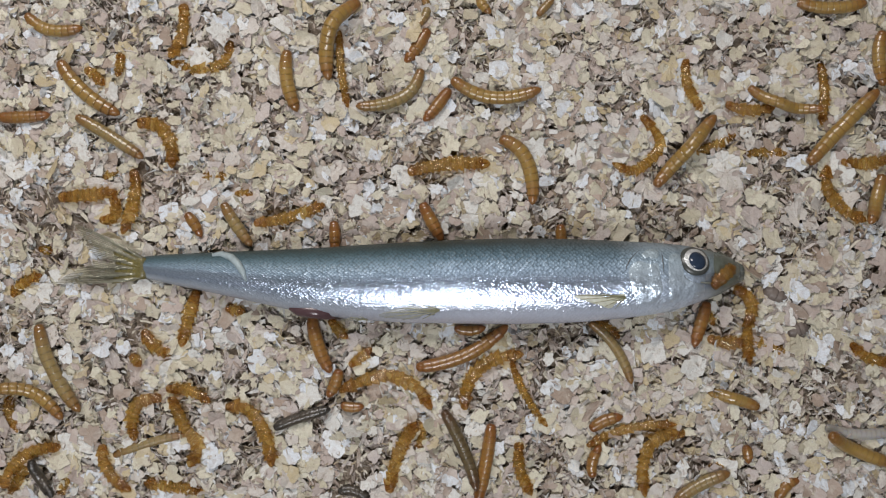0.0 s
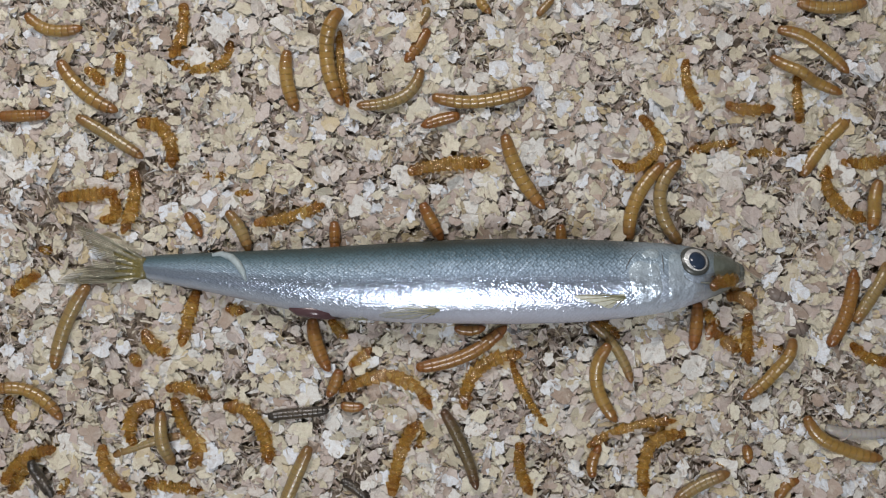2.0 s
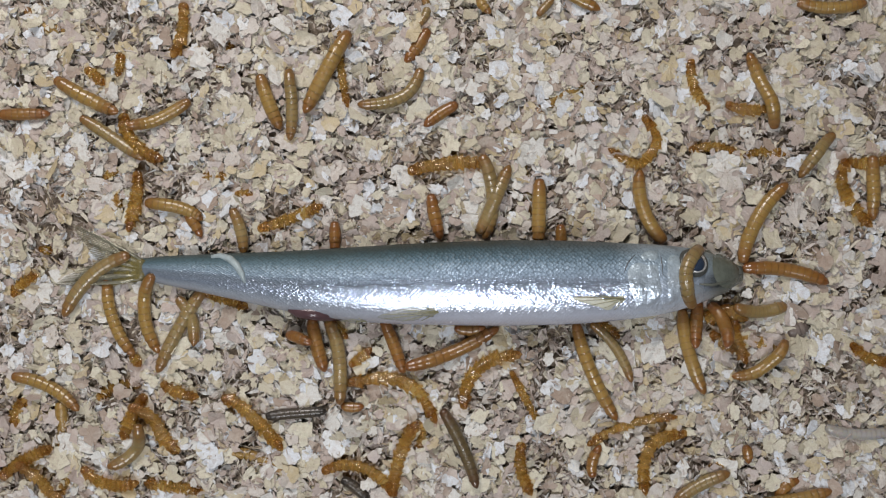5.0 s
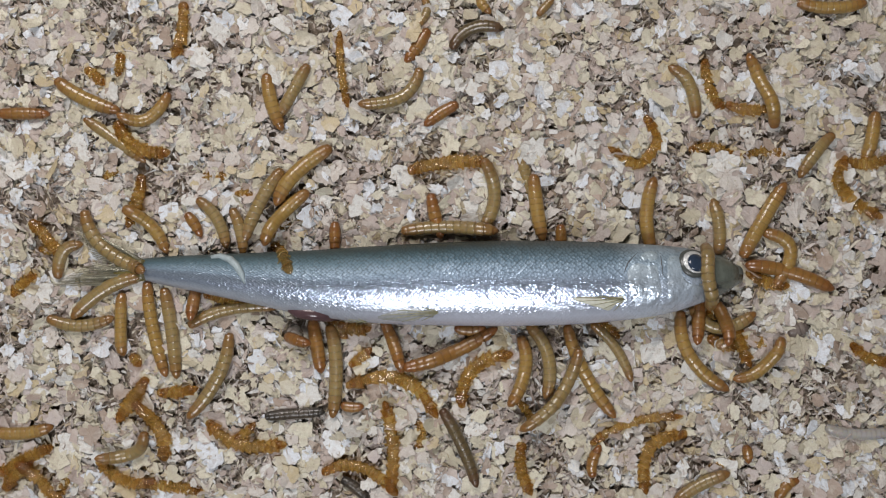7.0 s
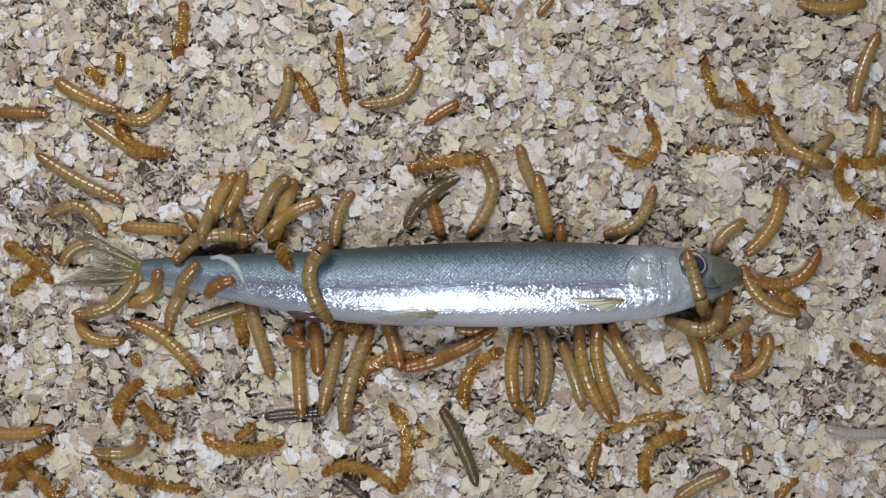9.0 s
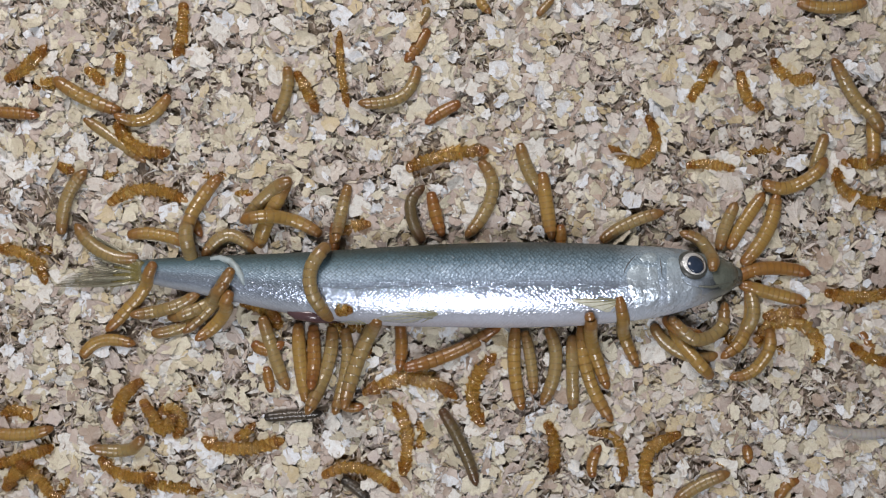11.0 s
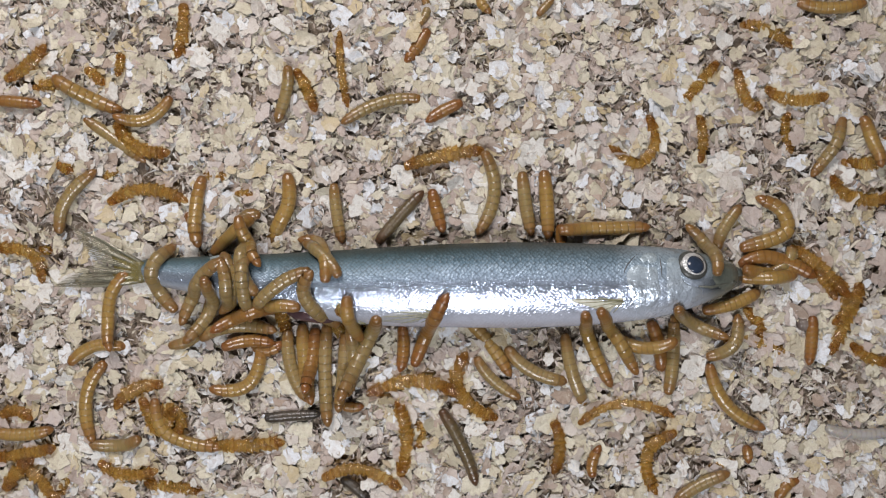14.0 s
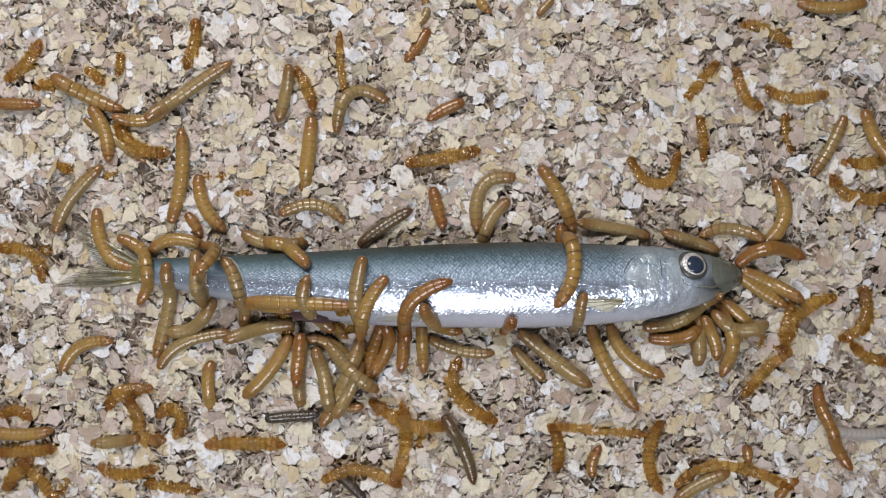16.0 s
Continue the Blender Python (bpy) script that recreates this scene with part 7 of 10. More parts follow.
    crawl("olive", 24.8, 3.75, [(0, 0, -106.8, -20, -103.5, -31.2, -96.4, -42.8), (0.5, 0, -105, -20, -102.8, -29.7, -97.6, -42.8), (1, 0, -103.5, -18.9, -102.8, -29.7, -97.9, -42.4), (1.5, 0, -98.3, -9.5, -102.8, -22.2, -101.6, -34.5), (2, 0, -93.8, -9.5, -99.3, -19.2, -102.8, -31.5), (2.5, 1, -93.8, -4.3, -97.6, -13.3, -102, -26.4), (3, 1, -86.4, -3.6, -94.6, -8.8, -98.7, -22.2), (3.5, 1, -86.4, -3.1, -93.8, -8.1, -97.6, -21), (4, 1, -85.9, -2.5, -93.8, -8.8, -97.3, -20.7), (6.5, 1, -77.9, -3.1, -90.1, -4.3, -102.8, -9.5), (7, 1, -79.7, -7.3, -88.6, -10.3, -97.6, -18)] + [(7.5, 1, -88.6, -2.8, -94.6, -13.3, -102.3, -23, [(-100.5, -20.7)]), (8, 1, -96.1, 0.1, -95.3, -11.8, -85.6, -15.5, -79.7, -13.3), (8.5, 1, -90.1, -1.3, -90.1, -11.8, -81.1, -15.5), (9, 1, -80.4, -5.8, -87.1, -14.8, -96.1, -16.6, [(-96.1, -16.6)]), (11.5, 1, -81.1, -3.6, -89.4, 0.1, -94.9, 9.1), (12, 1, -80.4, -4.3, -88.6, -1.3, -92.3, 9.8), (12.5, 1, -80.4, -4.3, -88.6, -1.3, -94.6, 9.1), (13, 1, -80.4, -3.6, -88.6, -0.6, -92.3, 9.4), (13.5, 1, -67.7, -11, -78.2, -8.8, -81.9, 0.1), (14, 1, -70.4, -16.3, -75.8, -7.2, -70.7, 0.9), (14.5, 1, -65.5, -15.5, -70.7, -14.8, -75.9, -12.5, [(-66.8, -15.3)])] + [(15, 1, -69.4, -8.6, -79.7, -4.3, -87.1, -3.6, [(-69.4, -8.6)]), (15.5, 1, -75.6, -5, -72.9, -13.3, -76.7, -25.2), (16, 1, -71.5, -3.5, -72.2, -14.8, -75.9, -28.5)])
    crawl("amber", 19.5, 3.30, [(0, 3, -84.4, -20.3, -83.8, -25.7, -83.3, -31.4), (2.5, 3, -84.4, -20.3, -83.8, -25.7, -83.3, -31.4), (3, 0, -82.9, -20, -82.3, -25.2, -81.9, -30.9), (3.5, 0, -78.9, -8.8, -83.8, -19.2, -82.3, -29.7), (4, 0, -85.9, -7.3, -84.9, -20.7, -81.4, -29.4), (6.5, 0, -89.4, -7.3, -88.6, -17.8, -81.4, -27), (7, 0, -84.9, -11.8, -85.2, -19.2, -84.9, -26), (7.5, 0, -85.6, -11.8, -90.1, -17.8, -101.3, -21), (8, 0, -94.6, -15.5, -92.3, -22.2, -85.6, -24.9), (9, 0, -96.1, -17, -93.8, -23, -86.4, -24.5), (11.5, 0, -94.9, -30, -90.1, -24.5, -82.3, -24.9)] + [(13.5, 0, -96.8, -28.5, -90.1, -24.5, -82.9, -27.4), (14, 0, -98.7, -30.4, -93.1, -26, -86.8, -25.5), (14.5, 0, -100.2, -32.4, -95.3, -26, -87.4, -24.5), (16, 0, -100.8, -32.7, -96.1, -26, -87.4, -24.5)])
    crawl("olive", 23.2, 3.60, [(0, 3, -63.6, -15.8, -72.7, -24.1, -75.7, -37.8), (3, 3, -63.6, -15.8, -72.7, -24.1, -75.7, -37.8), (3.5, 0, -62.5, -14.8, -71.5, -23.7, -74.4, -37.1, [(-74.4, -37.1)]), (4, 0, -57.3, -12.5, -67.7, -19.2, -78.5, -29.7), (6.5, 0, -74.4, -11, -72.2, -22.2, -69.2, -34.2), (7, 0, -73.7, -10.3, -71.5, -22.2, -70.1, -33.9), (7.5, 0, -72.2, -9.5, -72.2, -23.7, -69.5, -33.9), (8, 0, -67, -11, -72.2, -20.7, -80, -30.9), (8.5, 0, -67.7, -12.5, -70.7, -22.2, -80.8, -30.4), (9, 1, -62.8, -3.5, -70.7, -14.8, -72.2, -22.2), (11.5, 1, -53.2, -4.9, -60.3, -14.8, -69.8, -22.5)] + [(12, 1, -54.4, -3.5, -64.7, -14.8, -68.5, -27), (12.5, 1, -54.7, -5.3, -64.7, -14.8, -67.7, -25.5, [(-54.7, -5.3)]), (13, 1, -56.2, -5.6, -64.7, -14.8, -68, -24.5, [(-56.2, -5.6), (-56.2, -5.6)]), (13.5, 1, -53.8, -3, -64.7, -14.8, -69.2, -28.5, [(-63.5, -13.5)]), (14, 1, -55.4, -2.8, -63.1, -8.6, -69.2, -20.4, [(-56.5, -3.6)]), (14.5, 1, -53.7, -4.9, -63.2, -11.8, -67, -21, [(-63, -11.6), (-65.1, -16.3), (-65.1, -16.3)]), (15, 1, -56.2, -8.5, -64.7, -17.8, -71.5, -22.2, [(-64.4, -17.5)]), (15.5, 1, -61.4, -5.7, -65.5, -14.8, -71, -22.5, [(-61.4, -5.7), (-67, -16.9)]), (16, 1, -60, -13.3, -64.7, -20, -71, -21.9, [(-62, -16.1)])])
    crawl("amber", 22.5, 3.45, [(0, 3, -78.3, -4.4, -79.8, -15, -79.2, -25.7), (3.5, 3, -78.3, -4.4, -79.8, -15, -79.2, -25.7), (4, 1, -75.7, -4, -78.5, -14.8, -77.9, -25.2), (6.5, 0, -77.4, -11, -80.4, -19.2, -72.5, -29.7), (7, 0, -78.2, -8.5, -76.7, -20.7, -72.9, -33.4), (7.5, 0, -72.2, -11, -75.9, -22.2, -81.4, -30.9, [(-72.2, -11)]), (8, 0, -72.2, -14.8, -76.7, -22.2, -78.9, -29.7, [(-78.9, -29.7)]), (8.5, 0, -77, -11, -77.9, -19.2, -74.9, -25.5, [(-74.9, -25.5)]), (9, 1, -73.4, -5.4, -76.7, -11.8, -79.7, -13.6), (11.5, 1, -75.2, -3.1, -81.1, -13.3, -88.9, -21.9), (12, 1, -70.9, -5.4, -78.2, -13.3, -84.9, -10)] + [(12.5, 0, -65.5, -11.8, -72.2, -13.3, -79.4, -11.8), (13, 0, -76.4, -11.8, -78.9, -22.2, -77.9, -33.9), (13.5, 1, -83.8, -5.1, -87.1, -14.8, -83.8, -29.4, [(-84.5, -26.5)]), (14, 1, -82.9, -5.8, -87.9, -13.3, -86.8, -26.4, [(-86.9, -25.1)]), (14.5, 1, -82.3, -5.8, -87.9, -13.3, -88.6, -22.5), (15, 1, -77.9, -9.5, -88.6, -11.8, -94.3, -18.9), (15.5, 0, -77, -14, -84.1, -19.2, -86.7, -27.9, [(-85.8, -24.9)]), (16, 1, -85.9, 3.1, -77.3, -3.5, -80.4, -14.5)])
    crawl("amber", 22.5, 3.45, [(0, 3, -79.5, -10.5, -82.6, -18.1, -88.6, -30.2), (14, 3, -81.8, -9.7, -82.6, -18.1, -88.6, -30.2), (14.5, 0, -81.1, -9.5, -80.4, -19.2, -87.9, -33), (15, 0, -75.9, -14.8, -82.6, -20.7, -87.4, -30.4), (15.5, 3, -77.3, -15, -84.1, -21.1, -88.9, -31), (15.6, 0, -90.8, 10.6, -90.1, 3.1, -88.6, -2.8), (16, 1, -91.3, 10.6, -88.6, -1.3, -81.1, -5.1)])
    crawl("amber", 21.0, 3.60, [(0, 3, -84.4, -19.6, -75, -24.1, -65.6, -33.5), (8.5, 3, -84.4, -19.6, -75, -24.1, -65.6, -33.5), (9, 0, -82.9, -19.2, -73.7, -23.7, -64, -33.3), (11.5, 1, -49.6, -9.9, -58.8, -17.8, -68.5, -22.2, [(-68.5, -22.2), (-53.7, -13.4)]), (12, 1, -51.3, -7.3, -60.3, -17.8, -69.5, -27.4, [(-68.4, -26.2)]), (12.5, 1, -46.9, -5.3, -57.3, -16.3, -65.5, -24, [(-65.5, -24)]), (13, 1, -50.4, -3.9, -60.3, -14.8, -66.5, -22.5, [(-66.5, -22.5)]), (13.5, 0, -46.8, -24.5, -49.8, -31.9, -52.5, -39.4), (14, 0, -48, -25.5, -51.3, -35.7, -61.5, -36.8), (14.5, 0, -72.9, -19.2, -65.5, -26.7, -65, -39.8), (15, 0, -61.5, -27, -61, -32.7, -60.9, -40.4)] + [(15.5, 0, -60.6, -27.4, -61.8, -31.2, -62.5, -34.5), (16, 0, -60.9, -29.7, -61.8, -32.7, -61.9, -37.9)])
    crawl("olive", 23.2, 3.60, [(0, 3, -57.5, -22.6, -59.8, -33.2, -68.2, -45.1), (6.5, 3, -57.5, -22.6, -59.8, -33.2, -68.2, -45.1), (7, 0, -56.5, -22.2, -58.8, -32.7, -67.3, -44.6), (7.5, 0, -51.6, -12.5, -49.8, -23.7, -49.5, -33.9), (8, 0, -52.1, -13.3, -47.6, -23.7, -45.6, -33.9), (8.5, 0, -52.8, -14, -48, -22.2, -45, -33.9), (9, 0, -51.3, -14, -48.3, -23.7, -45, -33.9), (11.5, 0, -44.6, -18.5, -42.4, -28.2, -38.2, -37.4, [(-44.6, -18.5)]), (12, 0, -42.1, -18.5, -40.1, -29.7, -35.2, -37.9, [(-42.1, -18.5)]), (13.5, 0, -40.9, -19.2, -40.1, -29.7, -36.7, -37.9), (14, 0, -40.9, -21.5, -40.1, -31.2, -36.1, -39.4)] + [(14.5, 0, -44.6, -21.5, -40.9, -31.2, -35.2, -40.9), (15, 0, -40.1, -20.7, -40.1, -28.2, -40.1, -34.9, [(-40.1, -21.5)]), (16, 0, -36.4, -23.7, -37.9, -31.2, -37.9, -38.3, [(-36.4, -23.7)])])
    crawl("olive", 27.0, 4.05, [(0, 0, -26.3, -72.9, -25.7, -83.4, -25.2, -95.3), (7, 0, -26, -69.2, -25.7, -80.4, -25.2, -90.8), (7.5, 0, -25.7, -35.7, -25.2, -49.1, -26.3, -64, [(-26.2, -62.3), (-25.9, -59), (-25.5, -42.4)]), (8, 0, -19.7, -22.2, -24.5, -31.2, -27.7, -45.3, [(-26.7, -41.1)]), (8.5, 0, -19.2, -20.4, -24.5, -32.7, -27.7, -44.3, [(-26.9, -41.4)]), (9, 0, -18.8, -20.7, -24.5, -35.7, -25.7, -50.3, [(-25, -41.3)]), (11.5, 1, -16.4, -17.4, -22.2, -29.7, -26.3, -42.8, [(-25.8, -41.3)]), (12, 1, -17.5, -17.1, -21.5, -29.7, -26.3, -43.9, [(-25.8, -42.3)]), (12.5, 0, -19.2, -19.2, -21.5, -29.7, -25.7, -42.4, [(-25.3, -41.1)]), (13, 0, -19.2, -18, -21.5, -31.2, -26, -43.9, [(-25.5, -42.4)]), (13.5, 0, -20, -17.5, -20.7, -29.7, -26.3, -43.9, [(-25.1, -40.9)])] + [(14, 1, -16.7, -17.4, -23, -31.2, -27.7, -40.9, [(-25, -35.4), (-27, -39.5), (-27.7, -40.9)]), (14.5, 1, -14.3, -19.5, -19.2, -29.7, -24.2, -42.8, [(-23.7, -41.4), (-23.1, -40)]), (15, 0, -14.3, -19.5, -18.5, -31.2, -24.8, -44.3, [(-23.4, -41.4)]), (15.5, 0, -17.3, -21.5, -20, -32.7, -24.8, -45.3, [(-23.2, -41.2)]), (16, 0, -21.5, -23.7, -26, -35.7, -32.2, -46.8, [(-24.7, -32.1)])])
    crawl("amber", 24.8, 3.75, [(0, 0, -34.9, -77.4, -34.9, -89.4, -34.9, -101.3), (8, 0, -35.7, -70, -34.9, -80.4, -34.6, -92.3), (8.5, 0, -36.4, -41.3, -35.7, -53.6, -34.9, -66.2, [(-36.2, -44.2)]), (9, 0, -37.9, -19.2, -38.2, -31.2, -36.8, -43.9, [(-36.8, -43.9)]), (11.5, 0, -38.2, -19.2, -37.1, -29.7, -35.2, -37.9), (12, 0, -38.8, -18.5, -36.4, -29.7, -34.6, -38.3, [(-34.6, -38.3)]), (13.5, 0, -37.1, -18.5, -36.4, -29.7, -35.4, -37.9, [(-35.4, -37.9)]), (14, 0, -37.1, -20, -36.4, -31.2, -34.6, -39.4, [(-34.6, -39.4)]), (14.5, 0, -38.2, -18.5, -37.1, -29.7, -36.1, -39.8, [(-36.1, -39.8)]), (15, 0, -42.1, -18.5, -45.3, -26.7, -51.6, -37.4), (15.5, 0, -40.6, -20, -43.9, -29.7, -51.6, -37.4)] + [(16, 0, -40.6, -23, -43.9, -29.7, -50.4, -37.1)])
    crawl("olive", 24.0, 3.75, [(0, 0, -40.9, -77.4, -43.9, -84.9, -46.8, -92.3), (1.5, 0, -39.4, -68.5, -42.4, -75.9, -45.3, -84.9), (2, 0, -35.4, -52.4, -38.6, -59.5, -41.9, -67.7), (2.5, 0, -23.3, -33.9, -29.7, -44.6, -35.7, -57.3, [(-24.1, -35.2), (-27.3, -40.6), (-28.9, -43.3)]), (3, 0, -30.7, -19.2, -26.3, -28.2, -27.4, -39.4, [(-27, -35.7)]), (3.5, 0, -30.4, -19.2, -27.1, -26.7, -26.4, -39.4, [(-26.6, -35.7)]), (4, 0, -30.4, -19.2, -27.1, -26.7, -26.4, -39.4, [(-26.6, -35.7)]), (6.5, 0, -30.4, -19.2, -28.5, -29.7, -28.9, -43.9), (7, 0, -30.1, -20, -28.3, -29.7, -29.2, -44.3), (8, 0, -27.1, -20, -28.9, -31.2, -30.7, -43.9, [(-30.7, -43.9)]), (9, 0, -27.1, -21.5, -29.7, -32.7, -31.5, -43.1, [(-31.5, -43.1)])] + [(11.5, 0, -29.7, -20, -30.4, -29.7, -35.7, -42.4, [(-34.1, -38.6), (-35.7, -42.4)]), (12, 0, -30.4, -20, -31.2, -31.2, -33, -43.9, [(-33, -43.9)]), (13.5, 0, -31.2, -20, -31.9, -32.7, -31.9, -45.3, [(-31.9, -43.8)]), (14, 0, -30.7, -20, -31.2, -32.7, -30.4, -46.8), (14.5, 0, -33.4, -20, -33.4, -29.7, -30.1, -41.6), (15, 0, -34.5, -21.5, -31.9, -32.7, -28.5, -42.4, [(-34.2, -22.7)]), (15.5, 0, -33.7, -22.2, -31.2, -32.7, -27.7, -42.4, [(-33.4, -23.4), (-28.1, -41.2)]), (16, 0, -33.4, -26, -31.2, -34.2, -30.1, -39.4, [(-33.4, -26), (-30.1, -39.4)])])
    crawl("olive", 21.0, 3.45, [(0, 3, -27.9, -22.6, -27.9, -31.7, -29.4, -42.3), (9, 3, -27.9, -22.6, -27.9, -31.7, -29.4, -42.3), (11.3, 0, -26, -20.7, -25.2, -29.7, -28.9, -43.9, [(-28.2, -41.2)]), (12.5, 0, -26.7, -22.2, -27.4, -29.7, -31.9, -42.4, [(-31.9, -42.4), (-31.9, -42.4)]), (13.5, 0, -27.4, -22.2, -27.4, -31.2, -28.9, -43.9), (14, 0, -26, -22.2, -26.3, -31.2, -27.4, -42.4, [(-27.3, -41.2)]), (14.5, 0, -23, -21.5, -23.7, -29.7, -26.7, -41.6, [(-26.7, -41.6)]), (15, 0, -22.2, -21.5, -23.7, -29.7, -26.7, -38.6, [(-22.6, -23.6)]), (15.5, 0, -24.5, -21.5, -24.5, -29.7, -26.7, -41.6, [(-26.7, -41.6), (-24.5, -25.1), (-26.7, -41.6)]), (16, 0, -21.5, -29.7, -23.7, -35.7, -27.4, -42.4, [(-27, -41.7), (-23.2, -34.4)])])
    crawl("orange", 16.5, 3.75, [(0, 0, -34.6, -17.8, -33.1, -25.2, -29.8, -32.4), (3.5, 0, -34.6, -18.5, -33.4, -25.2, -30.7, -31.9), (9, 0, -34.2, -19.5, -33.4, -25.2, -33.1, -31.9), (11.5, 0, -34.2, -20, -34.2, -29.7, -34.6, -37.9, [(-34.6, -37.9), (-34.6, -37.9)]), (14, 0, -33.7, -20.7, -34.6, -29.7, -35.7, -37.1, [(-35.6, -36.1), (-35.7, -37.1)]), (16, 0, -37.1, -22.2, -37.9, -29.7, -38.2, -35.7, [(-38.1, -34.1), (-37.3, -23.8)])])
    crawl("orange", 9.0, 3.30, [(0, 3, -40.8, -21.1, -39.8, -22.9, -37.8, -24.9), (2.6, 3, -40.8, -21.1, -39.8, -22.9, -37.8, -24.9), (3, 0, -40.1, -20.4, -39.1, -22.5, -37.1, -24.9), (4, 0, -41.2, -22.5, -38.6, -23, -34.9, -24.5, [(-34.9, -24.5)]), (9, 0, -41.6, -23.4, -38.6, -24.5, -34.9, -24.9, [(-38.1, -24.6), (-34.9, -24.9)]), (11, 3, -42.3, -23.8, -39.3, -24.9, -35.5, -25.3)])
    crawl("olive", 23.2, 3.30, [(0, 3, -68.9, -32.5, -58.3, -37.5, -44.3, -38.6), (3.2, 3, -68.9, -32.5, -58.3, -37.5, -44.3, -38.6), (3.5, 0, -67.7, -31.9, -57.3, -36.8, -43.6, -37.9), (4, 0, -69.5, -10, -71.5, -20.7, -78.8, -29.7, [(-78.8, -29.7)]), (6.5, 0, -67.7, -19.5, -57.3, -16, -43.9, -16.6), (9, 0, -67, -20, -61, -18, -53.6, -15.5), (11.5, 0, -81.9, -22.2, -72.2, -20, -64.4, -12.1), (12, 0, -83.8, -13, -76.7, -17.8, -67, -14.8), (12.5, 0, -77, -15.5, -67.7, -15.5, -64.4, -4.3, [(-66.8, -12.6)]), (13, 0, -74.9, -17, -67.7, -11.8, -65, -2.5), (13.5, 0, -78.5, -12.1, -70.7, -15.5, -64.4, -13.3)] + [(14, 0, -72.2, -25.5, -64.7, -22.2, -61.5, -11.8), (14.5, 0, -66.2, -15.5, -70.7, -14, -76.7, -12.1), (15, 0, -74, -30.9, -67.7, -23.7, -58, -19.2), (15.5, 0, -74.9, -31.9, -67.7, -22.2, -56.5, -20), (16, 0, -74.7, -31.5, -69.2, -25.2, -56.5, -22.2)])
    crawl("orange", 10.5, 3.60, [(0, 3, -66.6, -11.2, -67.4, -15, -68.2, -19.6), (4.2, 3, -66.6, -11.2, -67.4, -15, -68.2, -19.6), (6.3, 0, -65.9, -10.3, -66.2, -14, -66.2, -17.8, [(-66.2, -17.8)]), (8, 0, -64, -9.5, -63.5, -13.3, -64.7, -17.8, [(-64.7, -17.8)]), (9, 1, -53.2, -7.8, -61, -11.8, -64, -19.2, [(-64, -19.2)]), (11.3, 3, -56.8, -9, -62.1, -12, -65.1, -19.6)])
    crawl("orange", 14.2, 3.45, [(0, 3, -15.8, -18.8, -13.5, -25.7, -10.5, -32.5), (2.5, 3, -15.8, -18.8, -13.5, -25.7, -10.5, -32.5), (3, 0, -15.5, -18.5, -13, -25.2, -10.1, -32.4), (9, 0, -15.5, -18.9, -12.8, -25.2, -11, -31.9, [(-11.8, -28.8)]), (11.5, 0, -11, -19.5, -10.7, -26.7, -11.6, -31.9), (16, 0, -10.7, -20.7, -10.4, -26.7, -11, -31.2)])
    crawl("orange", 27.0, 3.75, [(0, 0, -6.9, -31.2, 6.1, -27.9, 16.6, -20.4), (3.5, 0, -6.9, -31.2, 6.1, -27.9, 16.1, -20.7), (4, 0, -9.2, -30.7, 2.4, -27.4, 14.6, -21, [(-9.2, -30.7)]), (9, 0, -10.3, -31.2, 2.4, -27.4, 14, -21, [(-2.8, -29), (-10.3, -31.2)]), (11.5, 0, -9.8, -30.9, 2.4, -27.4, 15.5, -20, [(-9.8, -30.9)]), (12, 1, -7.3, -30, 5.4, -26.4, 15.9, -17.8), (12.5, 1, -6.3, -29.7, 5.4, -26.4, 15.9, -17.8), (13, 1, -7.8, -30, 2.4, -25.2, 12.6, -17.3), (13.5, 1, -7.8, -30, 0.9, -23.7, 11.1, -17), (14, 1, -7.6, -30.9, -3.6, -20.7, 1.1, -11.5), (14.5, 1, -8.4, -31.2, -5.1, -22.2, -3.1, -10.9)] + [(15, 1, -6.9, -30.4, -5.6, -17, -0.3, -8.3, [(-5.4, -16.6)]), (15.5, 1, -6.6, -30.4, -7, -17, 0.6, -8.3, [(-6.9, -20.1), (-6.6, -30.4)]), (16, 1, -9.2, -24.5, -8.4, -14.1, 2, -8.1, [(-9.2, -24.5)])])
    crawl("orange", 7.5, 3.00, [(0, 0, 3.1, -20.7, 6.9, -21.6, 11, -20.7), (9, 0, 3.1, -20.7, 6.9, -21.6, 11, -20.7), (11, 3, 3.2, -21.1, 7, -22, 11.2, -21.1)])
    crawl("shed", 21.8, 3.60, [(0, 0, 5.7, -42.4, 9.1, -31.9, 21, -27.9), (4, 0, 5.7, -42.4, 9.1, -31.9, 21, -27.9), (9, 0, 6.1, -42.4, 6.9, -32.7, 15.8, -27), (12, 0, 11.6, -48.3, 8.1, -38.6, 13.1, -28.9), (13, 0, 10.1, -48.3, 8.1, -38.6, 11.6, -28.9), (13.5, 0, 14, -45.3, 4.2, -37.1, 7.2, -27.4), (16, 0, 14.3, -45.8, 2.8, -37.1, 4.6, -28.9)])
    crawl("shed", 20.2, 2.10, [(0, 0, 18, -29.7, 21.8, -38.6, 27.4, -46.8, [(18, -29.7)]), (4.2, 0, 18, -29.7, 21.8, -38.6, 27.4, -46.8, [(18, -29.7)]), (6.5, 2, 18.1, -38.9, 21.9, -42.6, 23.7, -45.6), (9, 2, 18.1, -38.9, 21.9, -42.6, 23.7, -45.6), (11, 3, 18.4, -39.3, 22.2, -43.1, 24, -46.1)])
    crawl("olive", 18.8, 2.70, [(0, 0, 38.9, -19.5, 45.6, -26, 49.8, -35.4), (9, 0, 39.4, -20, 45.6, -26, 49.8, -34.9), (11, 3, 40.1, -20.3, 46.4, -26.4, 50.7, -35.5)])
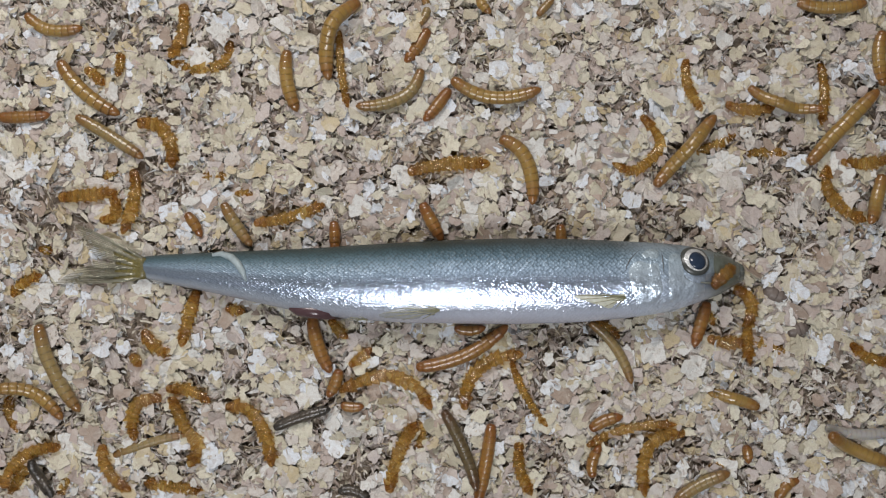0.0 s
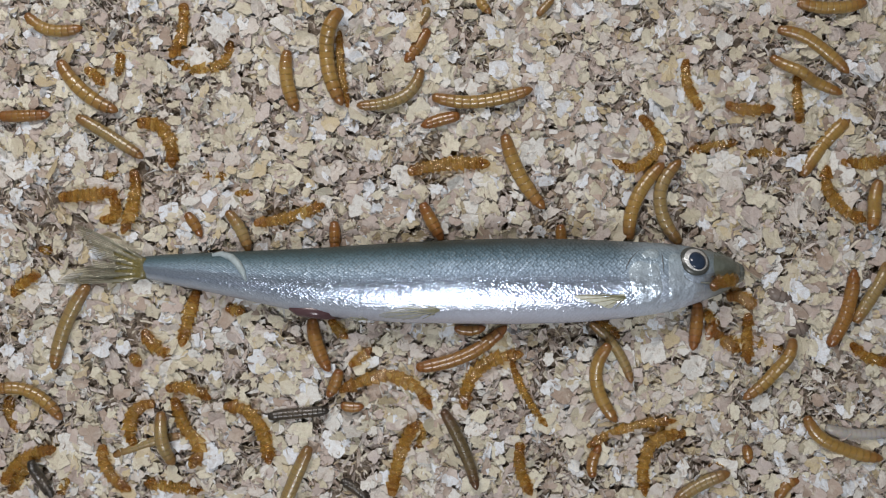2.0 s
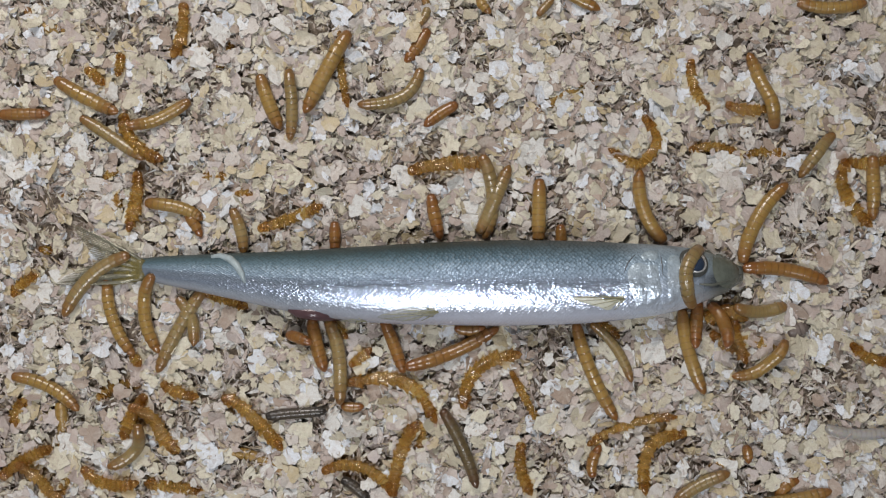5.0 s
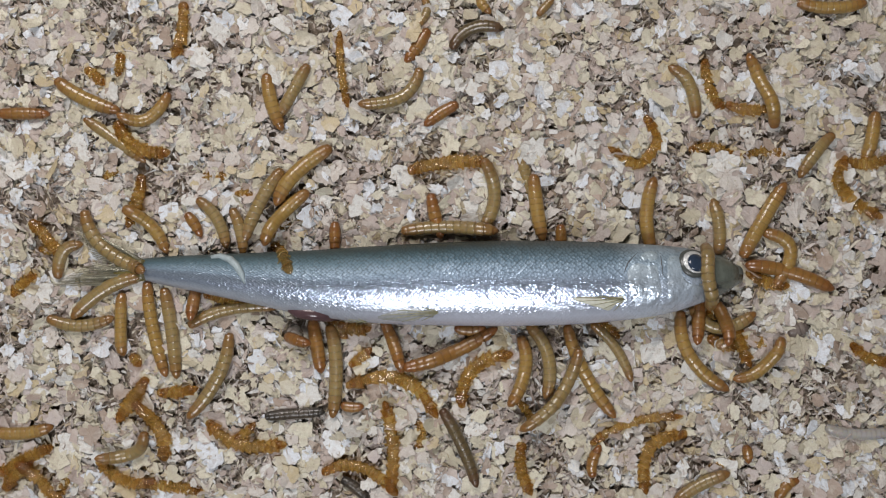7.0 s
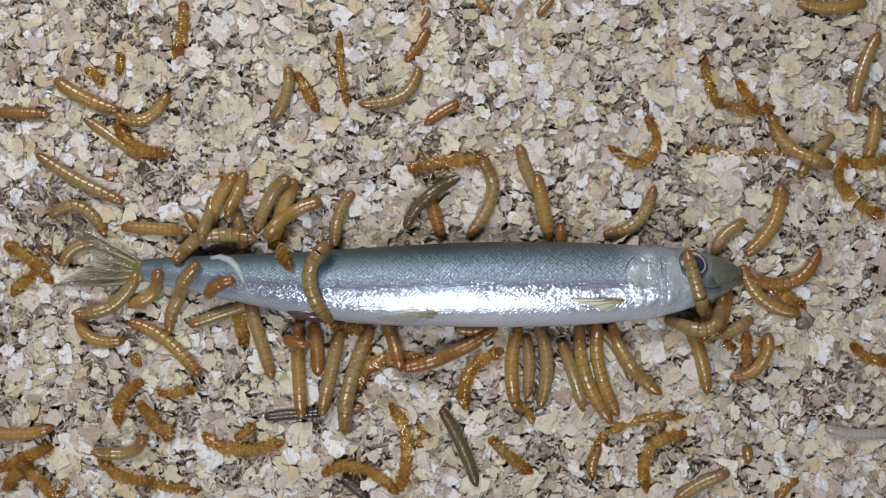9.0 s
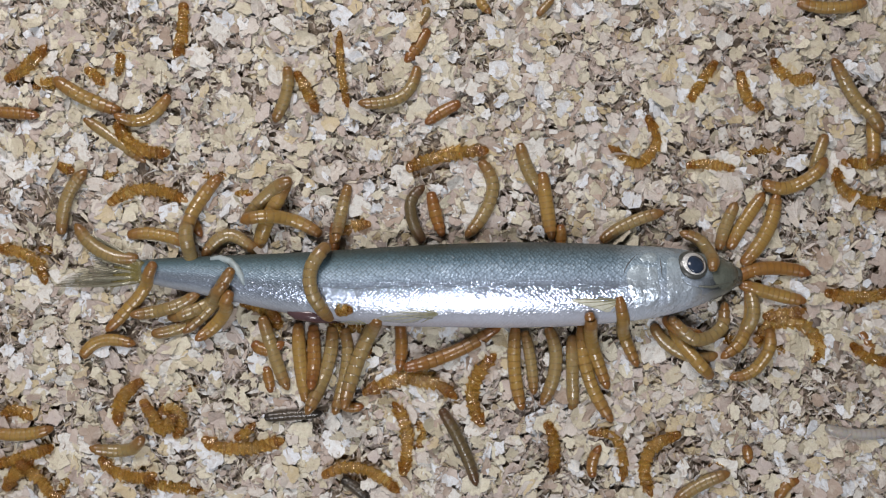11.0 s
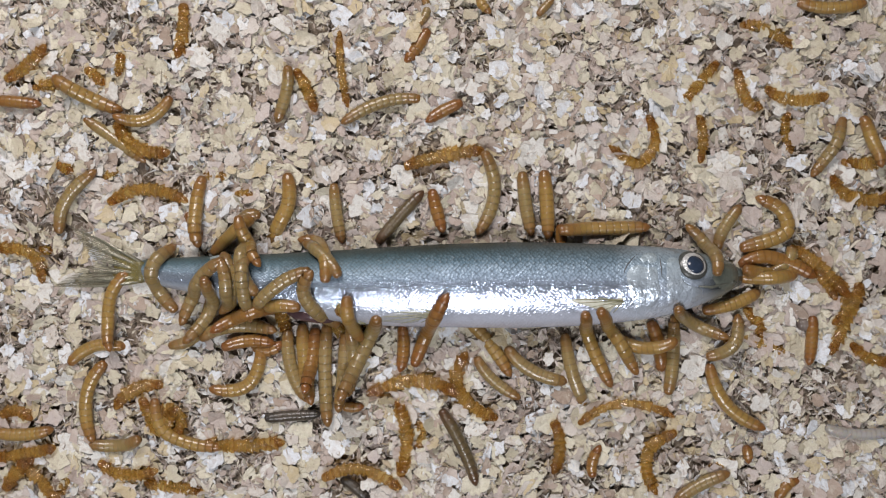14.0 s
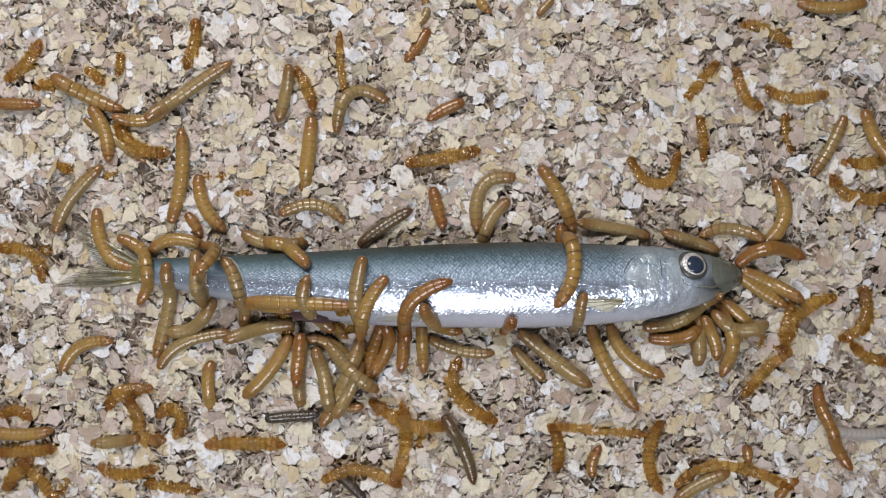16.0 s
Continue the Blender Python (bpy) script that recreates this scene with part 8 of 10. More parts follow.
    crawl("amber", 24.8, 3.60, [(0, 3, 44.2, -25.7, 41.1, -34.8, 46.1, -45.7), (1.6, 3, 44.2, -25.7, 41.1, -34.8, 46.1, -45.7), (2, 0, 43.4, -24.9, 40.4, -34.2, 45.6, -45.3, [(43.4, -24.9)]), (2.5, 0, 37.1, -19.2, 39.7, -32.7, 45.3, -45.3), (4, 0, 36.7, -19.2, 39.7, -31.2, 45.6, -45.3), (6.5, 0, 32.7, -20, 37.4, -32.7, 45.3, -44.3), (7, 0, 32.7, -20, 37.4, -32.7, 45.3, -44.3), (7.5, 0, 37.4, -21.9, 38.9, -32.7, 45.9, -43.4), (8, 0, 35.2, -19.2, 36.7, -31.2, 44.5, -45.3), (9, 0, 36.4, -20, 37.4, -32.7, 44.5, -45.8), (11.5, 0, 36.7, -20, 38.2, -32.7, 44.5, -44.9)] + [(12, 0, 35.2, -20, 37.4, -31.2, 44.5, -40.9), (12.5, 0, 35.2, -20.7, 36.7, -29.7, 43, -42.4), (13, 0, 34.5, -21.5, 36.7, -31.2, 41.5, -41.3), (13.5, 1, 34.6, -17.8, 38.2, -29.7, 44.5, -40.9), (14, 1, 35.8, -16, 40.4, -28.2, 45.9, -38.9), (14.5, 0, 37.4, -21.5, 39.7, -29.7, 44.5, -39.8), (15, 1, 30.4, -14, 39.7, -22.2, 46.8, -36.4), (15.5, 0, 38.9, -17, 42.7, -26.7, 51.3, -36.4), (16, 0, 38.9, -20, 43.4, -31.2, 51.3, -42.4)])
    crawl("olive", 22.5, 3.60, [(0, 3, 21.4, -21.1, 26, -30.2, 28.2, -43.9), (4.2, 3, 21.4, -21.1, 26, -30.2, 28.2, -43.9), (6.3, 0, 21, -20, 25.5, -29.7, 27.7, -43.4), (6.5, 0, 21.5, -20, 25.8, -29.7, 28, -43.9), (7, 0, 22.5, -20, 27.7, -28.2, 27.1, -39.4), (7.5, 0, 25.8, -26, 24.8, -35.7, 25.7, -48.8), (8, 0, 24.8, -20, 26.3, -29.7, 26.3, -43.4), (9, 0, 24.8, -20, 27.4, -29.7, 25.5, -41.9), (11.5, 0, 27.7, -21, 30, -29.7, 26.3, -40.9), (12, 0, 27.7, -23, 28.5, -31.2, 28.5, -39.4), (12.5, 0, 24, -21.5, 29.2, -29.7, 38.9, -33.4, [(38.9, -33.4)])] + [(13, 0, 24.8, -20, 27, -29.7, 32.7, -39.4), (13.5, 0, 23, -23, 26.3, -30.4, 33.7, -34.5), (14, 0, 17, -26, 21.8, -31.2, 29.7, -34.5), (14.5, 1, 13.9, -10.9, 16.7, -18.5, 28.5, -24.9), (15, 1, 17.1, -10.9, 19.5, -20.7, 30, -23, [(28.8, -22.7)]), (15.5, 1, 24.5, -10.9, 23.9, -18.6, 16.6, -23.4), (16, 0, 20, -21.5, 26.3, -26.7, 38.9, -35.9)])
    crawl("olive", 24.8, 3.45, [(0, 3, 35.8, -27.2, 31.3, -39.3, 17.6, -49.9), (6.6, 3, 35.8, -27.2, 31.3, -39.3, 17.6, -49.9), (7, 0, 35.5, -26, 30.7, -38.6, 17, -49.4, [(22.7, -44.9), (35.5, -26), (28.4, -40.4)]), (7.5, 0, 28, -28.9, 33.7, -38.6, 45.9, -45.8), (8, 0, 32.2, -25.5, 33, -35.7, 35.5, -45.8), (8.5, 0, 30.4, -25.5, 33, -35.7, 37.4, -41.3), (9, 0, 31.2, -24.5, 33.7, -31.2, 36.4, -39.4), (11.5, 0, 34.5, -22.2, 34, -31.2, 34.5, -38.9), (12, 0, 33, -21, 34.5, -31.2, 39.4, -39.8), (12.5, 0, 33.7, -23.7, 34.5, -32.7, 38.5, -39.8, [(34.4, -31.8)]), (13.5, 0, 30, -21, 33, -29.7, 39.4, -39.4)] + [(14, 0, 32.2, -22.5, 33.7, -31.2, 36.2, -38.3), (14.5, 0, 33.7, -23.7, 35.2, -31.2, 37, -39.8), (15, 0, 29.2, -22.5, 33, -29.7, 37, -42.8), (15.5, 0, 27.7, -21, 32.2, -31.2, 37.9, -41.9), (16, 0, 23.6, -22.5, 29.2, -29.7, 38.5, -35.7, [(36.5, -34.4)])])
    crawl("amber", 24.0, 3.60, [(0, 0, 15.8, -77.4, 21.8, -86.4, 29.2, -95.3), (7, 0, 15.8, -67, 21.8, -77.4, 29.2, -87.9), (7.5, 0, 18, -43.9, 22.5, -55, 34, -61.3), (8, 0, 39.7, -19.2, 39.7, -31.2, 45.3, -43.1, [(39.7, -20.7), (45.3, -43.1)]), (9, 0, 40.4, -19.2, 41.2, -31.2, 46.1, -43.9, [(40.5, -20.7)]), (11.5, 1, 36.4, -15.2, 41.2, -29.7, 45.9, -41.3, [(37.9, -19.9)]), (12.5, 1, 36.4, -14.9, 41.9, -28.2, 45.3, -39.8), (13, 1, 35.3, -15.8, 41.9, -25.2, 45.3, -39.8), (13.5, 1, 40.5, -16, 45.6, -25.2, 54.3, -37.9), (14, 1, 39.3, -15.2, 45.6, -23.7, 54.3, -38.6, [(46, -24.5)]), (14.5, 1, 32.3, -16.7, 43.4, -23.7, 45.9, -38.3, [(37.9, -20.2)])] + [(15, 0, 47.1, -21, 50.1, -31.2, 56.5, -38.6), (15.5, 0, 44.9, -20, 48.6, -29.7, 57.3, -38.6), (16, 0, 44.2, -20, 48.6, -28.2, 57.3, -33.3)])
    crawl("amber", 23.2, 3.45, [(0, 3, 44.9, -20.3, 48.7, -30.2, 57.8, -38.6), (7.6, 3, 44.9, -20.3, 48.7, -30.2, 57.8, -38.6), (8, 0, 43.9, -19.2, 47.9, -29.7, 57.6, -38.3, [(48, -29.8)]), (9, 0, 44.6, -19.5, 48.6, -29.7, 57.6, -38.3, [(48.6, -29.7)]), (11.5, 1, 44, -10.9, 47.9, -23.7, 53.4, -35.9), (12.5, 1, 42.9, -10.2, 47.1, -23.7, 53.1, -36.2), (13, 1, 40.2, -11.5, 47.1, -23.7, 53.4, -36.2), (13.5, 0, 59.8, -17.8, 59.1, -26.7, 50.9, -29.7, [(59.8, -17.8)]), (14, 0, 60.6, -23.7, 53.1, -26, 46.4, -23.7, [(60.6, -23.7), (56.4, -25)]), (14.5, 0, 47.9, -23.7, 51.6, -31.2, 57.3, -38.9), (15, 0, 42.7, -20.7, 48.6, -20.7, 54.6, -20.7, [(46.9, -20.7), (54.6, -20.7)])] + [(16, 3, 48.7, -24.1, 52.5, -31.7, 58.3, -39.6)])
    crawl("amber", 19.5, 3.60, [(0, 3, 22.9, -27.2, 21.4, -33.2, 16.1, -40.1), (4.2, 3, 22.9, -27.2, 21.4, -33.2, 16.1, -40.1), (6.3, 0, 22.5, -26, 21, -32.7, 15.8, -39.8, [(17.4, -37.6), (22.5, -26)]), (7, 0, 20.3, -23, 21.8, -31.2, 17.3, -40.9, [(18.2, -38.9)]), (7.5, 0, 21, -23.7, 21, -30.4, 17.8, -37.9, [(17.8, -37.9)]), (8, 0, 19.5, -20.7, 18.8, -31.2, 19.7, -47.3, [(19.3, -39.5)]), (9, 0, 20, -20.4, 18, -32.7, 20.3, -46.4, [(19.3, -40.3)]), (11.5, 0, 18, -20.4, 19.1, -32.7, 23, -44.6), (12, 0, 16.3, -22.5, 18, -32.7, 24.8, -43.1), (12.5, 0, 15.5, -24, 18.8, -34.2, 24.8, -43.1), (13, 0, 14, -21.5, 17.3, -31.2, 24.8, -41.6)] + [(13.5, 0, 11, -21, 15.8, -29.7, 24, -38.6), (14, 0, 3.6, -16.3, 11.3, -23.7, 18, -33.9), (14.5, 0, -1.3, -17.8, 6.9, -22.2, 16.6, -24.5), (15, 1, 2, -14.3, 6.9, -20, 12.5, -22.5), (15.5, 1, 6.5, -7.2, 9.4, -15.5, 11.6, -23), (16, 1, -5.1, -13.8, 0.9, -21, 16.6, -20.7, [(-5.1, -13.8)])])
    crawl("olive", 15.8, 3.15, [(0, 3, 22.2, -24.1, 22.9, -30.2, 22.2, -39.3), (7.6, 3, 22.2, -24.1, 22.9, -30.2, 22.2, -39.3), (8, 0, 21.8, -23, 22.7, -29.7, 22.1, -39.4), (9, 0, 21.8, -23, 22.7, -29.7, 22.1, -39.4), (11.5, 0, 21, -21.5, 23.3, -29.7, 25.1, -37.9), (12.5, 0, 21, -23, 23.3, -31.2, 27.4, -37.9), (13, 0, 19.5, -21, 21.8, -29.7, 25.8, -38.3), (13.5, 0, 9.8, -23, 14.3, -32.7, 21, -40.1), (14, 0, 8.8, -28.5, 12.8, -34.2, 20.3, -39.4), (14.5, 0, -0.6, -21.9, 8.4, -27, 22.5, -28.2), (15, 0, -2.4, -21.5, 6.9, -26.3, 17.8, -27.4)] + [(15.5, 0, -3.9, -21.5, 6.9, -26.3, 17.8, -25.5), (16, 0, -3.9, -23.4, 5.4, -27, 16.3, -27.4)])
    crawl("olive", 14.2, 3.15, [(0, 3, 19.9, -27.2, 23.7, -31.7, 27.9, -37.8), (14, 3, 19.9, -27.2, 23.7, -31.7, 27.9, -37.8), (14.5, 0, 19.1, -25.2, 23.3, -31.2, 27.7, -37.4, [(21.1, -28.1)]), (15, 0, 18, -23, 21, -31.2, 24.3, -38.6), (15.5, 0, 30, -22.2, 26.3, -26.7, 20.3, -30.4, [(29, -23.4)]), (16, 0, 18.5, -26, 21.8, -29.7, 26, -33.9)])
    crawl("olive", 16.5, 3.15, [(0, 3, 35.8, -24.1, 35.1, -18.1, 37.3, -12), (14.5, 3, 35.8, -24.1, 35.1, -18.1, 37.3, -12), (15.4, 1, 33.1, -11.2, 34, -17, 35.2, -25.2), (15.6, 1, 33.4, -10.9, 34, -17, 35.2, -25.2), (16, 1, 35.5, -10.9, 34.5, -17, 34.9, -26)])
    crawl("orange", 21.8, 3.60, [(0, 0, 12.8, -46.4, 11.3, -56.5, 9.1, -66.7), (0.5, 0, 12.8, -47.6, 11, -56.5, 8.7, -66.7), (1, 0, 12.5, -48.3, 11, -56.5, 8.1, -66.7), (1.5, 0, 12.1, -60, 8.4, -66.2, 4.6, -72.9), (2, 0, 5.4, -77.4, 2.4, -83.4, -0.6, -90.8)])
    crawl("dark", 16.2, 3.00, [(0, 0, -44.6, -47.3, -37.9, -44.6, -30.1, -42.4), (1, 0, -44.6, -47.3, -37.9, -44.6, -30.1, -42.4), (1.5, 0, -45.6, -46.1, -37.9, -44.3, -30.4, -42.4), (2, 0, -46.1, -44.3, -38.6, -43.4, -30.4, -42.8), (16, 0, -46.8, -44.9, -40.1, -44.3, -33.4, -43.9)])
    crawl("brown", 21.8, 3.30, [(0, 0, 0.1, -42.8, 5.1, -52.1, 8.7, -62.8, [(8.7, -62.8)]), (13.5, 0, -0.6, -42.4, 5.1, -52.1, 8.7, -62.2), (16, 0, 0.1, -43.9, 5.1, -52.1, 8.1, -61.8, [(1.9, -46.9)])])
    crawl("shed", 28.5, 3.60, [(0, 0, -27.4, -37.4, -15.5, -33.4, -7.3, -36.4, -3.3, -41.9), (2, 0, -27.4, -37.4, -15.5, -33.4, -7.3, -36.4, -3.3, -41.9), (2.5, 0, -26, -35.4, -14, -33.9, -6.6, -37.1, -1.8, -44.3), (6.5, 0, -25.7, -35.7, -14, -34.2, -6.6, -37.9, -2.1, -45.8), (9, 0, -22.2, -37.1, -20, -31.2, -12.5, -28.9, -3.6, -28.9), (11.5, 0, -20.7, -37.9, -9.5, -34.9, -0.6, -36.4, 4.2, -40.4), (13.5, 0, -20.3, -37.9, -9.5, -34.9, -0.6, -35.7, 4.6, -39.4, [(4.6, -39.4)]), (14, 0, -20, -38.3, -9.5, -34.9, -0.6, -35.7, 3.1, -37.9, [(3.1, -37.9)]), (14.5, 0, -21.5, -40.4, -15.5, -44.6, -6.6, -46.1, 3.1, -46.4, [(-7.6, -45.9)]), (16, 0, -19.2, -40.4, -14, -43.9, -6.6, -46.4, 3.1, -46.8, [(-6.7, -46.4)])])
    crawl("orange", 7.5, 3.60, [(0, 0, -27.4, -31.9, -28.6, -35.7, -30.4, -38.9), (2, 0, -27.4, -31.9, -28.6, -35.7, -30.4, -38.9), (3, 3, -27.9, -32.5, -29.1, -36.3, -31, -39.6)])
    crawl("amber", 18.8, 3.45, [(0, 0, -118.4, -37.1, -109.5, -37.4, -100.8, -44.9, [(-114.8, -37.2)]), (3.5, 0, -118.4, -36.8, -109.5, -37.4, -100.8, -44.9), (4, 0, -114, -33.9, -102, -38.6, -91.3, -46.8), (6.5, 0, -116.9, -35.7, -108.7, -35.4, -102, -41.3, [(-102, -41.3)]), (7, 0, -119.2, -48.3, -111.7, -48.8, -105.3, -47.6), (16, 0, -119.2, -48.3, -111.7, -49.1, -105, -48.3)])
    crawl("shed", 12.0, 3.30, [(0, 2, -113.1, -48.6, -115.3, -44.1, -114.6, -38.9), (4.2, 2, -113.1, -48.6, -115.3, -44.1, -114.6, -38.9), (6.5, 2, -113.1, -44.9, -108.6, -41.9, -102.6, -42.6), (7, 3, -114.4, -45.4, -109.9, -42.3, -103.8, -43.1)])
    crawl("shed", 16.5, 3.60, [(0, 0, -74.4, -39.4, -81.1, -41.6, -81.4, -50.3), (4, 0, -78.2, -40.9, -81.9, -43.9, -83.4, -50.6), (6.5, 0, -77.9, -34.2, -80.4, -39.4, -85.3, -44.9), (8, 0, -79.4, -34.9, -84.9, -40.1, -85.6, -46.4), (12.5, 0, -79.4, -34.9, -84.9, -40.1, -85.9, -46.4), (13, 0, -73.7, -34.9, -81.1, -37.1, -85.6, -42.4), (16, 0, -76.7, -37.1, -84.9, -37.9, -88.6, -42.4)])
    crawl("shed", 12.0, 3.30, [(0, 0, -72.9, -37.1, -67.7, -37.1, -61.8, -40.4), (3.5, 0, -72.9, -37.1, -67.7, -36.4, -61.8, -39.4), (4, 0, -72.2, -34.2, -69.2, -37.9, -64.7, -40.1), (6.5, 0, -75.2, -37.9, -70.7, -37.9, -66.2, -37.1), (16, 3, -76.5, -38.6, -71.9, -38.6, -67.4, -37.8)])
    crawl("shed", 21.8, 3.60, [(0, 0, -70.7, -38.6, -68.5, -46.8, -64.7, -52.1, -67, -57.3, [(-70.7, -38.6)]), (3.5, 0, -70.7, -39.4, -68.5, -46.8, -64.7, -52.1, -67, -58), (4, 0, -81.1, -40.9, -75.2, -43.9, -72.2, -49.1, -69.2, -53.6, [(-79.2, -41.9)]), (6.5, 0, -80.4, -40.9, -75.9, -47.6, -74.4, -52.1, -70.7, -53.6, [(-80.4, -40.9)]), (7, 0, -80.4, -40.1, -75.9, -46.1, -73.7, -50.6, -73.7, -54.3, [(-80.4, -40.1)]), (13, 0, -78.2, -39.4, -75.9, -44.6, -73.7, -48.3, -69.2, -38.6), (16, 0, -81.9, -38.6, -80.4, -44.6, -79.7, -49.8, -73.7, -50.6, [(-81.9, -38.6)])])
    crawl("shed", 21.8, 3.60, [(0, 0, -57.3, -41.6, -49.8, -43.9, -45.3, -57.3), (3, 0, -58, -40.9, -49.8, -43.9, -46.1, -55.8), (3.5, 0, -58.8, -40.4, -50.6, -42.4, -43.9, -54.7), (4, 0, -58.8, -40.4, -50.6, -42.4, -43.9, -54.7), (6.5, 0, -60.3, -41.3, -54.3, -48.3, -41.2, -50.6), (7.5, 0, -62.9, -47.6, -55.8, -52.8, -41.9, -51.8), (16, 0, -62.9, -51.8, -54.3, -51.3, -41.9, -51.8)])
    crawl("shed", 16.5, 3.30, [(0, 0, -90.1, -51.8, -88.9, -58.8, -82.9, -63.7), (3, 0, -90.1, -51.8, -88.9, -58.8, -82.9, -63.7), (3.5, 0, -91.9, -50.6, -88.6, -58.8, -78.5, -62.8, [(-79.6, -62.4)]), (4, 0, -97.6, -58.8, -91.6, -62.5, -82.6, -61.8), (6.5, 0, -91.6, -55.8, -85.6, -61, -76.4, -61, [(-79.4, -61)]), (16, 0, -91.3, -57.3, -84.9, -59.8, -75.5, -57.7)])
    crawl("olive", 19.5, 2.55, [(0, 2, -87.6, -55, -78.6, -51.6, -68.8, -49.4), (3, 2, -87.6, -55, -78.6, -51.6, -68.8, -49.4), (4, 3, -88.6, -55.7, -79.5, -52.2, -69.7, -49.9)])
    crawl("olive", 18.0, 3.45, [(0, 3, -75.7, -43.9, -75, -49.9, -73.5, -55.7), (1.5, 3, -75.7, -43.9, -75, -49.9, -73.5, -55.7), (2, 0, -74.4, -43.1, -73.7, -49.1, -71.9, -55.3, [(-73.3, -50.4)]), (2.5, 0, -72.5, -38.9, -73.7, -47.6, -72.5, -57.3, [(-73.3, -50.8)]), (3, 0, -72.6, -38.9, -73.4, -47.6, -72.6, -55.8, [(-73.1, -50.8)]), (3.5, 0, -76.4, -35.9, -80.4, -44.6, -92.8, -49.4, [(-79.2, -42), (-92.8, -49.4)]), (4, 0, -79.7, -40.9, -81.1, -49.1, -87.4, -54.7, [(-79.9, -41.9), (-79.9, -41.9)]), (6.5, 0, -77.9, -47.6, -81.1, -53.6, -90.4, -55.3, [(-90.4, -55.3), (-77.9, -47.6)]), (16, 2, -80.1, -49.4, -84.6, -50.9, -92.1, -51.6, [(-80.1, -49.4)])])
    crawl("amber", 23.2, 3.30, [(0, 0, -45.3, -77.4, -33.4, -80.4, -21.5, -83.4, [(-25.7, -82.3), (-41.1, -78.5), (-35.5, -79.9)]), (2.5, 0, -45.3, -72.9, -33.4, -75.9, -21.5, -78.9, [(-25.7, -77.8), (-35.5, -75.4)]), (3, 0, -42.7, -55, -33.4, -61, -20.7, -67, [(-20.7, -67)]), (3.5, 3, -53.7, -54.5, -44.6, -59, -34, -63.6), (4, 0, -62.1, -54.3, -51.3, -54.7, -39.7, -61), (4.2, 0, -62.4, -54.4, -51.3, -54.7, -39.7, -61), (6.3, 3, -63.1, -55.2, -52.2, -55.7, -40.4, -62.1)])
    crawl("shed", 23.2, 3.30, [(0, 3, -32.5, -59.8, -21.9, -58.7, -13.5, -65.9), (2.5, 3, -32.5, -59.8, -21.9, -58.7, -13.5, -65.9), (3, 0, -31.9, -58.8, -21.5, -57.7, -12.8, -65.2), (16, 0, -31.6, -61, -23, -58.3, -11.3, -62.8, [(-28, -59.9)])])
    crawl("dark", 10.5, 3.00, [(0, 2, -27.6, -64.6, -24.6, -64, -20.8, -65.8), (3, 2, -26.8, -61.3, -23.8, -63.1, -20.1, -66.6), (13.5, 2, -26.8, -61.3, -23.8, -63.1, -20.1, -66.6), (16, 2, -29.1, -58.3, -25.3, -62.1, -20.8, -66.6)])
    crawl("amber", 22.5, 3.45, [(0, 3, -119.8, -44.6, -111.4, -49.6, -97.7, -49.6), (2.5, 3, -119.8, -44.6, -111.4, -49.6, -97.7, -49.6), (3, 0, -117.7, -43.6, -109.5, -49.1, -95.6, -48.5, [(-114.2, -45.9)]), (3.5, 0, -100.5, -44.6, -108, -40.9, -115.5, -38.6, [(-114.6, -38.9), (-101.4, -44.2)]), (4, 0, -101.3, -55, -100.8, -49.1, -100.8, -41.6, [(-100.8, -41.6)]), (6.3, 3, -103.1, -56, -102.6, -49.9, -102.6, -42.3)])
    crawl("shed", 18.0, 3.30, [(0, 0, -114.7, -62.5, -111, -55, -101.3, -52.4, [(-113.7, -60.6)]), (4, 0, -116.2, -61, -111.7, -56.5, -105.8, -53.6), (16, 0, -117.7, -53.6, -111, -53.6, -102.8, -52.8)])
    crawl("dark", 11.2, 3.00, [(0, 0, -107.7, -55.3, -106.5, -60.3, -102.3, -64.7, [(-102.3, -64.7), (-107.7, -55.3)]), (3.5, 0, -107.7, -55.3, -106.5, -60.3, -102.3, -64.7, [(-102.3, -64.7), (-107.7, -55.3)]), (4, 3, -109.6, -56.3, -108.4, -61.3, -104.1, -65.9)])
    crawl("shed", 16.5, 3.30, [(0, 2, -114.6, -65.8, -113.1, -61.3, -110.8, -58.3), (3.5, 2, -114.6, -65.8, -113.1, -61.3, -110.8, -58.3), (4, 0, -111, -55.8, -107.3, -60.3, -99.8, -66.2, [(-101.9, -64.5), (-111, -55.8)]), (16, 0, -111.7, -55.8, -107.3, -60.3, -100.5, -66.2, [(-101.9, -65)])])
    crawl("shed", 21.8, 3.45, [(0, 0, -14.3, -64.3, -11.8, -54.3, -6.9, -45.3, [(-6.9, -45.3)]), (3, 0, -13.3, -64.7, -11, -53.6, -6.9, -45.3, [(-7.4, -46.4), (-13.3, -64.7)]), (6.5, 0, -14, -64.3, -11.3, -53.6, -7.3, -44.9, [(-7.8, -46), (-13.7, -63.1)]), (7, 0, -14, -63.7, -13.3, -52.1, -15.5, -40.4, [(-14, -63.7)]), (8, 0, -11.8, -64.3, -9.8, -50.6, -14.3, -41.3, [(-11.8, -64.3)]), (12, 0, -10.7, -58.8, -9.5, -49.1, -12.8, -40.4), (16, 0, -13.3, -61.8, -9.8, -51.3, -11, -40.4, [(-13.3, -61.8), (-10.4, -45.6)])])
